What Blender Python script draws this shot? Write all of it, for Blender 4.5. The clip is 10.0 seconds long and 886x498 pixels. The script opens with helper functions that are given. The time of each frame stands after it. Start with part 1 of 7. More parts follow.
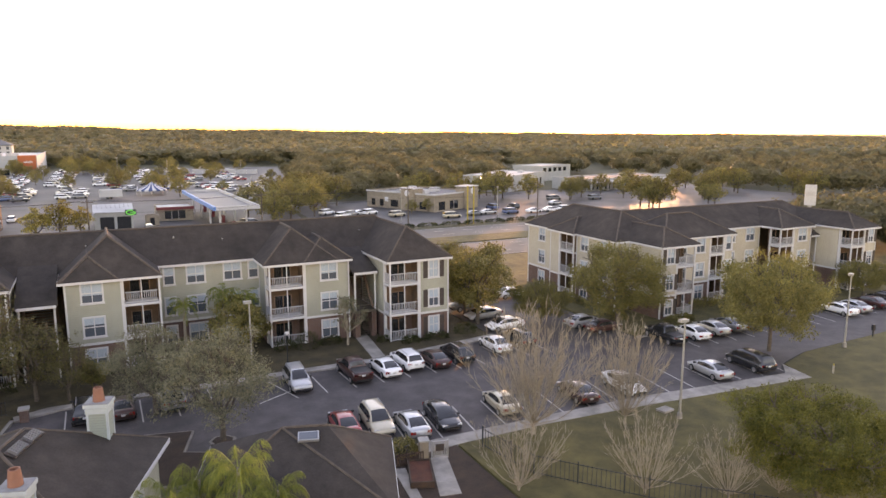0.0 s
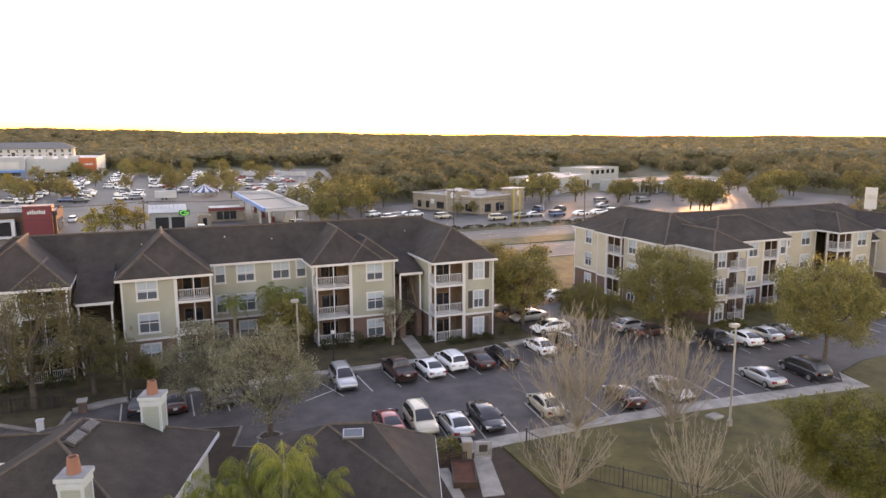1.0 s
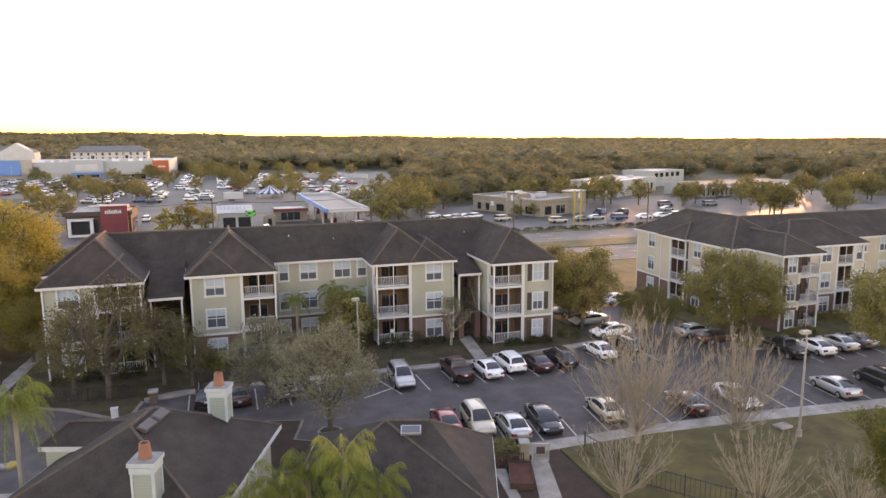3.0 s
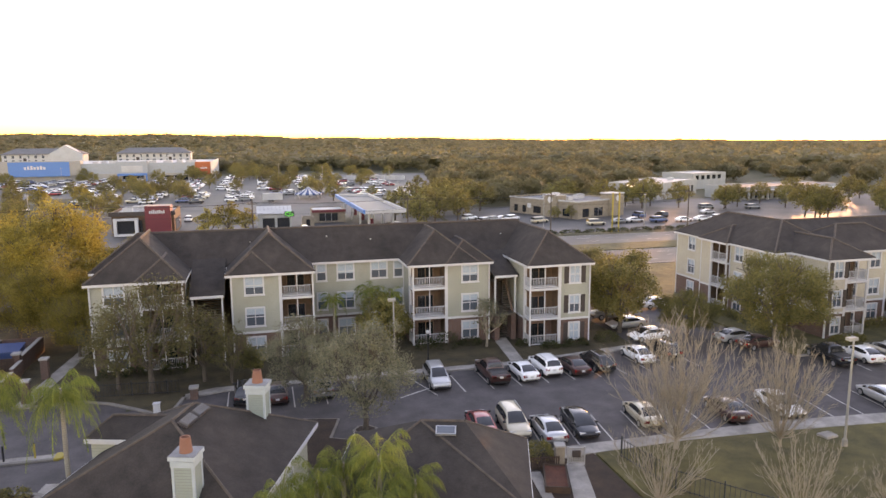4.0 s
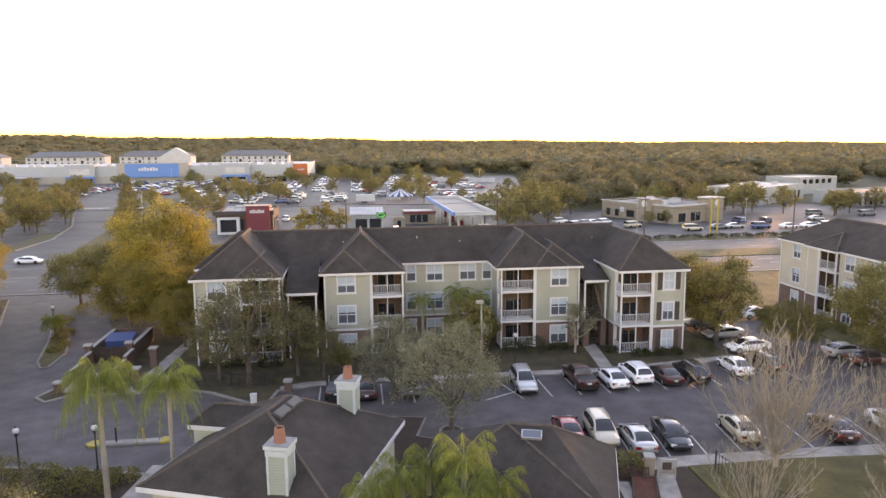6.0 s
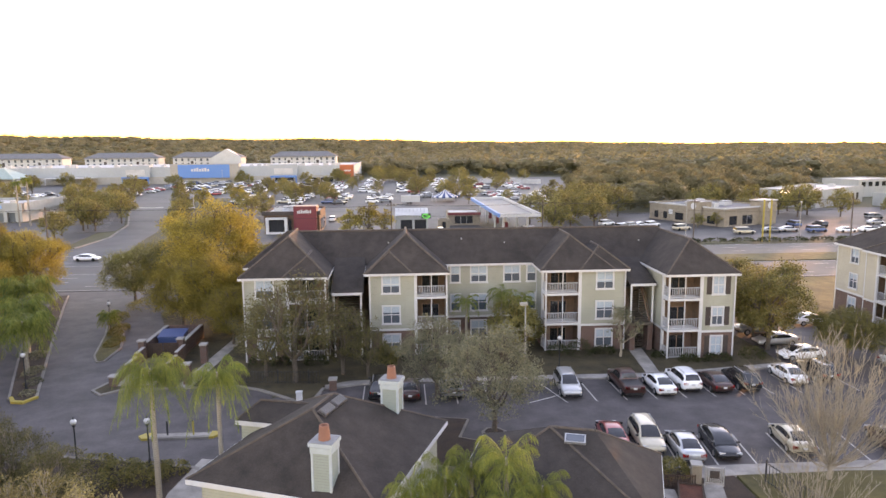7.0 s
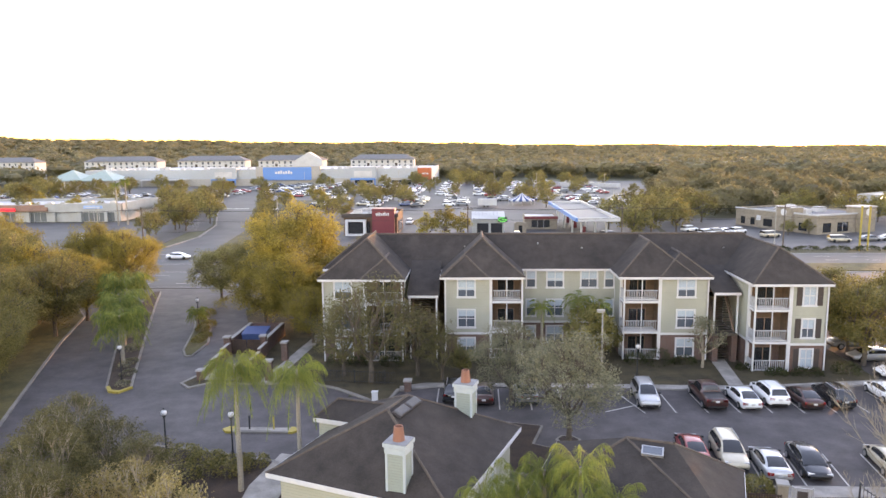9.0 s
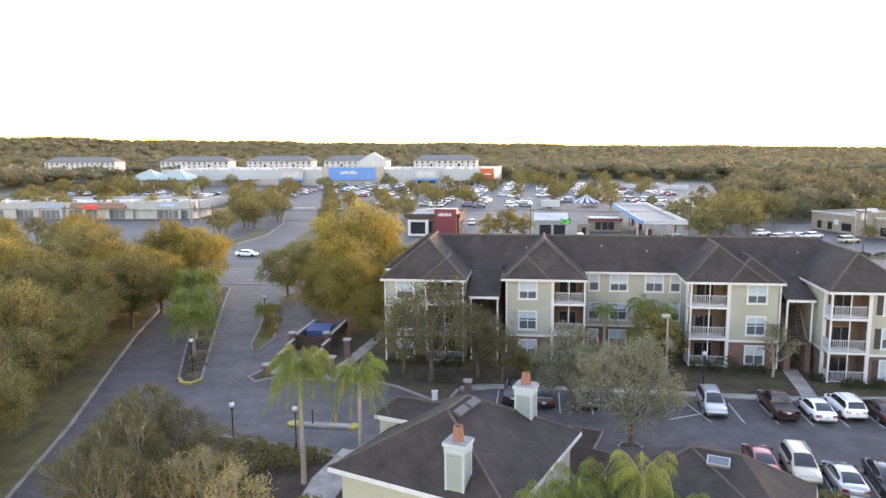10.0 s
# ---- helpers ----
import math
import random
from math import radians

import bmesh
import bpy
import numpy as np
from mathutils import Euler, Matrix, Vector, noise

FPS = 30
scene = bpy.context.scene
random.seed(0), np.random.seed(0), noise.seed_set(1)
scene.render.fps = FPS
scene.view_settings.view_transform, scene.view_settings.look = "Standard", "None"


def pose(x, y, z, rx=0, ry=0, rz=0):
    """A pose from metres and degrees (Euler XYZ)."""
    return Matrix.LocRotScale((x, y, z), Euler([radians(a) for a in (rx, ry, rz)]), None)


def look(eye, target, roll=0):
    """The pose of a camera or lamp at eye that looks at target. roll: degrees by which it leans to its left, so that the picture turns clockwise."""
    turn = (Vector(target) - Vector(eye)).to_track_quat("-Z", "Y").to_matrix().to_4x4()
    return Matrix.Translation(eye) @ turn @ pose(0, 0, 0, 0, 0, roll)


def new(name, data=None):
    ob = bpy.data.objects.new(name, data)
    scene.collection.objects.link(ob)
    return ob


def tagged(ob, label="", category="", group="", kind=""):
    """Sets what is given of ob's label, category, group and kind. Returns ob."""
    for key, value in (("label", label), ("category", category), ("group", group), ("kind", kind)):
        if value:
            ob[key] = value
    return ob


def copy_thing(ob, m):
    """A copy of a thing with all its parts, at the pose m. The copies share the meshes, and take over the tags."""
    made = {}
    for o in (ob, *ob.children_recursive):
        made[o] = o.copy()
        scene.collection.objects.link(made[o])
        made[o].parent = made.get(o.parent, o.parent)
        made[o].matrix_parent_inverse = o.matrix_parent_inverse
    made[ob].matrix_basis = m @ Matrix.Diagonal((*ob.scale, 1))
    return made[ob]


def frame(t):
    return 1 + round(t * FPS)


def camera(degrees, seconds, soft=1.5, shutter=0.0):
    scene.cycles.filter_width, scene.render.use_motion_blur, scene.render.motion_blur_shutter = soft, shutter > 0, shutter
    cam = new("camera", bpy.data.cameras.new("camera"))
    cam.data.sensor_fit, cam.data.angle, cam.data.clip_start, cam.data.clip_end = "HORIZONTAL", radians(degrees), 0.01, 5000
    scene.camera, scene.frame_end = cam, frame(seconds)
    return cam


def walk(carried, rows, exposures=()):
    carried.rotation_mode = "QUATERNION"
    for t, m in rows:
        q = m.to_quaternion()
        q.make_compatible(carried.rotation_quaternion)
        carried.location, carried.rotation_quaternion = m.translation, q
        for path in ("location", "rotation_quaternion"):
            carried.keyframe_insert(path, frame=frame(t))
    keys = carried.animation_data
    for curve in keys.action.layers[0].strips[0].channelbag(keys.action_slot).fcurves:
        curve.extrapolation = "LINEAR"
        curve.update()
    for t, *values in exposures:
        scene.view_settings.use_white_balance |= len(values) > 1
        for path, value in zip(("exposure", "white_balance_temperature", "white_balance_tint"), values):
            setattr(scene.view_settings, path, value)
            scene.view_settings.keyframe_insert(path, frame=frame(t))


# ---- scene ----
cam = camera(65.18, 10.0)
PATH = [
    (0, 0.020, -0.007, 23.017, 80.266, 0.030, -26.501),
    (0.5, 0.015, -0.056, 22.959, 80.405, 0.118, -24.127),
    (1, 0.008, -0.112, 22.897, 80.476, 0.174, -22.707),
    (1.5, -0.002, -0.163, 22.837, 80.535, 0.233, -21.634),
    (2, -0.014, -0.204, 22.786, 80.608, 0.253, -20.322),
    (3.5, -0.059, -0.298, 22.674, 80.815, 0.365, -16.358),
    (4, -0.074, -0.321, 22.651, 80.913, 0.353, -14.741),
    (4.5, -0.088, -0.348, 22.637, 80.978, 0.364, -13.034),
    (5, -0.097, -0.376, 22.633, 81.051, 0.356, -11.109),
    (5.5, -0.101, -0.406, 22.637, 81.111, 0.392, -9.202),
    (7, -0.093, -0.502, 22.674, 81.294, 0.478, -3.606),
    (7.5, -0.088, -0.528, 22.697, 81.366, 0.477, -2.052),
    (8, -0.087, -0.547, 22.731, 81.418, 0.508, -1.484),
    (8.5, -0.092, -0.564, 22.770, 81.499, 0.549, -0.321),
    (9, -0.100, -0.597, 22.803, 81.589, 0.535, 2.727),
    (9.5, -0.109, -0.654, 22.825, 81.620, 0.484, 5.524),
    (10, -0.119, -0.719, 22.842, 81.684, 0.463, 7.876),
]
walk(cam, [(t, pose(*p)) for t, *p in PATH],
     exposures=[(0, 3.6, 9500, 46), (2, 3.6, 9500, 46), (5.5, 3.68, 9200, 45), (7, 3.88, 9000, 45), (8.5, 4.1, 8900, 45), (9.2, 4.08, 8500, 41), (10, 4.08, 8100, 39)])

# ---------------------------------------------------------------- light
SUN_YAW = -42.6      # degrees from +y, negative to +x
SUN_UP = 3.9
world = bpy.data.worlds.new("sky")
scene.world = world
world.use_nodes = True
wn = world.node_tree.nodes
wl = world.node_tree.links
wn.clear()
sky = wn.new("ShaderNodeTexSky")
sky.sky_type = "NISHITA"
sky.sun_disc = False
sky.sun_elevation = radians(SUN_UP)
sky.sun_rotation = radians(-SUN_YAW)
sky.air_density, sky.dust_density, sky.ozone_density = 1.0, 0.15, 1.6
wbg = wn.new("ShaderNodeBackground")
wbg.inputs["Strength"].default_value = 0.15
wout = wn.new("ShaderNodeOutputWorld")
wl.new(sky.outputs[0], wbg.inputs["Color"])
wl.new(wbg.outputs[0], wout.inputs["Surface"])

sun_data = bpy.data.lights.new("sun", "SUN")
sun_data.energy, sun_data.angle, sun_data.color = 0.42, radians(0.6), (1.0, 0.66, 0.34)
sun = new("sun", sun_data)
sun_dir = Vector((-math.sin(radians(SUN_YAW)) * math.cos(radians(SUN_UP)), math.cos(radians(SUN_YAW)) * math.cos(radians(SUN_UP)), math.sin(radians(SUN_UP))))
sun.matrix_world = look(sun_dir * 200, (0, 0, 0))


# ---------------------------------------------------------------- materials
def shader(name):
    m = bpy.data.materials.new(name)
    m.use_nodes = True
    n = m.node_tree.nodes
    return m, n, m.node_tree.links, n["Principled BSDF"]


def material(name, a, b=None, rough=0.8, metal=0.0, scale=2.0, fine=40.0, bump=0.2, dist=0.01, spec=0.4, island=0.0, objrand=0.0):
    """Two colours mixed by a broad and a fine noise, with fine relief."""
    m, n, l, p = shader(name)
    b = b or tuple(c * 0.75 for c in a)
    co = n.new("ShaderNodeTexCoord")
    n1, n2 = n.new("ShaderNodeTexNoise"), n.new("ShaderNodeTexNoise")
    n1.inputs["Scale"].default_value, n2.inputs["Scale"].default_value = scale, fine
    n1.inputs["Detail"].default_value, n2.inputs["Detail"].default_value = 5, 3
    mixf = n.new("ShaderNodeMath")
    mixf.operation = "MULTIPLY_ADD"
    mixf.inputs[1].default_value, mixf.inputs[2].default_value = 0.4, 0.0
    add = n.new("ShaderNodeMath")
    add.operation = "MULTIPLY_ADD"
    add.inputs[1].default_value = 0.7
    ramp = n.new("ShaderNodeValToRGB")
    ramp.color_ramp.elements[0].position, ramp.color_ramp.elements[1].position = 0.38, 0.72
    ramp.color_ramp.elements[0].color, ramp.color_ramp.elements[1].color = (*b, 1), (*a, 1)
    for t in (n1, n2):
        l.new(co.outputs["Object"], t.inputs["Vector"])
    l.new(n2.outputs[0], mixf.inputs[0])
    l.new(n1.outputs[0], add.inputs[0])
    l.new(mixf.outputs[0], add.inputs[2])
    l.new(add.outputs[0], ramp.inputs[0])
    col = ramp.outputs[0]
    if island or objrand:
        src = n.new("ShaderNodeNewGeometry").outputs["Random Per Island"] if island else n.new("ShaderNodeObjectInfo").outputs["Random"]
        hsv = n.new("ShaderNodeHueSaturation")
        mr = n.new("ShaderNodeMapRange")
        k = island or objrand
        mr.inputs["To Min"].default_value, mr.inputs["To Max"].default_value = 1 - k, 1 + k
        l.new(src, mr.inputs["Value"])
        l.new(mr.outputs[0], hsv.inputs["Value"])
        l.new(col, hsv.inputs["Color"])
        col = hsv.outputs[0]
    l.new(col, p.inputs["Base Color"])
    p.inputs["Roughness"].default_value, p.inputs["Metallic"].default_value = rough, metal
    p.inputs["Specular IOR Level"].default_value = spec
    if bump:
        bp = n.new("ShaderNodeBump")
        bp.inputs["Strength"].default_value, bp.inputs["Distance"].default_value = bump, dist
        l.new(n2.outputs[0], bp.inputs["Height"])
        l.new(bp.outputs[0], p.inputs["Normal"])
    return m


def banded(name, a, b, joint, period, gap, axis=2, rough=0.8, relief=0.6):
    """Boards, courses or rows: stripes of the given period (metres) with a dark recessed joint, over two-scale colour."""
    m = material(name, a, b, rough, scale=0.6, fine=18.0, bump=0.0)
    n, l = m.node_tree.nodes, m.node_tree.links
    p = n["Principled BSDF"]
    src = p.inputs["Base Color"].links[0].from_socket
    co = n.new("ShaderNodeTexCoord")
    sep = n.new("ShaderNodeSeparateXYZ")
    l.new(co.outputs["Object"], sep.inputs[0])

    def fract(sock, per):
        d = n.new("ShaderNodeMath")
        d.operation = "DIVIDE"
        d.inputs[1].default_value = per
        f = n.new("ShaderNodeMath")
        f.operation = "FRACT"
        l.new(sock, d.inputs[0])
        l.new(d.outputs[0], f.inputs[0])
        return f.outputs[0]
    fr = fract(sep.outputs[axis], period)
    lt = n.new("ShaderNodeMath")
    lt.operation = "LESS_THAN"
    lt.inputs[1].default_value = gap
    l.new(fr, lt.inputs[0])
    mix = n.new("ShaderNodeMix")
    mix.data_type = "RGBA"
    l.new(lt.outputs[0], mix.inputs["Factor"])
    l.new(src, mix.inputs["A"])
    mix.inputs["B"].default_value = (*joint, 1)
    l.new(mix.outputs["Result"], p.inputs["Base Color"])
    bp = n.new("ShaderNodeBump")
    bp.inputs["Strength"].default_value, bp.inputs["Distance"].default_value = relief, 0.02
    l.new(fr, bp.inputs["Height"])
    l.new(bp.outputs[0], p.inputs["Normal"])
    return m


def bricked(name, a, b, mortar):
    m, n, l, p = shader(name)
    co = n.new("ShaderNodeTexCoord")
    mp = n.new("ShaderNodeVectorMath")
    sep = n.new("ShaderNodeSeparateXYZ")
    add = n.new("ShaderNodeMath")
    com = n.new("ShaderNodeCombineXYZ")
    l.new(co.outputs["Object"], sep.inputs[0])
    l.new(sep.outputs[0], add.inputs[0])
    l.new(sep.outputs[1], add.inputs[1])
    l.new(add.outputs[0], com.inputs[0])
    l.new(sep.outputs[2], com.inputs[1])
    bt = n.new("ShaderNodeTexBrick")
    bt.inputs["Scale"].default_value = 1.0
    bt.inputs["Brick Width"].default_value, bt.inputs["Row Height"].default_value = 0.21, 0.075
    bt.inputs["Mortar Size"].default_value = 0.008
    bt.inputs["Color1"].default_value, bt.inputs["Color2"].default_value, bt.inputs["Mortar"].default_value = (*a, 1), (*b, 1), (*mortar, 1)
    l.new(com.outputs[0], bt.inputs["Vector"])
    ns = n.new("ShaderNodeTexNoise")
    ns.inputs["Scale"].default_value = 0.7
    l.new(co.outputs["Object"], ns.inputs["Vector"])
    hs = n.new("ShaderNodeHueSaturation")
    mr = n.new("ShaderNodeMapRange")
    mr.inputs["To Min"].default_value, mr.inputs["To Max"].default_value = 0.6, 1.3
    l.new(ns.outputs[0], mr.inputs["Value"])
    l.new(mr.outputs[0], hs.inputs["Value"])
    l.new(bt.outputs["Color"], hs.inputs["Color"])
    l.new(hs.outputs[0], p.inputs["Base Color"])
    p.inputs["Roughness"].default_value = 0.9
    return m


def leaf(name, a, b, through_light=0.35, grain=0.5, per=0.45):
    """Foliage: two colours over the crown and per leaf, with light coming through."""
    m, n, l, p = shader(name)
    geo = n.new("ShaderNodeNewGeometry")
    ob = n.new("ShaderNodeObjectInfo")
    co = n.new("ShaderNodeTexCoord")
    ns = n.new("ShaderNodeTexNoise")
    ns.inputs["Scale"].default_value = grain
    l.new(co.outputs["Object"], ns.inputs["Vector"])
    av = n.new("ShaderNodeMath")
    av.operation = "MULTIPLY_ADD"
    av.inputs[1].default_value = per
    l.new(geo.outputs["Random Per Island"], av.inputs[0])
    hf = n.new("ShaderNodeMath")
    hf.operation = "MULTIPLY"
    hf.inputs[1].default_value = 1.05 - per
    l.new(ns.outputs[0], hf.inputs[0])
    l.new(hf.outputs[0], av.inputs[2])
    ramp = n.new("ShaderNodeValToRGB")
    ramp.color_ramp.elements[0].position, ramp.color_ramp.elements[1].position = 0.25, 0.75
    ramp.color_ramp.elements[0].color, ramp.color_ramp.elements[1].color = (*a, 1), (*b, 1)
    l.new(av.outputs[0], ramp.inputs[0])
    hs = n.new("ShaderNodeHueSaturation")
    mr = n.new("ShaderNodeMapRange")
    mr.inputs["To Min"].default_value, mr.inputs["To Max"].default_value = 0.8, 1.2
    l.new(ob.outputs["Random"], mr.inputs["Value"])
    l.new(mr.outputs[0], hs.inputs["Value"])
    l.new(ramp.outputs[0], hs.inputs["Color"])
    l.new(hs.outputs[0], p.inputs["Base Color"])
    p.inputs["Roughness"].default_value = 0.65
    p.inputs["Specular IOR Level"].default_value = 0.25
    tr = n.new("ShaderNodeBsdfTranslucent")
    l.new(hs.outputs[0], tr.inputs["Color"])
    mx = n.new("ShaderNodeMixShader")
    mx.inputs[0].default_value = through_light
    l.new(p.outputs[0], mx.inputs[1])
    l.new(tr.outputs[0], mx.inputs[2])
    l.new(mx.outputs[0], n["Material Output"].inputs["Surface"])
    return m


def glassy(name, tint, rough=0.05):
    m, n, l, p = shader(name)
    p.inputs["Base Color"].default_value = (*tint, 1)
    p.inputs["Roughness"].default_value = rough
    p.inputs["Specular IOR Level"].default_value = 0.8
    return m


def plain(name, c, rough=0.5, metal=0.0, coat=0.0):
    m = material(name, c, tuple(v * 0.88 for v in c), rough, metal, 3.0, 60.0, 0.05, 0.003)
    m.node_tree.nodes["Principled BSDF"].inputs["Coat Weight"].default_value = coat
    return m


def glow(name, c, strength):
    m, n, l, p = shader(name)
    p.inputs["Base Color"].default_value = (*c, 1)
    p.inputs["Emission Color"].default_value = (*c, 1)
    p.inputs["Emission Strength"].default_value = strength
    return m


M_SIDING = banded("sage_siding", (0.29, 0.297, 0.25), (0.253, 0.26, 0.22), (0.19, 0.193, 0.16), 0.19, 0.1)
M_CREAM = banded("cream_siding", (0.395, 0.365, 0.3), (0.35, 0.325, 0.265), (0.265, 0.24, 0.19), 0.19, 0.1)
M_PALE = banded("pale_siding", (0.34, 0.345, 0.285), (0.3, 0.31, 0.25), (0.24, 0.245, 0.2), 0.19, 0.1, 2, 0.8, 0.3)
M_PANEL = banded("pale_panel", (0.215, 0.255, 0.235), (0.185, 0.22, 0.203), (0.14, 0.168, 0.155), 0.16, 0.1)
M_BRICK = bricked("red_brick", (0.125, 0.062, 0.047), (0.088, 0.045, 0.036), (0.125, 0.105, 0.093))
M_WHITE = plain("white_trim_paint", (0.46, 0.47, 0.485), 0.5)
M_CHIMTRIM = plain("bluish_white_trim", (0.31, 0.365, 0.395), 0.6)
M_CAPTOP = material("weathered_cap", (0.2, 0.215, 0.23), (0.13, 0.14, 0.15), 0.8, scale=2, fine=20)
M_RAIL = plain("weathered_white_rail", (0.3, 0.315, 0.335), 0.5)
M_SHINGLE = material("brown_shingle", (0.051, 0.043, 0.039), (0.029, 0.025, 0.0235), 0.92, scale=0.35, fine=11.0, bump=0.5, dist=0.02, spec=0.2)
M_CAP = material("ridge_shingle", (0.088, 0.07, 0.06), (0.052, 0.042, 0.037), 0.95, scale=3, fine=25)
# The bluish base colour paints in some of the reflected sky.
M_GLASS = glassy("window_glass", (0.07, 0.085, 0.105), 0.06)
M_DARKGLASS = glassy("dark_glass", (0.015, 0.016, 0.018), 0.05)
M_BLIND = banded("white_blind", (0.33, 0.41, 0.48), (0.28, 0.35, 0.41), (0.22, 0.27, 0.32), 0.06, 0.2)
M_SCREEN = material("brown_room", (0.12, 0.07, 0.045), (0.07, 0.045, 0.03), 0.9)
M_DOORFRAME = plain("brown_door_frame", (0.16, 0.1, 0.07), 0.6)
M_SHUTTER = plain("dark_shutter", (0.04, 0.03, 0.028), 0.6)
M_CLAY = plain("clay_pot", (0.225, 0.1, 0.07), 0.8)
M_METAL = plain("grey_metal", (0.35, 0.36, 0.37), 0.4, 0.6)
M_STEEL = plain("pale_pole", (0.27, 0.26, 0.235), 0.6)
M_BLACK = plain("black_metal", (0.02, 0.02, 0.022), 0.5)
# Grass with the building's shade put into the colour: darker and browner than M_GRASS.
M_SHADEGRASS = material("shade_painted_grass", (0.06, 0.046, 0.022), (0.035, 0.026, 0.013), 0.95, scale=0.25, fine=9.0, bump=0.8, dist=0.05)
M_ASPHALT = material("asphalt", (0.07, 0.061, 0.062), (0.042, 0.037, 0.038), 0.74, scale=0.22, fine=6.0, bump=0.3)
M_LOT = material("worn_asphalt", (0.056, 0.054, 0.055), (0.038, 0.037, 0.038), 0.7, scale=0.06, fine=3.0, bump=0.2)
M_CONCRETE = material("concrete", (0.29, 0.27, 0.25), (0.19, 0.175, 0.16), 0.9, scale=0.6, fine=20)
M_KERB = material("weathered_kerb", (0.21, 0.195, 0.175), (0.12, 0.11, 0.1), 0.9, scale=0.5, fine=12)
M_PAINTLINE = material("white_road_paint", (0.45, 0.44, 0.42), (0.27, 0.26, 0.25), 0.8, scale=3)
M_YELLOW = plain("yellow_paint", (0.31, 0.235, 0.045), 0.6)
M_GRASS = material("grass", (0.094, 0.078, 0.027), (0.052, 0.046, 0.016), 0.95, scale=0.12, fine=9.0, bump=0.8, dist=0.05)
M_GROUND = material("scrub_ground", (0.07, 0.065, 0.03), (0.035, 0.036, 0.017), 0.95, scale=0.02, fine=0.5, bump=0.5, dist=0.1)
M_MULCH = material("dark_mulch", (0.05, 0.03, 0.02), (0.025, 0.016, 0.012), 0.95, scale=1, fine=15, bump=0.8, dist=0.03)
M_BARK = material("bark", (0.12, 0.095, 0.075), (0.06, 0.048, 0.038), 0.95, scale=4, fine=25, bump=0.8, dist=0.02)
M_PALEBARK = material("pale_bark", (0.3, 0.25, 0.19), (0.18, 0.15, 0.115), 0.9, scale=4, fine=25, bump=0.6, dist=0.02)
M_PALMBARK = banded("palm_trunk", (0.3, 0.27, 0.23), (0.2, 0.18, 0.15), (0.1, 0.09, 0.08), 0.14, 0.15)
M_LEAF_OAK = leaf("oak_leaf", (0.085, 0.082, 0.03), (0.215, 0.185, 0.062))
M_LEAF_GREY = leaf("grey_green_leaf", (0.1, 0.1, 0.062), (0.225, 0.215, 0.14))
# Olive foliage with golden low sunlight mixed into the leaf colour.
M_LEAF_SUNGOLD = leaf("sun_gold_leaf", (0.1, 0.086, 0.026), (0.34, 0.265, 0.055), 0.45, 0.22, 0.35)
M_LEAF_BRONZE = leaf("bronze_leaf", (0.15, 0.12, 0.05), (0.31, 0.245, 0.105), 0.4)
M_LEAF_OLIVE = leaf("olive_leaf", (0.068, 0.062, 0.027), (0.16, 0.142, 0.06))
M_ROOFVENT = plain("dull_vent_metal", (0.11, 0.11, 0.115), 0.6)
M_LEAF_LIME = leaf("lime_leaf", (0.05, 0.058, 0.016), (0.15, 0.14, 0.03), 0.4, 0.8, 0.3)
M_LEAF_DARK = leaf("dark_leaf", (0.025, 0.032, 0.012), (0.06, 0.062, 0.022))
M_LEAF_PALM = leaf("palm_leaf", (0.05, 0.085, 0.024), (0.21, 0.235, 0.05), 0.5, 1.2, 0.35)
M_LEAF_FAR = leaf("forest_leaf", (0.088, 0.084, 0.046), (0.195, 0.165, 0.086), 0.45, 0.045, 0.1)
M_TYRE = plain("rubber", (0.018, 0.018, 0.018), 0.85)
M_RIM = plain("alloy", (0.45, 0.46, 0.47), 0.3, 0.8)
M_LAMPGLASS = plain("head_light", (0.42, 0.43, 0.44), 0.15)
M_TAIL = plain("tail_light", (0.3, 0.012, 0.01), 0.25)
PAINTS = {
    "white": plain("white_car_paint", (0.72, 0.73, 0.74), 0.3, 0.0, 0.6),
    "silver": plain("silver_car_paint", (0.42, 0.43, 0.44), 0.3, 0.5, 0.6),
    "grey": plain("grey_car_paint", (0.17, 0.18, 0.19), 0.3, 0.4, 0.6),
    "black": plain("black_car_paint", (0.018, 0.019, 0.022), 0.25, 0.2, 0.8),
    "red": plain("red_car_paint", (0.3, 0.03, 0.03), 0.3, 0.1, 0.7),
    "maroon": plain("maroon_car_paint", (0.055, 0.02, 0.017), 0.3, 0.2, 0.7),
    "blue": plain("blue_car_paint", (0.05, 0.09, 0.2), 0.3, 0.3, 0.7),
    "beige": plain("beige_car_paint", (0.45, 0.4, 0.31), 0.35, 0.3, 0.6),
}


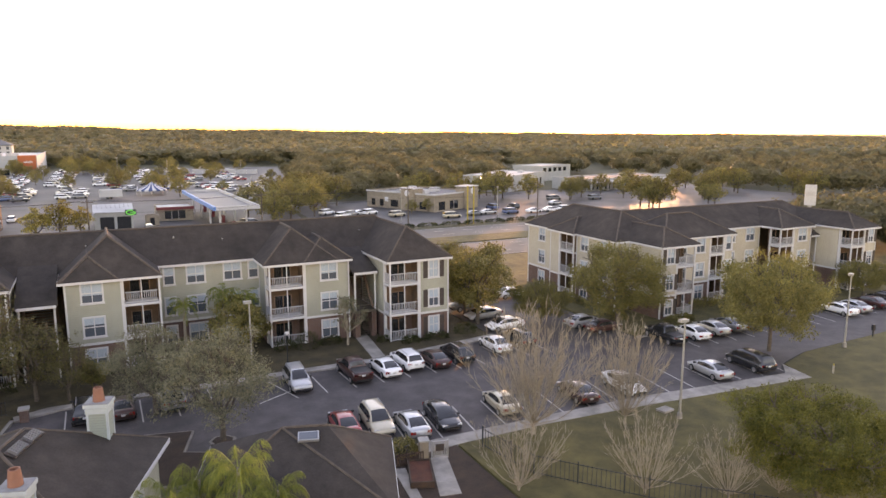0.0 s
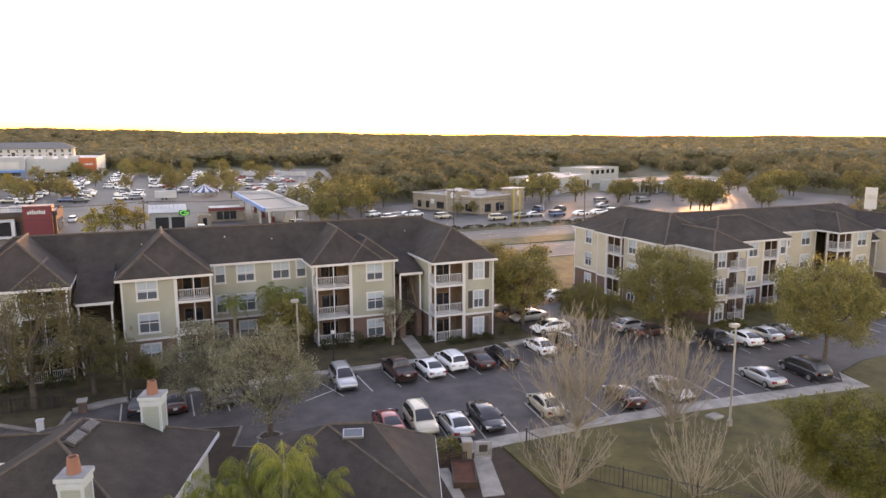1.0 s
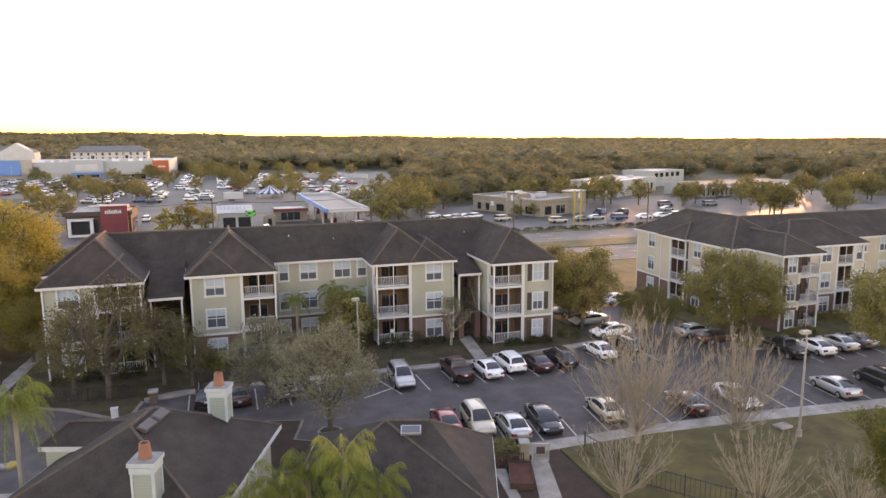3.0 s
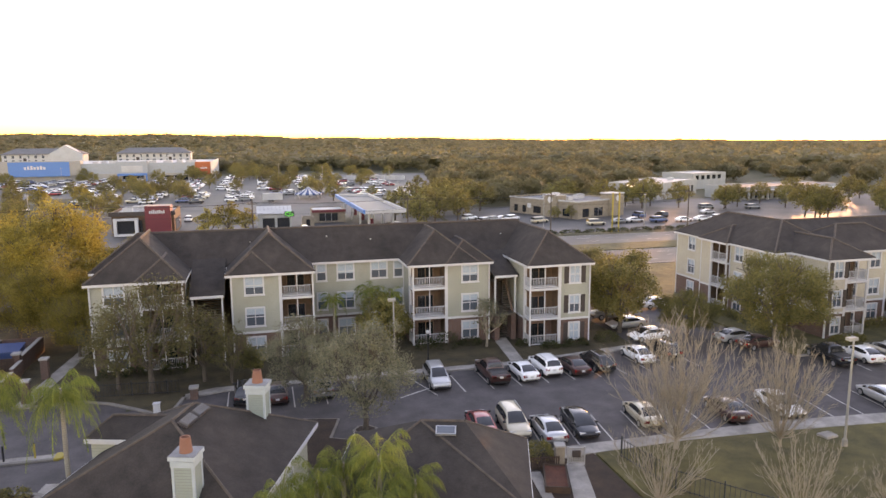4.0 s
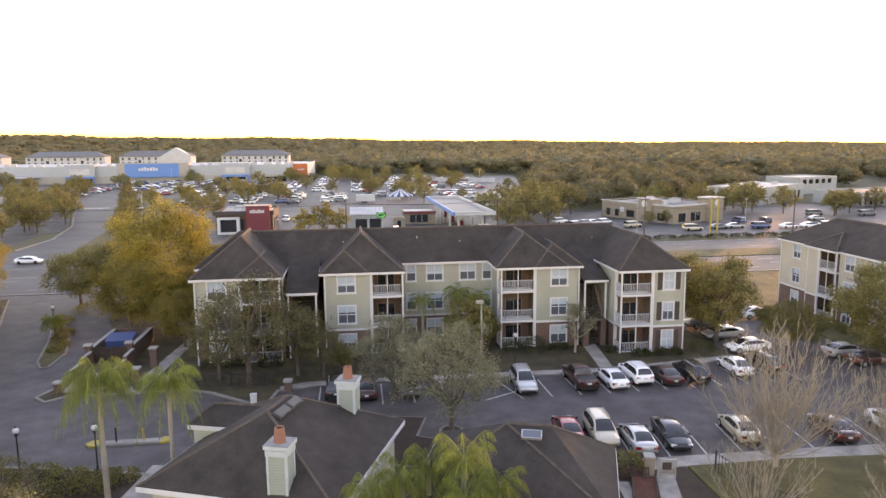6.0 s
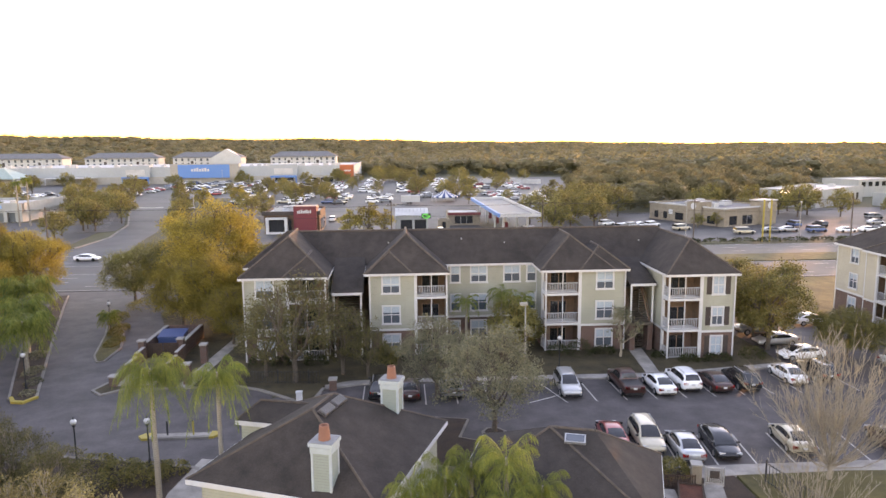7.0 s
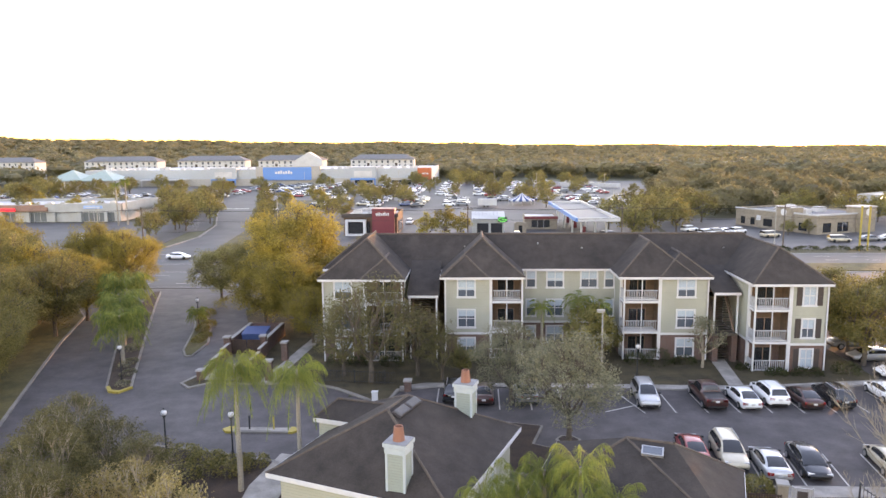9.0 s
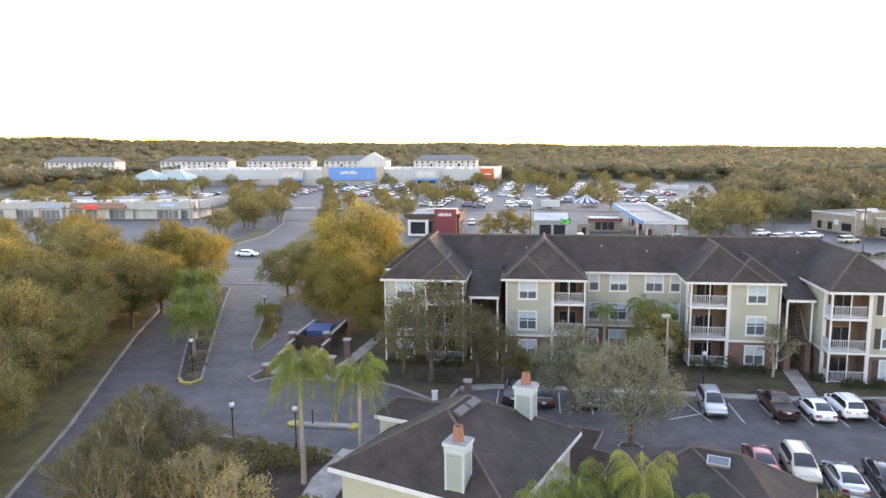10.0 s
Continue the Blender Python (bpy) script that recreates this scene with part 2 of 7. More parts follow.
def weathered(m, scale, lo, hi, stretch=(1, 1, 1)):
    """Blotchy stains and wear over a material's colour."""
    n, l = m.node_tree.nodes, m.node_tree.links
    p = n["Principled BSDF"]
    src = p.inputs["Base Color"].links[0].from_socket
    co, mp, ns = n.new("ShaderNodeTexCoord"), n.new("ShaderNodeMapping"), n.new("ShaderNodeTexNoise")
    mp.inputs["Scale"].default_value = stretch
    ns.inputs["Scale"].default_value, ns.inputs["Detail"].default_value, ns.inputs["Roughness"].default_value = scale, 8, 0.65
    l.new(co.outputs["Object"], mp.inputs[0])
    l.new(mp.outputs[0], ns.inputs["Vector"])
    mr, hs = n.new("ShaderNodeMapRange"), n.new("ShaderNodeHueSaturation")
    for k, v in (("From Min", 0.36), ("From Max", 0.64), ("To Min", lo), ("To Max", hi)):
        mr.inputs[k].default_value = v
    l.new(ns.outputs[0], mr.inputs["Value"])
    l.new(mr.outputs[0], hs.inputs["Value"])
    l.new(src, hs.inputs["Color"])
    l.new(hs.outputs[0], p.inputs["Base Color"])


weathered(M_SHINGLE, 1.1, 0.8, 1.12, (1, 1, 0.35))
weathered(M_ASPHALT, 0.5, 0.75, 1.3)
weathered(M_LOT, 0.12, 0.8, 1.2)
weathered(M_CONCRETE, 0.7, 0.75, 1.2)
weathered(M_GRASS, 0.5, 0.7, 1.3)
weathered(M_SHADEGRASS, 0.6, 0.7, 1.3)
weathered(M_SIDING, 0.35, 0.9, 1.08, (1, 1, 0.3))
weathered(M_CREAM, 0.35, 0.9, 1.08, (1, 1, 0.3))


# ---------------------------------------------------------------- mesh building
class Shape:
    """Collects faces; make() links them as one mesh object."""

    def __init__(self):
        self.v, self.f = [], []

    def add(self, verts, faces):
        k = len(self.v)
        self.v += [tuple(q) for q in verts]
        self.f += [tuple(i + k for i in face) for face in faces]
        return self

    def box(self, x0, x1, y0, y1, z0, z1):
        vs = [(x, y, z) for z in (z0, z1) for x, y in ((x0, y0), (x1, y0), (x1, y1), (x0, y1))]
        return self.add(vs, [(3, 2, 1, 0), (4, 5, 6, 7), (0, 1, 5, 4), (1, 2, 6, 5), (2, 3, 7, 6), (3, 0, 4, 7)])

    def slab(self, pts, z0, z1):
        """A flat piece of ground with the given outline (counter-clockwise)."""
        n = len(pts)
        vs = [(x, y, z0) for x, y in pts] + [(x, y, z1) for x, y in pts]
        return self.add(vs, [tuple(range(n, 2 * n)), tuple(range(n - 1, -1, -1))] + [(i, (i + 1) % n, n + (i + 1) % n, n + i) for i in range(n)])

    def beam(self, a, b, r0, r1=None, n=6, close=True):
        a, b = Vector(a), Vector(b)
        r1 = r0 if r1 is None else r1
        d = (b - a).normalized()
        u = d.orthogonal().normalized()
        w = d.cross(u)
        vs = [c + (u * math.cos(t) + w * math.sin(t)) * r for c, r in ((a, r0), (b, r1)) for t in [2 * math.pi * (i + 0.5) / n for i in range(n)]]
        fs = [(i, (i + 1) % n, n + (i + 1) % n, n + i) for i in range(n)]
        if close:
            fs += [tuple(range(n - 1, -1, -1)), tuple(range(n, 2 * n))]
        return self.add(vs, fs)

    def tube(self, pts, r, n=3):
        """A thin continuous cable through the given points."""
        k = len(self.v)
        for p in pts:
            self.v += [(p[0], p[1] + r * math.cos(2 * math.pi * i / n), p[2] + r * math.sin(2 * math.pi * i / n)) for i in range(n)]
        for j in range(len(pts) - 1):
            for i in range(n):
                a, b = k + j * n + i, k + j * n + (i + 1) % n
                self.f.append((a, b, b + n, a + n))
        return self

    def hip(self, x0, x1, y0, y1, z, s, front=True, back=True, thick=0.18):
        """A hipped roof over a rectangle with its ridge along the longer side; a side may run on as a gable end."""
        w, d = x1 - x0, y1 - y0
        if d >= w:
            h = w / 2 * s
            xm = (x0 + x1) / 2
            ya = y0 + (w / 2 if front else 0)
            yb = y1 - (w / 2 if back else 0)
            if yb < ya:
                ya = yb = (ya + yb) / 2
            r = [(xm, ya, z + h), (xm, yb, z + h)]
            fs = [(0, 1, 4), (1, 2, 5, 4), (2, 3, 5), (3, 0, 4, 5)]
        else:
            h = d / 2 * s
            ym = (y0 + y1) / 2
            xa = x0 + (d / 2 if front else 0)
            xb = x1 - (d / 2 if back else 0)
            r = [(xa, ym, z + h), (xb, ym, z + h)]
            fs = [(0, 1, 5, 4), (1, 2, 5), (2, 3, 4, 5), (3, 0, 4)]
        base = [(x0, y0, z), (x1, y0, z), (x1, y1, z), (x0, y1, z)]
        low = [(x, y, z - thick) for x, y, _ in base]
        k = len(self.v)
        self.add(base + r + low, fs + [(6, 7, 1, 0), (7, 8, 2, 1), (8, 9, 3, 2), (9, 6, 0, 3), (9, 8, 7, 6)])
        return [base, r]

    def data(self, name, mat=None, smooth=False):
        me = bpy.data.meshes.new(name)
        me.from_pydata(self.v, [], self.f)
        if smooth:
            me.polygons.foreach_set("use_smooth", [True] * len(me.polygons))
        if mat:
            me.materials.append(mat)
        me.update()
        return me

    def make(self, name, mat, parent=None, label="", smooth=False):
        return part(name, self.data(name, mat, smooth), None, parent, label)


def part(name, data, mat=None, parent=None, label=""):
    if mat and not len(data.materials):
        data.materials.append(mat)
    ob = new(name, data)
    if parent:
        ob.parent = parent
    if label:
        ob["label"] = label
    return ob


def thing(name, label, category, m=None, group="", kind=""):
    ob = new(name)
    ob.empty_display_size = 0.3
    if m is not None:
        ob.matrix_basis = m
    return tagged(ob, label, category, group, kind)


def put(ob, x, y, z=0.0, rz=0.0, rx=0.0, ry=0.0):
    ob.matrix_basis = pose(x, y, z, rx, ry, rz)
    return ob


def grow(ob, s):
    ob.scale = (s, s, s) if not isinstance(s, tuple) else s
    return ob


# ---------------------------------------------------------------- ground and roads
def terrain(x, y):
    """Flat near by, rising gently in the distance, more so towards the left."""
    r = math.hypot(x, y)
    a = math.degrees(math.atan2(-x, y))
    k = min(max((r - 650) / 900, 0), 1)
    rise = float(np.interp(a, (-60, -53, -33, -18, -5, 6, 18, 25, 37, 50), (-4, -2, 4, 9, 15.5, 22, 26, 30, 38, 42))) + 1.2 * math.sin(a * 0.35) + 1.0 * math.sin(a * 0.9 + 1)
    return k * k * (3 - 2 * k) * rise


def ground_sheet():
    s = Shape()
    radii = [0, 40, 90, 160, 260, 380, 520, 650, 800, 950, 1100, 1300, 1550, 1900, 2400, 3200, 4700]
    n = 96
    for i, r in enumerate(radii):
        for j in range(n):
            t = 2 * math.pi * j / n
            x, y = r * math.sin(t), r * math.cos(t)
            s.v.append((x, y, terrain(x, y) - 0.03))
    for i in range(len(radii) - 1):
        for j in range(n):
            a, b = i * n + j, i * n + (j + 1) % n
            s.f.append((a, b, b + n, a + n) if i else (a, b + n, a + n))
    return tagged(s.make("ground", M_GROUND), "olive scrub ground reaching the wooded horizon", "ground", kind="structure")


ground_sheet()


def paved(name, pts, mat, label, z1, category="road", z0=-0.3):
    return tagged(Shape().slab(pts, z0, z1).make(name, mat), label, category, kind="structure")


paved("road_far_lanes", [(-900, 133), (900, 133), (900, 146.5), (-900, 146.5)], M_LOT, "grey asphalt lanes of a divided road", 0.03)
paved("road_near_lanes", [(-900, 109.8), (900, 109.8), (900, 125), (-900, 125)], M_LOT, "grey asphalt lanes of a divided road nearby", 0.03)
paved("road_median", [(-30, 125), (900, 125), (900, 133), (-30, 133)], M_GRASS, "raised grass median between the road lanes", 0.17, "median")
paved("road_crossing", [(-900, 125), (-30, 125), (-30, 133), (-900, 133)], M_LOT, "asphalt crossing between the two carriageways", 0.03)
paved("parking_lot", [(-12, 43.95), (22, 44.05), (31, 44.0), (40, 43.75), (57.5, 42.0), (59.6, 44.0), (65, 45.7), (80.6, 46.5), (140, 50), (140, 57.2), (53, 57.2), (53, 109.5), (39, 109.5), (39, 64.55), (30, 63.15), (24, 62.55), (9.5, 62.85), (-4, 62.9), (-12, 60.2)], M_ASPHALT, "dark asphalt apartment parking lot with white stall lines", 0.02, "parking lot")
paved("entrance_drive", [(-34, 36), (-30, 36), (-12.01, 44), (-12.01, 64.5), (-27, 64.5), (-27, 92), (-32, 109.4), (-68, 109.4), (-54, 90), (-49.6, 77), (-43.1, 60.6), (-38.6, 49.3)], M_ASPHALT, "curving dark asphalt entrance drive", 0.02, "drive")
paved("store_drive", [(-75, 146.6), (-58, 146.6), (-62.5, 172), (-66.6, 203), (-74, 232), (-82, 258), (-98, 300), (-116, 300), (-104, 279), (-90, 236), (-78, 203), (-72, 175), (-72.5, 157)], M_LOT, "pale asphalt drive up to the big store", 0.03, "drive")
paved("store_parking_lot", [(-190, 300.2), (75, 300.2), (105, 450), (-30, 455), (-290, 455), (-290, 330)], M_LOT, "wide pale asphalt store parking lot", 0.02, "parking lot")
paved("gas_station_lot", [(-40, 147.2), (44, 147.2), (62, 300), (-60, 300), (-62, 246), (-38, 200)], M_LOT, "pale asphalt forecourt lot by the filling station", 0.025, "parking lot")
paved("bank_parking_lot", [(48, 152), (230, 152), (230, 230), (52, 215)], M_LOT, "asphalt lot round the low commercial buildings", 0.02, "parking lot")
paved("strip_parking_lot", [(-230, 147.2), (-74, 147.2), (-80, 186), (-93, 186.2), (-99, 213), (-113, 213.8), (-230, 209.5)], M_LOT, "pale asphalt lot before the strip mall", 0.02, "parking lot")

paved("corner_parking_lot", [(-79.7, 186.4), (-76.6, 190), (-79.4, 203), (-91, 235), (-99, 252), (-107, 252), (-105, 224), (-98.9, 213.2), (-92.8, 186.4)], M_LOT, "small asphalt lot at the drive's corner", 0.022, "parking lot")
paved("kerb_store_drive", [(-73.0, 157), (-72.5, 157), (-72.0, 175), (-78.0, 203), (-90.0, 236), (-104.0, 279), (-104.6, 278.8), (-90.6, 236.2), (-78.6, 203.2), (-72.6, 175.1)], M_KERB, "curved pale kerb along the store drive", 0.16, "kerb")

# lawns and walks
paved("lawn_south", [(22.5, 10), (140, 10), (140, 49.8), (80.7, 46.3), (65.2, 45.5), (59.8, 43.8), (58.7, 40.1), (49.6, 41.0), (38.3, 42.1), (30.2, 42.6), (22.5, 42.5)], M_GRASS, "mown olive lawn beside the parking lot", 0.12, "lawn")
paved("sidewalk_south", [(19.75, 42.3), (22.3, 42.52), (30.2, 42.62), (38.3, 42.12), (49.6, 41.02), (58.7, 40.12), (59.6, 43.98), (57.5, 41.98), (40, 43.73), (31, 43.98), (22, 44.03), (19.75, 44.0)], M_CONCRETE, "pale concrete sidewalk along the lawn", 0.14, "sidewalk")
paved("lawn_north", [(-5, 64.0), (9.3, 64.0), (24, 63.74), (30, 64.37), (38.6, 65.77), (38.6, 109.2), (-30, 109.2), (-32.5, 93), (-29, 84), (-28.2, 75), (-28.0, 66), (-28.9, 63.3), (-27.8, 62.2), (-26.3, 63.6), (-21.8, 63.5), (-16.1, 63.8), (-13.4, 62.5), (-11.3, 60.8), (-9.4, 59.2), (-8.2, 59.4), (-7.6, 62.6)], M_SHADEGRASS, "lawn around the long apartment building, shade painted into its dark colour", 0.12, "lawn")
paved("sidewalk_north", [(-7.3, 61.9), (-4, 63.0), (9.5, 62.9), (24, 62.6), (30, 63.2), (39, 64.6), (39, 65.75), (30, 64.35), (24, 63.72), (9.3, 63.98), (-5, 63.95), (-7.5, 62.9)], M_CONCRETE, "pale concrete sidewalk before the apartment building", 0.14, "sidewalk")
paved("lawn_east", [(53.4, 57.6), (140, 57.6), (140, 109), (53.4, 109)], M_GRASS, "shaded lawn around the second apartment building", 0.12, "lawn")
paved("kerb_east", [(53.02, 57.22), (140, 57.22), (140, 57.6), (53.02, 57.6)], M_CONCRETE, "pale concrete kerb of the parking row", 0.14, "kerb")
paved("verge_west", [(-140, 20), (-33.5, 20), (-34.3, 36), (-38.8, 49.3), (-43.3, 60.6), (-49.8, 77), (-54.2, 90), (-68.3, 109.3), (-140, 109.3)], M_GRASS, "shaded grass verge under the oaks", 0.12, "lawn")
paved("kerb_west", [(-34.3, 36), (-34.0, 36), (-38.45, 49.2), (-42.95, 60.5), (-49.45, 76.9), (-53.85, 89.9), (-67.9, 109.2), (-68.2, 109.2), (-54.2, 90), (-49.8, 77), (-43.3, 60.6), (-38.8, 49.3)], M_KERB, "thin pale concrete kerb along the drive", 0.15, "kerb")
paved("club_ground", [(-30, 20), (22.3, 20), (22.3, 43.7), (-11.8, 44.2), (-15, 46.6), (-20, 48.0), (-25, 49.0), (-29.5, 48.4), (-31.8, 45), (-30.5, 36)], M_MULCH, "dark mulch bed and lawn around the clubhouse", 0.1, "garden")
def strip(pts, w):
    """Outline of a band of width w along the given line."""
    left, right = [], []
    for i, p in enumerate(pts):
        a, b = pts[max(i - 1, 0)], pts[min(i + 1, len(pts) - 1)]
        d = Vector((b[0] - a[0], b[1] - a[1])).normalized()
        left.append((p[0] - d.y * w / 2, p[1] + d.x * w / 2))
        right.append((p[0] + d.y * w / 2, p[1] - d.x * w / 2))
    return right + left[::-1]


paved("kerb_yard", strip([(-28.2, 66), (-29.0, 63.3), (-27.8, 62.1), (-26.3, 63.4), (-21.8, 63.3), (-16.1, 63.6), (-13.5, 62.3), (-11.4, 60.6), (-9.5, 59.0), (-8.1, 59.2), (-7.5, 62.2)], 0.32), M_KERB, "curved pale concrete kerb before the fence", 0.16, "kerb")
paved("kerb_garden", strip([(-31.9, 45), (-29.6, 48.5), (-25, 49.1), (-20, 48.1), (-15, 46.7), (-11.8, 44.3)], 0.3), M_KERB, "pale concrete kerb of the clubhouse garden", 0.15, "kerb")
paved("walk_to_building", [(23.8, 63.76), (25.2, 63.9), (26.2, 72), (24.7, 72)], M_CONCRETE, "concrete path to the open stairway", 0.15, "path")
paved("walk_west", [(-21.5, 63.2), (-20, 63.2), (-18.4, 82), (-19.6, 82)], M_CONCRETE, "concrete path past the building's end", 0.15, "path")
paved("walk_club", [(-15.3, 36.5), (-13.4, 36.3), (-13.0, 44), (-12.9, 47.6), (-14.8, 48.0), (-15.6, 43)], M_CONCRETE, "pale concrete walk beside the clubhouse", 0.13, "path")


def island(name, pts, label, mat=M_GRASS, kerb=M_KERB):
    ob = thing(name, label, "traffic island", kind="structure")
    Shape().slab(pts, -0.1, 0.15).make("kerb", kerb, ob)
    inner = []
    for i, p in enumerate(pts):
        a, b = Vector(pts[i - 1]), Vector(pts[(i + 1) % len(pts)])
        d1, d2 = (Vector(p) - a).normalized(), (b - Vector(p)).normalized()
        n = Vector((-d1.y - d2.y, d1.x + d2.x)).normalized()
        inner.append((p[0] + n.x * 0.24, p[1] + n.y * 0.24))
    Shape().slab(inner, 0.1, 0.19).make("bed", mat, ob)


island("island", [(-35.8, 61.7), (-34.9, 60.8), (-33.9, 60.6), (-33.3, 62.0), (-34.1, 64.0), (-36.8, 70.7), (-41.7, 82.9), (-48.3, 99.8), (-50.8, 106.5), (-52.0, 106), (-48.2, 90), (-42.5, 76.5), (-38.4, 67.4)], "long planted island with a yellow-painted kerb end", M_MULCH)
island("island", [(-33.6, 74.3), (-32.4, 72.1), (-31.6, 72.4), (-31.7, 77.3), (-34.0, 84.2), (-38.6, 93.9), (-39.4, 93), (-35.9, 82.8)], "narrow planted grass island beside the gate lane")
island("island", [(-6, 48.5), (3.5, 45), (12, 45.2), (12, 47.6), (6.3, 49.2), (4.3, 50.2), (5.3, 53.7), (1.4, 54.7), (-5, 52)], "planted kerbed island in the parking lot", M_MULCH)
island("island", [(6.2, 50.4), (7.0, 50.0), (7.8, 50.4), (8.0, 51.1), (7.4, 51.8), (6.5, 51.8), (6.0, 51.1)], "small mulched tree pit in the asphalt", M_MULCH)
island("island", [(-20.4, 51.8), (-15.0, 51.8), (-14.6, 52.3), (-15.0, 52.8), (-20.4, 52.8), (-20.8, 52.3)], "low island with yellow ends and gate posts", M_CONCRETE)
for pts in ([(-20.83, 52.3), (-20.43, 51.77), (-19.9, 51.77), (-19.9, 52.83), (-20.43, 52.83)], [(-14.57, 52.3), (-14.97, 52.83), (-15.3, 52.83), (-15.3, 51.77), (-14.97, 51.77)]):
    tagged(Shape().slab(pts, 0, 0.2).make("kerb_end", M_YELLOW), "yellow-painted kerb end of the gate island", "kerb", kind="structure")
tagged(Shape().slab([(-35.85, 62.0), (-34.98, 60.7), (-33.85, 60.48), (-33.2, 62.0), (-33.5, 62.0), (-34.0, 60.95), (-34.8, 61.1), (-35.55, 62.1)], 0, 0.215).make("kerb_end", M_YELLOW), "yellow-painted kerb end of the island", "kerb", kind="structure")


# ---------------------------------------------------------------- building parts
def wall(parent, name, mat, G, x0, x1, z0, z1, holes=(), thick=0.22, label=""):
    """A wall in the local plane y = 0, outside towards -y, with its openings cut through."""
    xs = sorted({x0, x1, *[v for h in holes for v in h[:2]]})
    zs = sorted({z0, z1, *[v for h in holes for v in h[2:]]})
    nx, nz = len(xs) - 1, len(zs) - 1
    solid = [[not any(h[0] <= xs[i] and xs[i + 1] <= h[1] and h[2] <= zs[k] and zs[k + 1] <= h[3] for h in holes) for k in range(nz)] for i in range(nx)]
    s = Shape()
    at = {}

    def corner(i, k, y):
        if (i, k, y) not in at:
            at[(i, k, y)] = len(s.v)
            s.v.append((xs[i], y, zs[k]))
        return at[(i, k, y)]

    def open_at(i, k):
        return not (0 <= i < nx and 0 <= k < nz and solid[i][k])
    for i in range(nx):
        for k in range(nz):
            if not solid[i][k]:
                continue
            f = [corner(i, k, 0), corner(i + 1, k, 0), corner(i + 1, k + 1, 0), corner(i, k + 1, 0)]
            b = [corner(i, k, thick), corner(i + 1, k, thick), corner(i + 1, k + 1, thick), corner(i, k + 1, thick)]
            s.f += [tuple(f), tuple(reversed(b))]
            for (di, dk), (p, q) in (((0, -1), (0, 1)), ((1, 0), (1, 2)), ((0, 1), (2, 3)), ((-1, 0), (3, 0))):
                if open_at(i + di, k + dk):
                    s.f.append((f[q], f[p], b[p], b[q]))
    ob = s.make(name, mat, parent, label)
    ob.matrix_basis = G
    return ob


CACHE = {}


def cached(key, build):
    if key not in CACHE:
        CACHE[key] = build()
    return CACHE[key]


def window_frame_mesh(w, h, bars):
    s = Shape()
    t = 0.16
    rings = [(w / 2 + t, -t, h + t, -0.06), (w / 2, 0, h, -0.06), (w / 2, 0, h, 0.1), (w / 2 + t, -t, h + t, 0.1)]
    for a, z0, z1, y in rings:
        s.v += [(-a, y, z0), (a, y, z0), (a, y, z1), (-a, y, z1)]
    for k in range(4):
        for i in range(4):
            j = (i + 1) % 4
            s.f.append((k * 4 + i, k * 4 + j, (k + 1) % 4 * 4 + j, (k + 1) % 4 * 4 + i))
    return s.data("window", M_WHITE)


def window(parent, G, x, z, w=1.7, h=1.78, bars=2, blind=0.5, shutters=False):
    ob = part("window", cached(("wf", w, h, bars), lambda: window_frame_mesh(w, h, bars)), None, parent)
    ob.matrix_basis = G @ pose(x, 0, z)
    part("sill", cached(("sill", w), lambda: Shape().box(-w / 2 - 0.22, w / 2 + 0.22, -0.12, -0.062, -0.2, -0.06).data("sill", M_WHITE)), None, ob)
    part("meeting_rail", cached(("mrail", w), lambda: Shape().box(-w / 2, w / 2, 0.0, 0.04, -0.04, 0.04).data("meeting_rail", M_WHITE)), None, ob).location = (0, 0, h * 0.5)
    for i in range(1, bars):
        part("mullion", cached(("mull", h), lambda: Shape().box(-0.035, 0.035, -0.004, 0.042, 0, h).data("mullion", M_WHITE)), None, ob).location = (-w / 2 + w * i / bars, 0, 0)
    for i in range(bars):
        key = ("pane", w / bars, h)
        part("pane", cached(key, lambda: Shape().box(-w / bars / 2, w / bars / 2, 0.06, 0.07, 0, h).data("pane", M_GLASS)), None, ob).location = (-w / 2 + w / bars * (i + 0.5), 0, 0)
    if blind:
        b = round(blind * 8) / 8
        part("blind", cached(("blind", w, h, b), lambda: Shape().box(-w / 2, w / 2, 0.045, 0.055, h * (1 - b), h).data("blind", M_BLIND)), None, ob, "white slatted blind")
    if shutters:
        for sgn in (-1, 1):
            part("shutter", cached(("shut", h), lambda: Shape().box(-0.27, 0.27, -0.05, 0.0, -0.1, h + 0.1).box(-0.2, 0.2, -0.07, -0.04, 0.05, h / 2 - 0.05).box(-0.2, 0.2, -0.07, -0.04, h / 2 + 0.05, h - 0.05).data("shutter", M_SHUTTER)), None, ob, "dark louvred shutter").location = (sgn * (w / 2 + 0.45), 0, 0)
    return ob


def railing(parent, G, x0, x1, z, name="railing"):
    """Top and bottom rail with slim balusters between, along local x."""
    w = round(x1 - x0, 2)
    ob = part(name, cached(("rail", w), lambda: Shape().box(0, w, -0.05, 0.05, 1.08, 1.16).data("railing", M_RAIL)), None, parent)
    ob.matrix_basis = G @ pose(x0, 0, z)
    part("bottom_rail", cached(("brail", w), lambda: Shape().box(0, w, -0.04, 0.04, 0.1, 0.17).data("bottom_rail", M_WHITE)), None, ob)
    n = max(int(w / 0.17), 2)
    bm = cached("baluster", lambda: Shape().box(-0.03, 0.03, -0.022, 0.022, 0.15, 1.1).data("baluster", M_RAIL))
    for i in range(1, n):
        part("baluster", bm, None, ob).location = (w * i / n, 0, 0)
    return ob


FLOORS = (0.12, 3.2, 6.5)
EAVE = 9.12


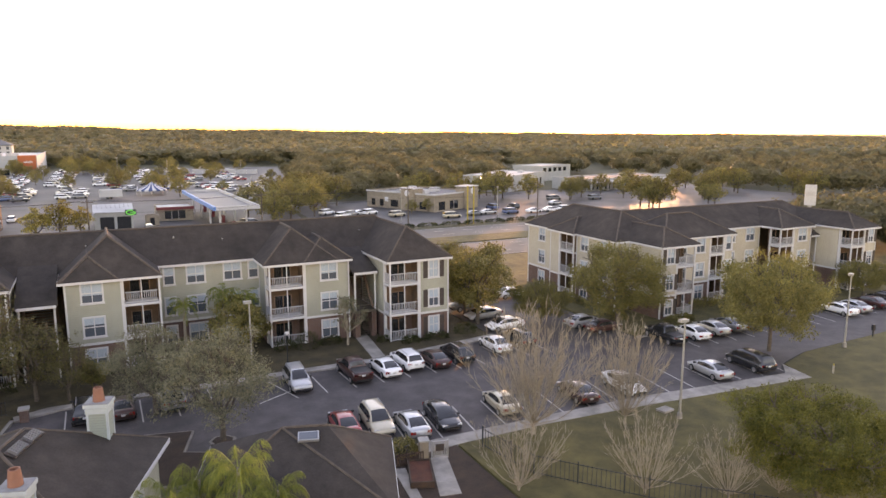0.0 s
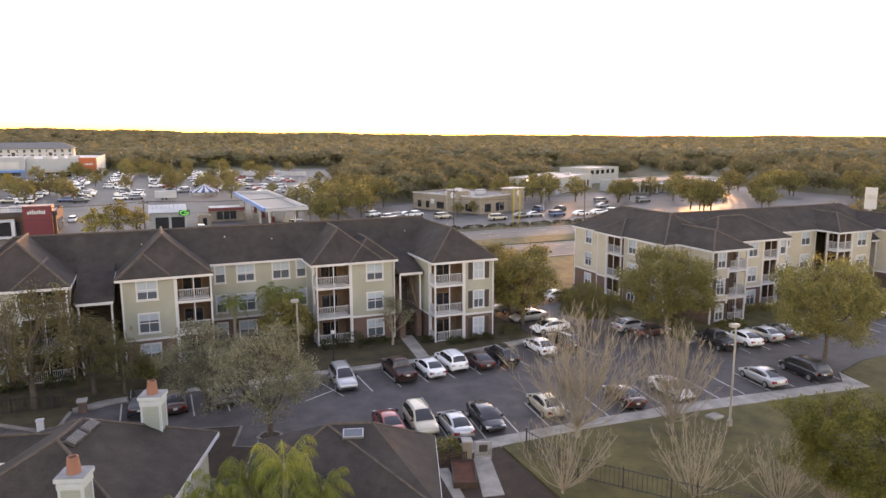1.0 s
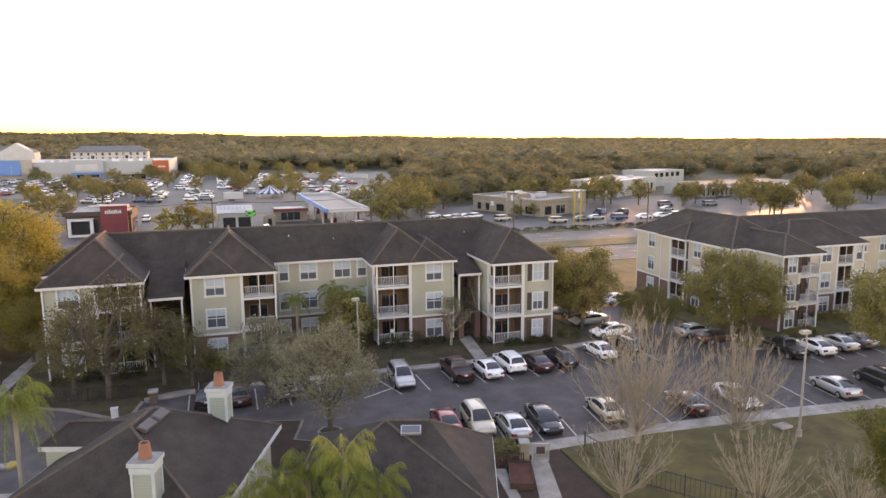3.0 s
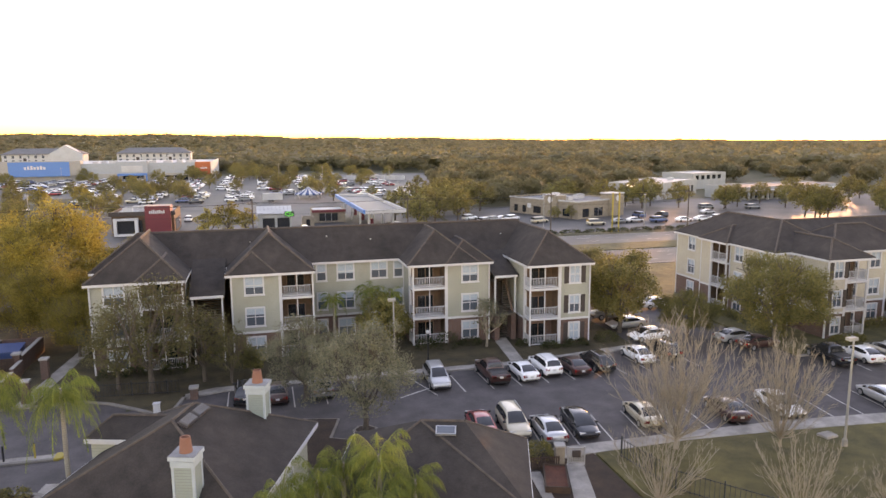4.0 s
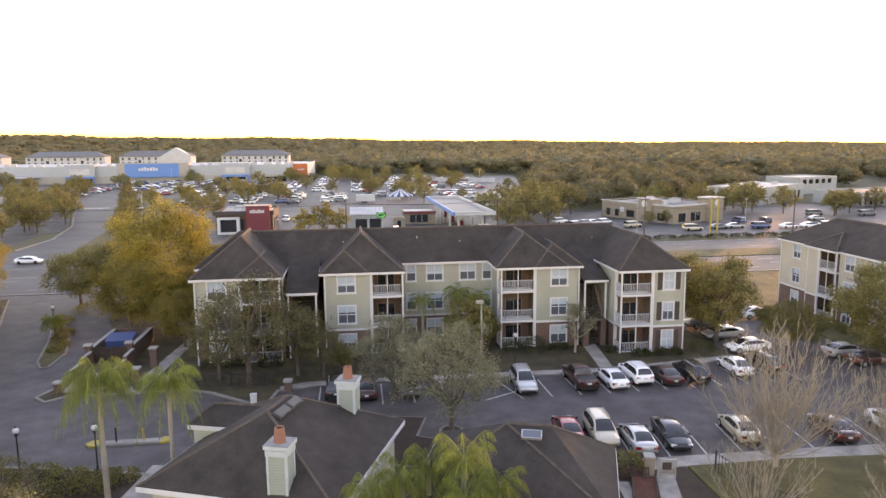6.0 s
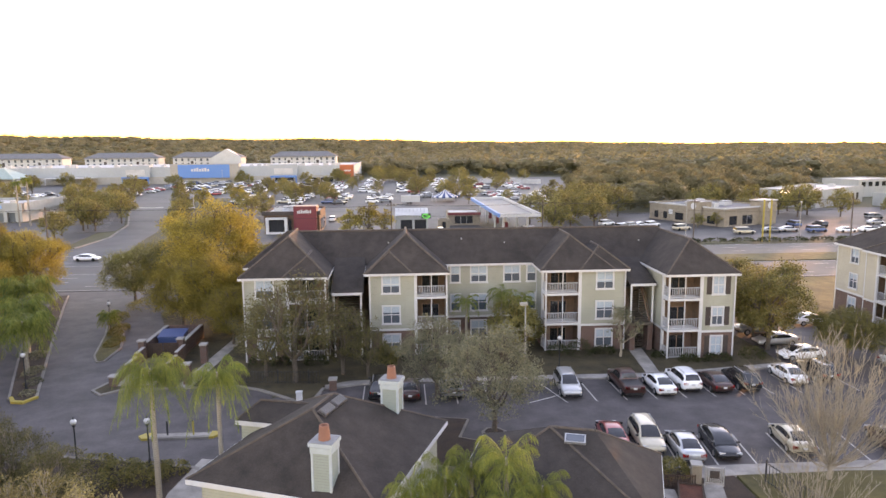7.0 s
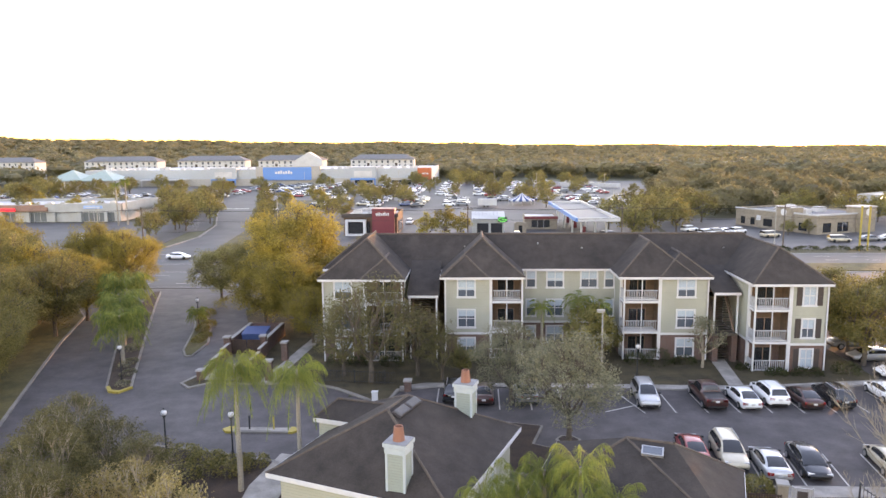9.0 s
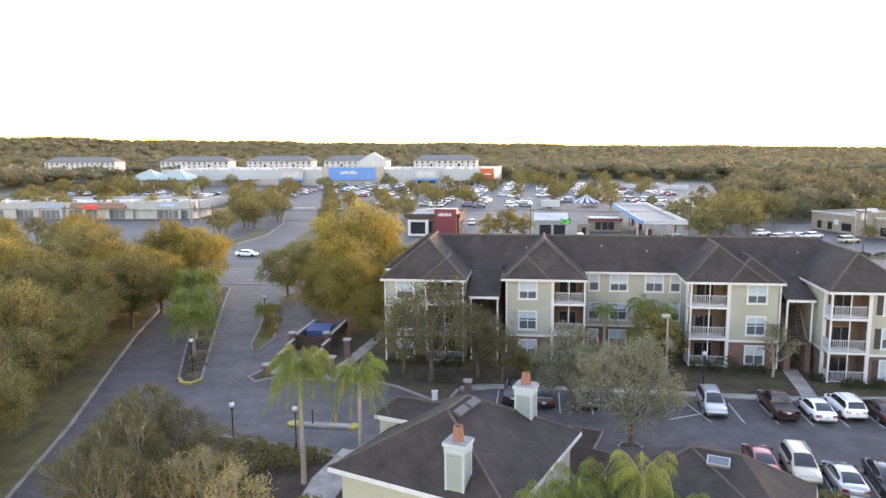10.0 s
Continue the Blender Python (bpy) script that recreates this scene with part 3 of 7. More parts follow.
def balcony_stack(parent, G, x0, x1, left_open=False, right_open=False, deep=1.9, back=M_SIDING, doors=True):
    """Three recessed balconies one above the other; local front plane y = 0."""
    for sx in (x0 + 0.08, (x0 + x1) / 2, x1 - 0.08):
        wd = 0.08 if sx != (x0 + x1) / 2 else 0.045
        p = Shape().box(sx - wd, sx + wd, 0.0, wd * 2, 0, EAVE - 0.12).make("post", M_WHITE, parent)
        p.matrix_basis = G
    for k, f in enumerate(FLOORS):
        top = (FLOORS[k + 1] - 0.3) if k < 2 else EAVE - 0.15
        if k:
            s = Shape().box(x0 - 0.04, x1 + 0.04, -0.04, deep, f - 0.24, f)
            o = s.make("balcony", M_WHITE, parent, "white balcony slab with railing")
            o.matrix_basis = G
        else:
            o = Shape().box(x0, x1, 0.02, deep, -0.1, f).make("balcony", M_CONCRETE, parent, "ground-floor porch slab")
            o.matrix_basis = G
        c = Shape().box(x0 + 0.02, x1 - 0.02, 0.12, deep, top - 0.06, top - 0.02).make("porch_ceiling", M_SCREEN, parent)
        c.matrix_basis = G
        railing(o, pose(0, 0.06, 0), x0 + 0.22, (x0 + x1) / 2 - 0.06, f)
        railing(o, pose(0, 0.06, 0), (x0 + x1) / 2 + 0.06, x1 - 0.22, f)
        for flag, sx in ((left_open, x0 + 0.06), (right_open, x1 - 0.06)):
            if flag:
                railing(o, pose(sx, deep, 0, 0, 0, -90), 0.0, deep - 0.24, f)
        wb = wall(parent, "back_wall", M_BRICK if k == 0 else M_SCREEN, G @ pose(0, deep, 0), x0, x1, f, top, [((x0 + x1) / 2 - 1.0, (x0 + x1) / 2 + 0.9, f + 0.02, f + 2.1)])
        d = Shape()
        cx = (x0 + x1) / 2
        for xa in (cx - 1.0, cx - 0.08, cx + 0.82):
            d.box(xa, xa + 0.08, 0.02, 0.1, f + 0.02, f + 2.1)
        d.box(cx - 1.0, cx + 0.9, 0.02, 0.1, f + 2.02, f + 2.1)
        dd = d.make("sliding_door", M_DOORFRAME, parent, "glazed sliding balcony door")
        dd.matrix_basis = G @ pose(0, deep, 0)
        Shape().box(cx - 0.92, cx - 0.08, 0.05, 0.06, f + 0.02, f + 2.02).make("pane", M_DARKGLASS, dd)
        Shape().box(cx, cx + 0.82, 0.07, 0.08, f + 0.02, f + 2.02).make("pane", M_DARKGLASS, dd)
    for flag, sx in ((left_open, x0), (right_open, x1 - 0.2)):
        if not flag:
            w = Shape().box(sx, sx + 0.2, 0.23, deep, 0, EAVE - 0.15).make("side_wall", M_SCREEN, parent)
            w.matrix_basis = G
    if left_open:
        c = Shape().box(x0 + 0.0, x0 + 0.22, deep - 0.2, deep + 0.02, 0, EAVE - 0.15).make("post", M_WHITE, parent)
        c.matrix_basis = G


def wall_stack(parent, G, x0, x1, wins, mat=M_SIDING, w=1.7, h=1.78, bars=2, shutters=False, trim=True, blinds=(0.5, 0.4, 0.6), slim=()):
    """A three-storey wall: brick below, siding above, a white band between, windows at the given x."""
    holes = [[(x - w / 2, x + w / 2, f + 0.5, f + 0.5 + h) for x in wins] + [(x - 0.45, x + 0.45, f + 0.5, f + 0.5 + h) for x in slim] for f in FLOORS]
    wall(parent, "brick_wall", M_BRICK, G, x0, x1, -0.1, 2.84, holes[0])
    wall(parent, "siding_wall", mat, G, x0, x1, 3.06, EAVE - 0.1, holes[1] + holes[2])
    b = Shape().box(x0, x1, -0.05, 0.22, 2.84, 3.06).make("band", M_WHITE, parent)
    b.matrix_basis = G
    if trim:
        for x in (x0, x1 - 0.14):
            c = Shape().box(x, x + 0.14, -0.03, 0.0, 0.1, EAVE - 0.15).make("corner_trim", M_WHITE, parent)
            c.matrix_basis = G
    for k, f in enumerate(FLOORS):
        for i, x in enumerate(wins):
            window(parent, G, x, f + 0.5, w, h, bars, blinds[(i + k) % 3], shutters)
        for x in slim:
            window(parent, G, x, f + 0.5, 0.9, h, 1, 0.5)


def side_wall(parent, G, x0, x1, wins=(), mat=M_SIDING):
    wall_stack(parent, G, x0, x1, wins, mat)


def roofs(parent, hips, s=0.8):
    """Intersecting hips with paler ridge caps and white fascias. hips: (x0, x1, y0, y1, front, back)."""
    for x0, x1, y0, y1, front, back in hips:
        sh = Shape()
        base, ridge = sh.hip(x0, x1, y0, y1, EAVE, s, front, back)
        r = sh.make("roof", M_SHINGLE, parent)
        cap = Shape()
        cap.beam(ridge[0], ridge[1], 0.13, 0.13, 6) if (Vector(ridge[0]) - Vector(ridge[1])).length > 0.1 else None
        deep = y1 - y0 >= x1 - x0
        ends = ((0, 0), (1, 0), (2, 1), (3, 1)) if deep else ((0, 0), (3, 0), (1, 1), (2, 1))
        for b, e in ends:
            if (e == 0 and front) or (e == 1 and back):
                cap.beam(base[b], ridge[e], 0.1, 0.12, 6)
        cap.make("ridge_cap", M_CAP, r, "paler ridge shingles")
        f = Shape()
        f.box(x0, x1, y0 - 0.03, y0 + 0.03, EAVE - 0.26, EAVE - 0.02)
        f.box(x0 - 0.03, x0 + 0.03, y0 + 0.03, y1, EAVE - 0.26, EAVE - 0.02)
        f.box(x1 - 0.03, x1 + 0.03, y0 + 0.03, y1, EAVE - 0.26, EAVE - 0.02)
        f.make("fascia", M_WHITE, r, "white fascia board")


M_STEP = material("weathered_step", (0.1, 0.08, 0.065), (0.06, 0.05, 0.042), 0.9)


def stairwell(parent, x0, x1, y0, y1, zr, piers=False, rise=3.2):
    """Open breezeway with landings and white stairs under a lean-to roof."""
    sh = Shape()
    sh.add([(x0 - 0.2, y0 - 0.3, zr), (x1 + 0.2, y0 - 0.3, zr), (x1 + 0.2, y1 + 2, zr + rise), (x0 - 0.2, y1 + 2, zr + rise), (x0 - 0.2, y0 - 0.3, zr - 0.2), (x1 + 0.2, y0 - 0.3, zr - 0.2), (x1 + 0.2, y1 + 2, zr + rise - 0.2), (x0 - 0.2, y1 + 2, zr + rise - 0.2)],
           [(0, 1, 2, 3), (7, 6, 5, 4), (4, 5, 1, 0), (5, 6, 2, 1), (7, 4, 0, 3)])
    sh.make("stair_roof", M_SHINGLE, parent)
    Shape().box(x0 - 0.1, x1 + 0.1, y0 - 0.35, y0 - 0.28, zr - 0.28, zr - 0.02).make("stair_beam", M_WHITE, parent)
    for x in (x0, x1 - 0.16):
        Shape().box(x, x + 0.16, y0, y0 + 0.16, FLOORS[1] if piers else 0, zr - 0.2).make("stair_post", M_WHITE, parent)
    if piers:
        for xa, xb in ((x0, x0 + 0.55), (x1 - 0.55, x1)):
            Shape().box(xa, xb, y0 - 0.1, y0 + 3.1, 0, FLOORS[1] - 0.26).make("brick_pier", M_BRICK, parent, "brick pier below the landing")
        Shape().box(x0, x1, y0 - 0.12, y0 + 3.2, FLOORS[1] - 0.25, FLOORS[1]).make("landing", M_STEP, parent)
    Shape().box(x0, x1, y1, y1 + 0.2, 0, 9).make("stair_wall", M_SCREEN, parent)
    for k in (1, 2):
        Shape().box(x0, x1, y0 + 3.2, y1, FLOORS[k] - 0.25, FLOORS[k]).make("landing", M_STEP, parent)
    for k in (0, 1):
        z0 = FLOORS[k]
        step = cached(("step", round(x0, 2)), lambda: Shape().box(x0 + 0.3, x1 - 0.3, 0, 0.25, -0.06, 0).data("step", M_STEP))
        for i in range(14):
            part("step", step, None, parent).location = (0, y0 + 0.3 + i * 0.22, z0 + (FLOORS[k + 1] - z0) * (i + 1) / 15)
        for x in (x0 + 0.2, x1 - 0.25):
            Shape().beam((x, y0 + 0.3, z0 + 1.0), (x, y0 + 3.3, FLOORS[k + 1] + 1.0), 0.04, 0.04, 4).make("handrail", M_DOORFRAME, parent)
            Shape().beam((x, y0 + 0.3, z0 + 0.1), (x, y0 + 3.3, FLOORS[k + 1] + 0.1), 0.12, 0.12, 4).make("stringer", M_DOORFRAME, parent)


def vent_pipes(parent, pts):
    for x, y, z in pts:
        Shape().beam((x, y, z - 0.4), (x, y, z + 0.18), 0.07, 0.07, 8).make("vent_pipe", M_METAL, parent)


def apartment_long():
    ob = thing("apartment_building", "three-storey sage siding apartment building with brick base and brown hip roofs", "building")
    I = Matrix.Identity(4)
    # westmost bay
    G = pose(0, 70.5, 0)
    wall_stack(ob, G, -16.4, -11.9, [-14.2])
    balcony_stack(ob, G, -11.9, -7.9)
    side_wall(ob, pose(-16.4, 84.8, 0, 0, 0, -90), 0, 14.3, [3.5, 9.5])
    side_wall(ob, pose(-7.9, 72.4, 0, 0, 0, 90), 0, 4.4)
    # bay with the balcony on the right
    G = pose(0, 71.7, 0)
    wall_stack(ob, G, -3.5, 1.4, [-1.2])
    balcony_stack(ob, G, 1.4, 4.8)
    side_wall(ob, pose(-3.5, 76.8, 0, 0, 0, -90), 0, 5.1)
    wall_stack(ob, pose(4.8, 73.6, 0, 0, 0, 90), 0, 3.2, [])
    # recessed wall
    G = pose(0, 76.8, 0)
    wall_stack(ob, G, 4.8, 15.4, [8.75, 12.55], trim=False, slim=(6.05, 14.8))
    # bay with the corner balcony on the left
    G = pose(0, 71.8, 0)
    balcony_stack(ob, G, 15.4, 19.2, left_open=True)
    wall_stack(ob, G, 19.2, 24.2, [21.9])
    side_wall(ob, pose(15.4, 76.8, 0, 0, 0, -90), 0, 3.1)
    side_wall(ob, pose(24.2, 71.8, 0, 0, 0, 90), 0, 5.0)
    # east bay, forward of the rest
    G = pose(0, 68.0, 0)
    balcony_stack(ob, G, 27.5, 31.0, left_open=True, deep=1.7)
    wall_stack(ob, G, 31.0, 34.6, [32.75], w=1.1, bars=2, shutters=True, blinds=(1.0, 0.5, 1.0))
    side_wall(ob, pose(27.5, 76.8, 0, 0, 0, -90), 0, 7.1)
    side_wall(ob, pose(34.6, 68.0, 0, 0, 0, 90), 0, 17.0, [5, 11])
    # back
    wall(ob, "rear_wall", M_SIDING, pose(34.6, 85.0, 0, 0, 0, 180), 0, 51, -0.1, 8.9)
    wall(ob, "inner_wall", M_SCREEN, pose(0, 78.6, 0), -16, 34.3, 0, 8.8)
    stairwell(ob, -7.3, -4.3, 71.5, 76.6, 7.2)
    stairwell(ob, 24.6, 27.1, 71.2, 76.6, 7.6, True, 2.4)
    roofs(ob, [(-17.6, 35.0, 76.5, 85.1, True, True), (-4.0, 5.0, 71.4, 81.6, True, False), (-3.82, 1.1, 71.38, 77, True, False), (14.8, 22.9, 71.5, 81.8, True, False), (19.1, 24.52, 71.45, 77.5, True, False),
               (27.1, 34.95, 67.7, 81.5, True, False), (-16.8, -7.6, 70.2, 81.5, True, False), (-12.3, -7.58, 70.15, 76, True, False)])
    vent_pipes(ob, [(-1.5, 79.2, 11.2), (7, 79.5, 11.5), (28, 79, 11), (12.0, 79.0, 11)])
    return ob


apartment_long()


def apartment_east():
    ob = thing("apartment_building", "three-storey cream siding apartment building with balconies and brown hip roofs", "building")
    # end wall, facing the other building
    G = pose(58.2, 87.5, 0, 0, 0, -90)
    wall_stack(ob, G, 0, 6.4, [3.6], M_CREAM, w=1.4)
    G2 = pose(57.7, 87.5, 0, 0, 0, -90)
    wall_stack(ob, G2, 6.4, 8.6, [], M_CREAM)
    balcony_stack(ob, G2, 8.6, 11.8, back=M_CREAM)
    wall_stack(ob, G, 11.8, 20.0, [13.6, 17.6], M_CREAM, w=1.4)
    wall_stack(ob, pose(58.2, 67.5, 0), 0.0, 2.2, [], M_CREAM)
    wall_stack(ob, pose(60.4, 67.5, 0, 0, 0, -90), 0, 5.7, [], M_CREAM)
    # long front, with its set-back stretch between the bays
    G = pose(0, 61.8, 0)
    wall_stack(ob, G, 60.4, 62.9, [61.8], M_CREAM, w=1.1, shutters=True)
    balcony_stack(ob, G, 62.9, 65.9, right_open=True, back=M_CREAM)
    wall_stack(ob, pose(65.9, 63.7, 0, 0, 0, 90), 0, 2.3, [], M_CREAM)
    G = pose(0, 66.0, 0)
    wall_stack(ob, G, 65.9, 73.0, [67.9, 71.2], M_CREAM, w=1.4)
    balcony_stack(ob, G, 73.0, 75.6, back=M_CREAM)
    wall_stack(ob, G, 75.6, 77.2, [], M_CREAM, slim=(76.4,))
    wall_stack(ob, pose(77.2, 66.0, 0, 0, 0, 90), 0, 4.2, [], M_CREAM)
    G = pose(0, 70.2, 0)
    wall_stack(ob, G, 77.2, 87.6, [81.6, 85.6], M_CREAM, w=1.6)
    G = pose(0, 66.6, 0)
    balcony_stack(ob, G, 87.6, 90.4, left_open=True, back=M_CREAM)
    wall_stack(ob, G, 90.4, 94.2, [92.3], M_CREAM)
    wall_stack(ob, pose(94.2, 66.6, 0, 0, 0, 90), 0, 3.6, [], M_CREAM)
    stairwell(ob, 94.3, 95.9, 66.8, 70.2, 7.6)
    wall_stack(ob, pose(96.1, 68.6, 0, 0, 0, -90), 0, 5.2, [], M_CREAM)
    G = pose(0, 61.5, 0)
    balcony_stack(ob, G, 96.1, 99.0, left_open=True, back=M_CREAM)
    wall_stack(ob, G, 99.0, 101.6, [100.3], M_CREAM, w=1.1, shutters=True)
    wall_stack(ob, pose(101.6, 61.5, 0, 0, 0, 90), 0, 13.1, [], M_CREAM)
    wall(ob, "rear_wall", M_CREAM, pose(101.6, 78.8, 0, 0, 0, 180), 0, 34, -0.1, 8.9)
    wall(ob, "rear_wall", M_CREAM, pose(67.6, 87.5, 0, 0, 0, 180), 0, 9.4, -0.1, 8.9)
    wall(ob, "rear_wall", M_CREAM, pose(67.6, 78.8, 0, 0, 0, 90), 0, 8.7, -0.1, 8.9)
    wall(ob, "inner_wall", M_SCREEN, pose(0, 72.4, 0), 60.6, 101.3, 0, 8.8)
    roofs(ob, [(57.8, 67.9, 67.2, 87.8, True, True), (58.4, 101.95, 69.85, 79.0, True, True), (60.05, 66.25, 61.4, 73, True, False), (64.5, 77.5, 65.65, 74.4, True, True), (87.25, 94.5, 66.2, 76, True, False), (95.75, 101.98, 61.1, 74, True, False), (57.3, 64.3, 75.3, 81.3, True, False)], 0.62)
    vent_pipes(ob, [(64, 72, 11), (70, 71, 11), (80, 74, 11)])
    return ob


apartment_east()


# ---------------------------------------------------------------- clubhouse and pool house
def low_roof(parent, pts_hips, z, s):
    for x0, x1, y0, y1, front, back in pts_hips:
        sh = Shape()
        base, ridge = sh.hip(x0, x1, y0, y1, z, s, front, back)
        r = sh.make("roof", M_SHINGLE, parent)
        cap = Shape()
        if (Vector(ridge[0]) - Vector(ridge[1])).length > 0.1:
            cap.beam(ridge[0], ridge[1], 0.13, 0.13, 6)
        deep = y1 - y0 >= x1 - x0
        for b, e in (((0, 0), (1, 0), (2, 1), (3, 1)) if deep else ((0, 0), (3, 0), (1, 1), (2, 1))):
            if (e == 0 and front) or (e == 1 and back):
                cap.beam(base[b], ridge[e], 0.1, 0.12, 6)
        cap.make("ridge_cap", M_CAP, r, "paler ridge shingles")
        f = Shape()
        f.box(x0, x1, y0 - 0.04, y0 + 0.03, z - 0.32, z - 0.02).box(x0, x1, y1 - 0.03, y1 + 0.04, z - 0.32, z - 0.02)
        f.box(x0 - 0.04, x0 + 0.03, y0, y1, z - 0.32, z - 0.02).box(x1 - 0.03, x1 + 0.04, y0, y1, z - 0.32, z - 0.02)
        f.make("fascia", M_WHITE, r, "white fascia board")


def chimney(parent, x, y, z0, z1, w, d):
    G = pose(x, y, 0, 0, 0, CLUB_TURN)
    c = Shape().box(-w / 2, w / 2, -d / 2, d / 2, z0, z1 - 0.5).make("chimney", M_PANEL, parent, "pale sided chimney with white trim")
    c.matrix_basis = G
    t = Shape()
    for sx in (-1, 1):
        for sy in (-1, 1):
            t.box(sx * w / 2 - (0.1 if sx > 0 else 0.03), sx * w / 2 + (0.03 if sx > 0 else 0.1), sy * d / 2 - (0.1 if sy > 0 else 0.03), sy * d / 2 + (0.03 if sy > 0 else 0.1), z0, z1 - 0.5)
    t.make("corner_trim", M_CHIMTRIM, c)
    Shape().box(-w / 2 - 0.06, w / 2 + 0.06, -d / 2 - 0.06, d / 2 + 0.06, z1 - 0.62, z1 - 0.3).box(-w / 2 - 0.02, w / 2 + 0.02, -d / 2 - 0.02, d / 2 + 0.02, z1 - 0.3, z1 - 0.24).box(-w / 2 - 0.13, w / 2 + 0.13, -d / 2 - 0.13, d / 2 + 0.13, z1 - 0.24, z1 - 0.03).make("cap", M_CHIMTRIM, c, "bluish-white stepped chimney cap")
    Shape().box(-w / 2 - 0.12, w / 2 + 0.12, -d / 2 - 0.12, d / 2 + 0.12, z1 - 0.03, z1).make("cap_top", M_CAPTOP, c, "weathered grey cap top")
    p = Shape()
    for r0, za, r1, zb in ((0.34, z1, 0.26, z1 + 0.8), (0.26, z1 + 0.8, 0.2, z1 + 0.8), (0.2, z1 + 0.8, 0.2, z1 + 0.3)):
        p.beam((0, 0, za), (0, 0, zb + 0.0001), r0, r1, 16, False)
    p.beam((0, 0, z1 + 0.29), (0, 0, z1 + 0.3), 0.2, 0.2, 16)
    p.make("chimney_pot", M_CLAY, c, "terracotta chimney pot")


CLUB_TURN = -18.0


def four_roof(parent, a, c, d, b, r1, r2, z):
    """A hipped roof over any four corners (front left, front right, back right, back left) with a given ridge."""
    sh = Shape()
    base = [(*q, z) for q in (a, c, d, b)]
    low = [(*q, z - 0.3) for q in (a, c, d, b)]
    sh.add(base + [r1, r2] + low, [(0, 1, 4), (1, 2, 5, 4), (2, 3, 5), (3, 0, 4, 5), (6, 7, 1, 0), (7, 8, 2, 1), (8, 9, 3, 2), (9, 6, 0, 3), (9, 8, 7, 6)])
    r = sh.make("roof", M_SHINGLE, parent)
    cap = Shape().beam(r1, r2, 0.1, 0.1, 6)
    for i, e in ((0, r1), (1, r1), (2, r2), (3, r2)):
        cap.beam(base[i], e, 0.07, 0.09, 6)
    cap.make("ridge_cap", M_CAP, r, "paler ridge shingles")
    f = Shape()
    for i in range(4):
        p, q = Vector(base[i]), Vector(base[(i + 1) % 4])
        n = (q - p).cross(Vector((0, 0, 1))).normalized() * 0.03
        f.add([p - n + Vector((0, 0, -0.3)), q - n + Vector((0, 0, -0.3)), q - n, p - n, p + n + Vector((0, 0, -0.3)), q + n + Vector((0, 0, -0.3)), q + n + Vector((0, 0, -0.01)), p + n + Vector((0, 0, -0.01))],
              [(4, 5, 6, 7), (3, 2, 1, 0), (0, 1, 5, 4), (7, 6, 2, 3)])
    f.make("fascia", M_WHITE, r, "white fascia board")
    return r


def walls_round(parent, corners, z, inset=0.6, mat=None):
    cx, cy = sum(p[0] for p in corners) / 4, sum(p[1] for p in corners) / 4
    pts = []
    for x, y in corners:
        v = Vector((cx - x, cy - y)).normalized() * inset * 1.4
        pts.append((x + v.x, y + v.y))
    for p, q in zip(pts, pts[1:] + pts[:1]):
        ln = math.hypot(q[0] - p[0], q[1] - p[1])
        w = wall(parent, "wall", mat or M_PALE, pose(p[0], p[1], 0, 0, 0, math.degrees(math.atan2(q[1] - p[1], q[0] - p[0]))), 0, ln, 0, z, [(ln * 0.3, ln * 0.3 + 1.2, 0.8, 2.3), (ln * 0.6, ln * 0.6 + 1.2, 0.8, 2.3)])
        for k in (0.3, 0.6):
            window(parent, w.matrix_basis, ln * k + 0.6, 0.8, 1.2, 1.5, 2, 0.5)


def skylight(parent, m, w, d):
    o = Shape().box(-w / 2, w / 2, -d / 2, d / 2, 0, 0.16).make("skylight", M_METAL, parent, "grey metal skylight frame")
    o.matrix_basis = m
    Shape().box(-w / 2 + 0.08, w / 2 - 0.08, -d / 2 + 0.08, d / 2 - 0.08, 0.16, 0.18).make("pane", M_GLASS, o)


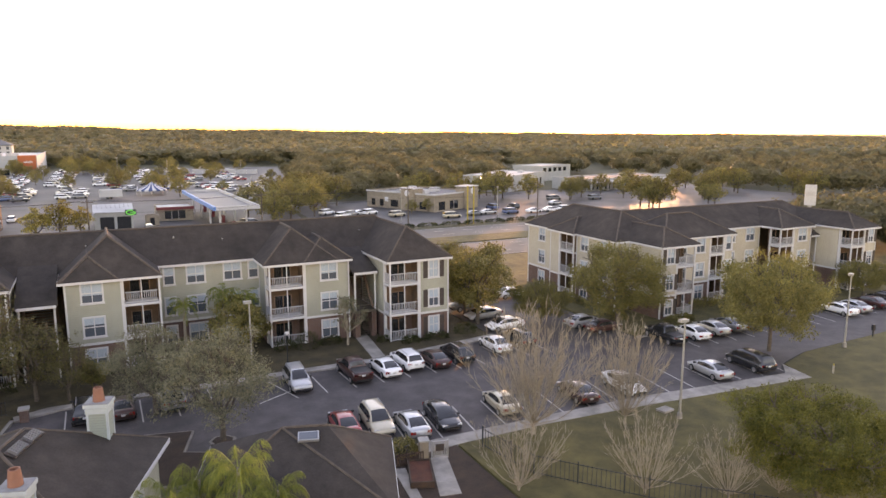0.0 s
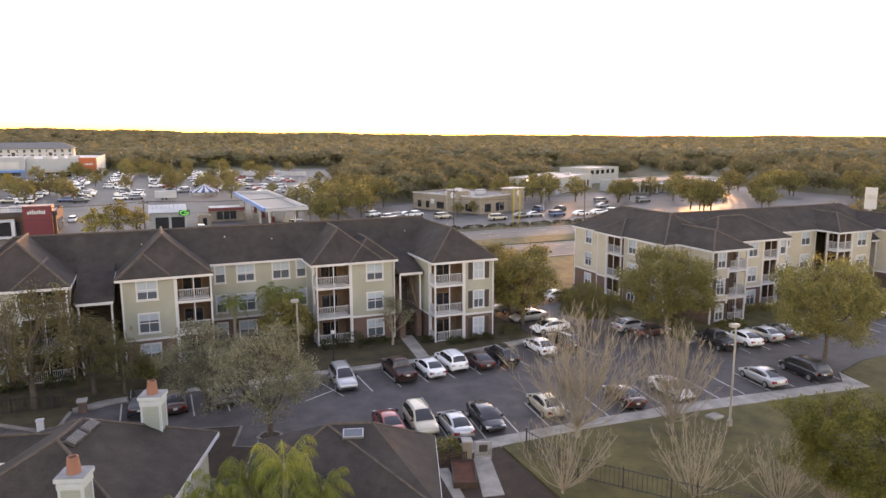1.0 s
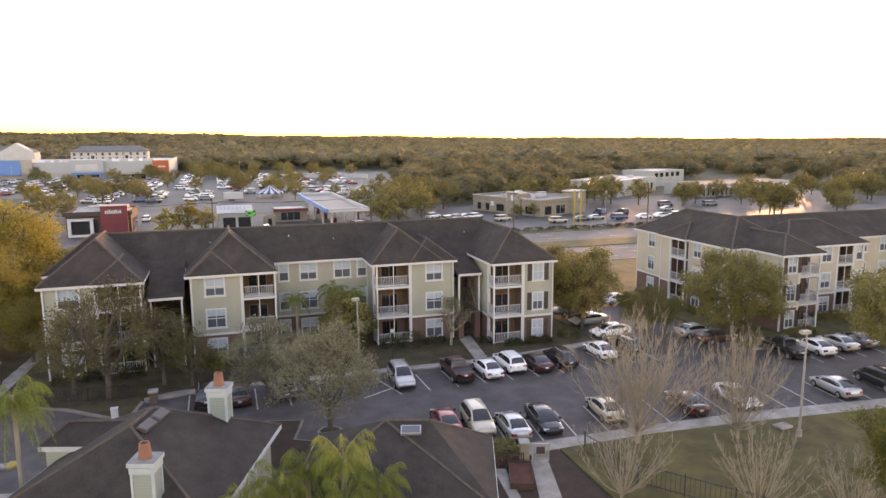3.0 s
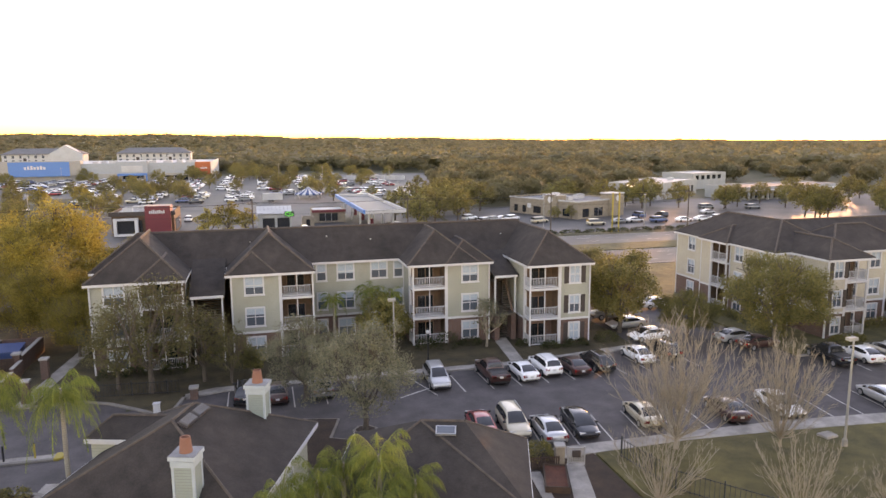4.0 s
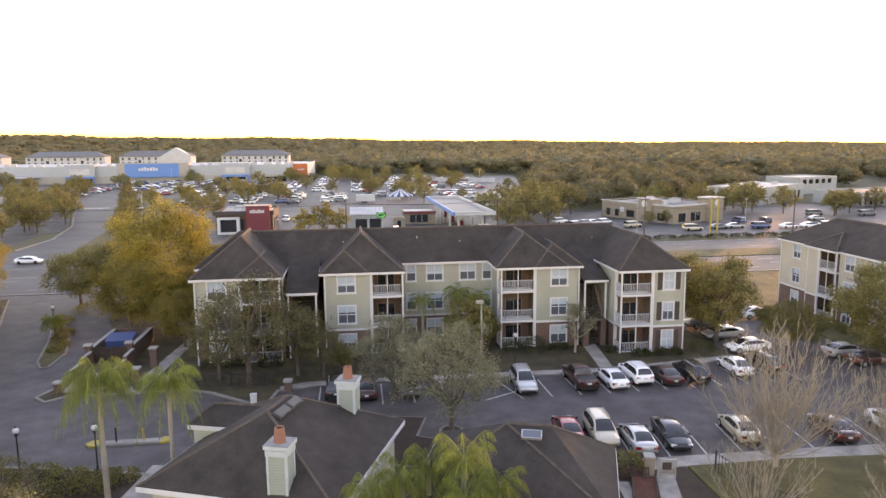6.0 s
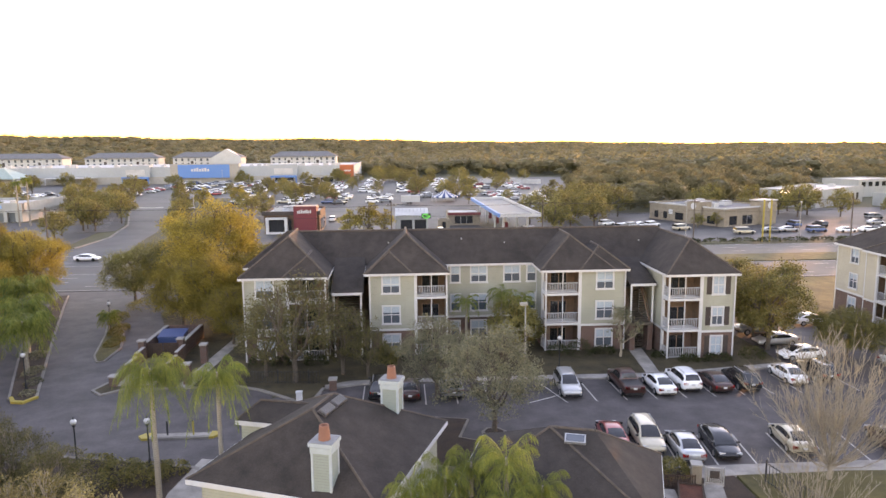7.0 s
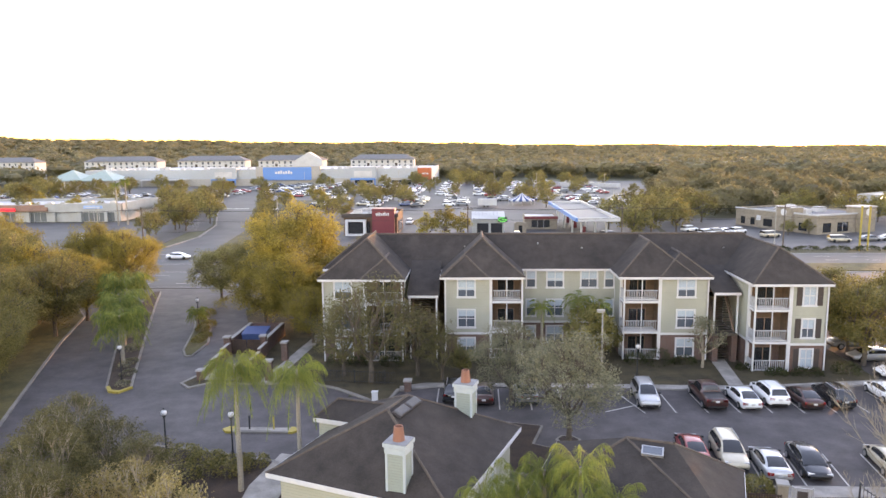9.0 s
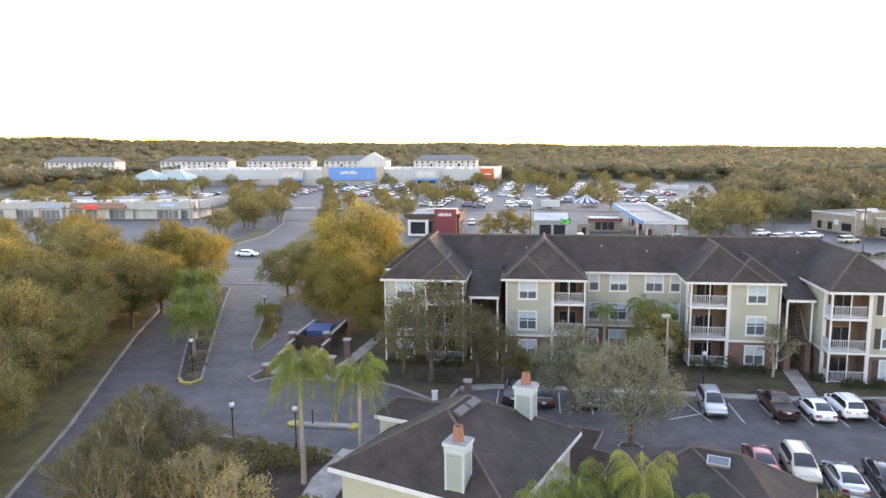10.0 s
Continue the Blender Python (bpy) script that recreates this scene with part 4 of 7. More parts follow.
def clubhouse():
    ob = thing("clubhouse", "single-storey clubhouse with dark shingle hip roof and pale sided walls", "building")
    a, c, d, b = (-12.6, 37.5), (-1.4, 33.2), (2.9, 44.7), (-8.2, 48.9)
    four_roof(ob, a, c, d, b, (-5.6, 40.0, 6.8), (-4.6, 42.5, 6.8), 3.8)
    walls_round(ob, [a, c, d, b], 3.6)
    a, c, d, b = (-11.15, 43.65), (-6.9, 42.3), (-6.3, 45.4), (-10.3, 46.75)
    four_roof(ob, b, a, c, d, (-9.7, 45.0, 5.6), (-6.2, 44.0, 5.6), 4.75)
    for p, q in (((-10.85, 43.9), (-7.25, 42.8)), ((-10.0, 46.4), (-10.85, 43.9))):
        wall(ob, "wing_wall", M_PALE, pose(p[0], p[1], 0, 0, 0, math.degrees(math.atan2(q[1] - p[1], q[0] - p[0]))), 0, math.hypot(q[0] - p[0], q[1] - p[1]), 0, 4.5)
    chimney(ob, -4.4, 35.4, 3.9, 6.87, 1.12, 1.05)
    chimney(ob, -0.85, 43.8, 4.2, 7.3, 1.15, 1.05)
    vent = Shape().box(-0.32, 0.32, -1.55, 1.55, 0.02, 0.1).make("ridge_vent", M_SHUTTER, ob, "dark ridge vent strip")
    vent.matrix_basis = pose(-4.5, 41.05, 6.52, 0, 27, -22)
    for y in (-0.78, 0.74):
        Shape().box(-0.26, 0.26, y - 0.6, y + 0.6, 0.1, 0.2).make("louvre", M_ROOFVENT, vent, "grey ribbed vent louvre")
        for i in range(6):
            Shape().box(-0.27, 0.27, y - 0.55 + 0.2 * i, y - 0.47 + 0.2 * i, 0.2, 0.24).make("rib", M_ROOFVENT, vent)
    return ob


clubhouse()


def pool_house():
    ob = thing("pool_house", "low pool house with dark shingle hip roof and pale walls", "building")
    a, c, d, b = (2.2, 34.6), (12.8, 30.6), (15.8, 39.1), (5.2, 43.0)
    four_roof(ob, a, c, d, b, (8.6, 38.3, 5.9), (11.1, 37.5, 5.9), 3.5)
    walls_round(ob, [a, c, d, b], 3.3)
    skylight(ob, pose(9.8, 36.95, 5.6, 20, 0, -17), 1.2, 0.7)
    return ob


pool_house()


# ---------------------------------------------------------------- trees
def limbs(s, rng, base, direction, length, radius, depth, spread, tips, up=0.25, n=5, kids=(2, 3), thin=0.66):
    """A branching limb; its ends are gathered in tips."""
    p, d = Vector(base), Vector(direction).normalized()
    steps = 3
    for i in range(steps):
        q = p + d * (length / steps)
        r0, r1 = radius * (1 - 0.3 * i / steps), radius * (1 - 0.3 * (i + 1) / steps)
        s.beam(p, q, r0, r1, n, close=(i == steps - 1 and depth == 0))
        p = q
        d = (d + Vector((rng.uniform(-1, 1), rng.uniform(-1, 1), rng.uniform(-0.4, 0.8))) * 0.17).normalized()
    if depth == 0:
        tips.append((p, d))
        return
    for _ in range(rng.randint(*kids)):
        ax = d.orthogonal().normalized()
        ax.rotate(Matrix.Rotation(rng.uniform(0, 2 * math.pi), 3, d))
        nd = (d * math.cos(spread) + ax * math.sin(spread) * rng.uniform(0.7, 1.3) + Vector((0, 0, up))).normalized()
        limbs(s, rng, p, nd, length * rng.uniform(0.62, 0.85), radius * thin, depth - 1, spread, tips, up, max(3, n - 1), kids, thin)


def leaf_quads(rng, centres, per, radius, size, flat=0.8):
    """Small leaf blades scattered round the given points, as vertex and face arrays."""
    c = np.repeat(np.array(centres, float), per, 0)
    n = len(c)
    off = rng.normal(size=(n, 3))
    off *= (rng.random((n, 1)) ** 0.5 * radius / np.linalg.norm(off, axis=1, keepdims=True))
    off[:, 2] *= flat
    o = c + off
    u = rng.normal(size=(n, 3))
    u /= np.linalg.norm(u, axis=1, keepdims=True)
    w = np.cross(u, rng.normal(size=(n, 3)))
    w /= np.linalg.norm(w, axis=1, keepdims=True)
    k = size * rng.uniform(0.6, 1.3, (n, 1))
    v = np.stack([o - u * k, o + w * k * 0.55, o + u * k, o - w * k * 0.55], 1).reshape(-1, 3)
    f = np.arange(4 * n).reshape(n, 4)
    return v, f


def mesh_of(name, v, f, mat):
    me = bpy.data.meshes.new(name)
    n = len(f)
    me.vertices.add(len(v))
    me.vertices.foreach_set("co", np.asarray(v, np.float32).ravel())
    me.loops.add(n * 4)
    me.loops.foreach_set("vertex_index", np.asarray(f, np.int32).ravel())
    me.polygons.add(n)
    me.polygons.foreach_set("loop_start", np.arange(0, n * 4, 4, dtype=np.int32))
    me.update(calc_edges=True)
    me.materials.append(mat)
    return me


def broad_tree(seed, height, crown, leafmat, bark, per=16, size=0.22, clump=0.9, depth=4, spread=0.55, trunk=0.25, up=0.22, kids=(2, 3), flat=0.8, dome=0):
    """Trunk and crown meshes of a tree: branching limbs, then leaf clumps at their ends."""
    rng, nrng = random.Random(seed), np.random.default_rng(seed)
    s, tips = Shape(), []
    h0 = height * trunk
    r = height * 0.022
    s.beam((0, 0, -0.1), (0.05, 0, h0 * 0.5), r * 1.3, r * 1.1, 8).beam((0.05, 0, h0 * 0.5), (0, 0.04, h0), r * 1.1, r, 8)
    reach = (height - h0) * 0.36
    for i in range(5):
        t = 2 * math.pi * (i + rng.random() * 0.6) / 5
        limbs(s, rng, (0, 0.04, h0 * rng.uniform(0.85, 1.0)), (math.cos(t) * 0.75, math.sin(t) * 0.75, rng.uniform(0.5, 1.2)), reach, r * 0.62, depth - 1, spread, tips, up, 5, kids)
    limbs(s, rng, (0, 0.04, h0), (0.05, 0.05, 1), reach, r * 0.8, depth - 1, spread, tips, up, 5, kids)
    pts = [p for p, _ in tips]
    zmax = max(p.z for p in pts)
    xmax = max(math.hypot(p.x, p.y) for p in pts)
    sz, sx = height / zmax, crown / 2 / xmax
    s.v = [(x * (1 + (sx - 1) * min(max((z - h0) / h0, 0), 1)), y * (1 + (sx - 1) * min(max((z - h0) / h0, 0), 1)), z * sz) for x, y, z in s.v]
    pts = [(p.x * sx, p.y * sx, p.z * sz) for p in pts]
    tm = s.data("trunk", bark)
    if dome:
        d = nrng.normal(size=(dome, 3))
        d /= np.linalg.norm(d, axis=1, keepdims=True)
        lump = 0.82 + 0.16 * np.sin(d[:, 0] * 5 + seed) * np.cos(d[:, 1] * 4) + 0.14 * np.sin(d[:, 2] * 6 + d[:, 0] * 3)
        d *= (lump * nrng.uniform(0.7, 1.0, dome))[:, None]
        zc, zh = (height + h0 * 0.8) / 2, (height - h0 * 0.8) / 2
        pts = [q for q in pts if nrng.random() < 0.6] + [(x * crown / 2, y * crown / 2, zc + z * zh) for x, y, z in d]
    v, f = leaf_quads(nrng, pts, per, clump, size, flat)
    return tm, mesh_of("crown", v, f, leafmat)


def vase_tree(seed, height, crown, bark, stems=26, twigs=9, fork=0.1):
    """Trunk and crown meshes of a leafless tree: upright stems fanning out low, set with fine rising twigs."""
    rng = random.Random(seed)
    t, s = Shape(), Shape()
    h0 = height * fork
    t.beam((0, 0, -0.1), (0.04, 0, h0 * 0.6), height * 0.017, height * 0.014, 8).beam((0.04, 0, h0 * 0.6), (0, 0, h0 * 1.15), height * 0.014, height * 0.011, 8)
    for i in range(stems):
        az = i * 2.399 + rng.uniform(-0.3, 0.3)
        out = ((i + 0.5) / stems) ** 0.6
        top = height * (1.0 - 0.42 * out * out) * rng.uniform(0.86, 1.0)
        far = crown / 2 * out * rng.uniform(0.8, 1.05)
        low = h0 * rng.uniform(0.75, 1.1)
        bend = rng.uniform(0.5, 0.85)
        line = []
        for k in range(9):
            u = k / 8
            r = far * u ** bend
            sway = 0.012 * height * math.sin(5 * u + i)
            line.append(Vector((math.cos(az) * r - math.sin(az) * sway, math.sin(az) * r + math.cos(az) * sway, low + (top - low) * u)))
        thick = height * rng.uniform(0.0028, 0.0046)
        for k in range(8):
            s.beam(line[k], line[k + 1], thick * (1 - 0.105 * k), thick * (1 - 0.105 * (k + 1)), 4, close=k == 7)
        for j in range(twigs):
            u = rng.uniform(0.22, 0.97)
            k = min(int(u * 8), 7)
            p = line[k].lerp(line[k + 1], u * 8 - k)
            d = (line[k + 1] - line[k]).normalized()
            side = d.orthogonal().normalized()
            side.rotate(Matrix.Rotation(rng.uniform(0, 2 * math.pi), 3, d))
            w = (d + side * rng.uniform(0.45, 0.95) + Vector((0, 0, 0.25))).normalized()
            ln = height * rng.uniform(0.07, 0.17) * (1.15 - 0.6 * u)
            m = p + w * ln * 0.5
            q = m + (w + Vector((0, 0, 0.35))).normalized() * ln * 0.6
            s.beam(p, m, thick * 0.42, thick * 0.34, 3, close=False).beam(m, q, thick * 0.34, thick * 0.2, 3)
            for _ in range(2):
                v = (w + Vector((rng.uniform(-1, 1), rng.uniform(-1, 1), rng.uniform(0, 0.9))) * 0.6).normalized()
                a = p.lerp(m, rng.uniform(0.4, 1.0))
                s.beam(a, a + v * ln * rng.uniform(0.35, 0.6), thick * 0.3, thick * 0.18, 3)
    return t.data("trunk", bark), s.data("crown", bark)


def frond(s, base, az, length, lift, droop, rng, leaflets=16, leafw=0.06, hang=0.5, spread=0.75):
    """A feather frond: arched rib with hanging leaflets on both sides."""
    pts = []
    for i in range(leaflets + 1):
        t = i / leaflets
        r = length * t * (1 - 0.18 * t * t)
        z = lift * t - droop * t ** 2.3
        pts.append(Vector(base) + Vector((math.cos(az) * r, math.sin(az) * r, z)))
    side = Vector((-math.sin(az), math.cos(az), 0))
    for i in range(1, leaflets + 1):
        p, q = pts[i - 1], pts[i]
        s.add([p + side * 0.03, q + side * 0.025, q - side * 0.025, p - side * 0.03], [(0, 1, 2, 3)])
        ln = length * 0.27 * math.sin(math.pi * (0.12 + 0.83 * i / leaflets)) * rng.uniform(0.8, 1.15)
        fw = (q - p).normalized()
        for sg in (-1, 1):
            tip = q + side * sg * ln * spread * rng.uniform(0.3, 1.5) + fw * ln * rng.uniform(0.05, 0.6) + Vector((0, 0, -hang * ln * rng.uniform(0.5, 1.3)))
            mid = (q + tip) * 0.5 + Vector((0, 0, 0.08 * ln))
            s.add([q - fw * leafw, mid - fw * leafw, tip, mid + fw * leafw], [(0, 1, 2, 3)])


def palm_meshes(seed, height, fronds, length, droop=1.6, lift=1.0, hang=0.6, r=0.17, leaflets=18, spread=0.75, slim=0.4):
    rng = random.Random(seed)
    s = Shape()
    for i in range(8):
        z0, z1 = height * i / 8, height * (i + 1) / 8
        s.beam((0.02 * math.sin(i), 0, z0 - 0.05), (0.02 * math.sin(i + 1), 0, z1), r * (1.25 - 0.4 * i / 8), r * (1.2 - 0.4 * i / 8), 9)
    s.beam((0, 0, height), (0, 0, height + 0.7), r * 0.9, r * 0.4, 8)
    tm = s.data("trunk", M_PALMBARK)
    c = Shape()
    for i in range(fronds):
        az = i * 2.399 + rng.uniform(-0.2, 0.2)
        k = i / fronds
        frond(c, (0, 0, height + 0.5 - 0.3 * k), az, length * rng.uniform(0.85, 1.1), lift * (1.6 - 2.0 * k) + 0.2, droop * rng.uniform(0.8, 1.2), rng, leaflets, slim * length / leaflets, hang, spread)
    return tm, c.data("crown", M_LEAF_PALM)


def tree_thing(name, label, meshes, category="tree", group=""):
    ob = thing(name, label, category, None, group)
    part("trunk", meshes[0], None, ob)
    part("crown", meshes[1], None, ob)
    return ob


def plant(src, spots):
    """The first spot takes the tree itself, the rest take copies; spots: x, y, turn, scale."""
    for i, (x, y, rz, sc, *zz) in enumerate(spots):
        m = pose(x, y, zz[0] if zz else 0.1, 0, 0, rz)
        ob = src if i == 0 else copy_thing(src, m)
        ob.matrix_basis = m
        ob.scale = sc if isinstance(sc, tuple) else (sc, sc, sc)


# large trees by the drive and between the buildings
gold = tree_thing("oak_tree", "broad oak tree by the drive, golden sunlight painted into its olive leaves", broad_tree(11, 14.5, 15, M_LEAF_SUNGOLD, M_BARK, 84, 0.125, 1.2, 4, 0.6, 0.2, dome=460))
# Oaks at (-18.2, 87), (-13, 91), (-8, 96) are added to block low sun.
plant(gold, [(-24.5, 92, 0, 1.04), (-59.5, 104, 120, 0.78), (-58, 86, 250, 0.72), (-77, 106, 300, 0.85), (-66, 76, 15, 0.8), (-88, 100, 80, 0.85), (-57, 64, 200, 0.66), (-52.5, 88, 30, 0.6), (-22.8, 83, 310, 0.66), (-27.5, 86, 40, 0.6), (-19.3, 77.5, 110, 0.45), (-18.2, 87.0, 70, 0.45), (-53.5, 102, 140, 0.72), (-13, 91, 200, 0.55), (-8, 96, 20, 0.6)])
oak = tree_thing("oak_tree", "dense olive-green oak tree", broad_tree(12, 12.5, 13, M_LEAF_OAK, M_BARK, 80, 0.12, 1.15, 4, 0.6, 0.2, dome=380))
plant(oak, [(-38.5, 100, 25, 0.68), (-33.5, 104, 0, 0.78), (-17, 95, 60, 0.8), (-55, 70, 200, 0.95), (-50, 57, 20, 0.85), (-63, 86, 90, 0.98), (-70, 97, 300, 0.95), (-57, 47, 140, 0.9), (-76, 70, 10, 1.02), (-62, 62, 70, 1.0), (-70, 56, 190, 1.05), (-76, 84, 240, 1.05), (-86, 90, 20, 1.0), (-88, 72, 130, 1.05), (-64, 46, 280, 0.95), (-48, 44, 330, 0.75), (-96, 104, 45, 0.9), (-52, 80, 0, 0.8), (-74, 44, 10, 1.0), (-100, 84, 70, 1.0), (-47.5, 61, 0, 0.62), (-51, 68, 90, 0.66), (-56, 78, 10, 0.7), (-60, 91, 250, 0.7), (-54, 62, 200, 0.8), (-52, 38, 99, 0.8), (-44.0, 51, 75, 0.6), (-41.0, 43.5, 160, 0.6), (-46.8, 58.5, 240, 0.62), (-38.6, 37, 15, 0.56), (-49.6, 66, 310, 0.62), (-53.0, 73.5, 45, 0.66), (-57.0, 80.5, 45, 0.68), (-45.5, 47, 20, 0.7), (-43, 39.5, 200, 0.66)])
wide = tree_thing("spreading_tree", "wide low spreading olive tree by the lot", broad_tree(18, 8.2, 13.5, M_LEAF_OAK, M_BARK, 100, 0.1, 0.88, 4, 0.7, 0.24, dome=330))
plant(wide, [(62.2, 47.6, 0, (0.95, 0.95, 1.24)), (53.6, 61.6, 100, (0.92, 0.92, 1.2)), (46.5, 67.0, 40, 0.62), (82, 60.6, 200, 0.62), (74, 60.4, 30, 0.5), (95, 58.6, 300, 0.6)])
mixed = tree_thing("street_tree", "leafy tree with gold-touched top beside the building", broad_tree(19, 8.6, 8.4, M_LEAF_OAK, M_BARK, 60, 0.11, 0.8, 4, 0.6, 0.24, dome=230))
plant(mixed, [(39.8, 70.5, 0, 1.1), (41.0, 79, 90, 0.95), (40.2, 74.5, 30, 0.8)])
grey = tree_thing("street_tree", "small grey-green leafy tree in a parking island", broad_tree(13, 8.4, 9.6, M_LEAF_GREY, M_BARK, 58, 0.085, 0.66, 4, 0.55, 0.22, dome=260))
plant(grey, [(7.0, 50.9, 0, 1.0), (2.9, 58.6, 100, 0.86)])
scrub = tree_thing("small_tree", "loose brownish-olive bushy tree by the gate drive", broad_tree(29, 8.4, 9.6, M_LEAF_OLIVE, M_PALEBARK, 46, 0.085, 0.7, 4, 0.55, 0.22, dome=240))
plant(scrub, [(-29, 45.2, 30, 0.64), (-25.6, 43.6, 150, 0.56), (-46, 52.5, 20, 0.85), (-27.6, 40.8, 99, 0.7), (-22.3, 41.6, 250, 0.5), (-26.5, 38.5, 10, 0.7), (-49, 47, 160, 0.9), (-27.6, 36.0, 60, 0.6), (-24.8, 34.6, 310, 0.62)])
thin = tree_thing("thin_tree", "tall thinly leaved winter tree before the building", broad_tree(14, 10.5, 11.0, M_LEAF_OLIVE, M_BARK, 24, 0.11, 0.75, 4, 0.55, 0.22, dome=260))
plant(thin, [(-10.4, 64.0, 0, 1.0), (-6.0, 66.0, 130, 0.7), (-13.5, 66.0, 60, 0.72), (-3.5, 65.0, 200, 0.5)])
bare = tree_thing("bare_tree", "tall leafless pale-twigged tree on the lawn", vase_tree(15, 11.0, 12.5, M_PALEBARK, 56, 18, 0.08))
plant(bare, [(28.4, 41.6, 0, 1.0), (36.0, 39.9, 70, (0.66, 0.66, 0.84))])
bare_low = tree_thing("bare_tree", "low leafless tree with pale fanning twigs by the fence", vase_tree(26, 6.4, 8.2, M_PALEBARK, 34, 14, 0.05))
plant(bare_low, [(22.9, 34.9, 140, 1.0), (29.9, 31.0, 210, 0.95), (34.2, 28.2, 280, 0.8), (37.6, 27.2, 20, 0.6)])
pine = tree_thing("round_tree", "dense round bright-green tree crown on the lawn", broad_tree(16, 6.7, 12.5, M_LEAF_LIME, M_BARK, 120, 0.07, 0.62, 4, 0.7, 0.2, dome=560))
plant(pine, [(39.4, 25.8, 0, 1.0)])
goldlet = tree_thing("small_tree", "small bronze-leaved tree beside the walk", broad_tree(24, 6.0, 5.2, M_LEAF_BRONZE, M_PALEBARK, 13, 0.1, 0.6, 4, 0.5, 0.25, dome=150))
plant(goldlet, [(-19.4, 36.0, 0, 0.86), (-17.0, 34.4, 90, 0.84), (-22.2, 36.6, 200, 0.72)])
myrtle = tree_thing("small_tree", "slim crape myrtle with thin grey leaves by the wall", broad_tree(17, 5.2, 4.6, M_LEAF_GREY, M_PALEBARK, 14, 0.12, 0.5, 4, 0.45, 0.3, dome=25))
plant(myrtle, [(23.0, 69.2, 0, 1.0)])
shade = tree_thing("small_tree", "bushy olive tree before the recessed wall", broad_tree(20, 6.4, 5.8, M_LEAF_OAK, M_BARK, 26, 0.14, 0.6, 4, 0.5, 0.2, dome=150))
plant(shade, [(11.8, 71.2, 0, 1.0), (-1.5, 66.5, 80, 0.45), (13.5, 72.0, 160, 0.7)])

# palms
tall = tree_thing("palm_tree", "tall queen palm with arching sunlit fronds beside the drive", palm_meshes(27, 8.1, 26, 3.0, 3.6, 2.2, 1.2, 0.16, 84, 0.6, 0.36), "palm")
plant(tall, [(-15.9, 42.3, 0, 1.0)])
young = tree_thing("palm_tree", "slim young queen palm with arching fronds", palm_meshes(28, 7.5, 24, 2.6, 3.0, 1.9, 1.2, 0.14, 76, 0.6, 0.36), "palm")
plant(young, [(-12.0, 43.0, 80, 1.0)])
queen = tree_thing("palm_tree", "queen palm with drooping sunlit feather fronds", palm_meshes(21, 5.2, 24, 2.3, 2.9, 2.1, 1.15, 0.15, 84, 0.6, 0.32), "palm")
plant(queen, [(5.3, 33.8, 30, 1.04), (2.0, 33.4, 140, 0.92), (7.0, 32.6, 220, 0.86), (0.2, 32.4, 300, 0.9), (5.0, 31.4, 10, 0.84), (3.5, 34.6, 70, 0.94)])
date = tree_thing("palm_tree", "small feathery palm against the building", palm_meshes(22, 5.2, 18, 2.1, 1.8, 0.9, 0.5, 0.15, 20), "palm")
plant(date, [(7.0, 73.5, 0, 0.98), (10.8, 72.6, 70, 1.15), (13.0, 72.4, 20, 1.05)])
isl = tree_thing("palm_tree", "bushy green palm in the drive's island", palm_meshes(23, 4.4, 36, 3.3, 2.8, 2.0, 1.0, 0.2, 34), "palm")
plant(isl, [(-37.9, 69.2, 0, 1.05), (-41.2, 75.9, 50, 1.1), (-44.6, 83.6, 100, 1.25), (-35.4, 83.2, 20, 0.5)])

fan = tree_thing("palm_tree", "tall thin fan palm beside the strip mall", palm_meshes(25, 11.0, 30, 1.7, 1.4, 0.9, 0.5, 0.2, 10), "palm")
plant(fan, [(-108.6, 203.5, 0, 1.08), (-106.4, 205.0, 70, 1.16)])


def shrub(name, label, spots, mat, seed, blades=500, size=0.09):
    """Clipped or loose bushes of small leaves; spots: x, y, half width, half depth, height."""
    rng = np.random.default_rng(seed)
    for x, y, a, b, h in spots:
        n = int(blades * max(a, b))
        d = rng.normal(size=(n, 3))
        d /= np.linalg.norm(d, axis=1, keepdims=True)
        d = np.sign(d) * np.abs(d) ** 0.7 * rng.uniform(0.75, 1.02, (n, 1))
        d[:, 2] = np.abs(d[:, 2])
        v, f = leaf_quads(rng, d * (a, b, h), 1, 0.1, size)
        ob = part(name, mesh_of(name, v, f, mat))
        ob.location = (x, y, 0.1)
        tagged(ob, label, "shrub", "shrubs")


shrub("shrub", "dark clipped shrub along the building's base", [(-15, 69.2, 1.0, 0.7, 1.2), (-12.6, 69.4, 1.2, 0.6, 1.0), (-9, 69.3, 1.3, 0.7, 1.1), (-2.6, 70.4, 1.0, 0.7, 1.3), (-0.4, 70.3, 1.3, 0.7, 1.1), (3.2, 70.3, 1.5, 0.7, 1.2), (6.4, 75.4, 0.9, 0.7, 1.3), (9.5, 75.3, 1.6, 0.8, 1.2), (16.5, 70.4, 1.2, 0.7, 1.2), (18.7, 69.8, 1.3, 1.0, 1.9), (21.5, 70.5, 1.4, 0.7, 0.9), (29.5, 66.9, 1.2, 0.6, 0.8), (32.5, 66.9, 1.6, 0.6, 0.9), (36.6, 67.6, 1.4, 1.0, 1.2), (27.0, 68.6, 0.9, 0.6, 0.7)], M_LEAF_DARK, 61)
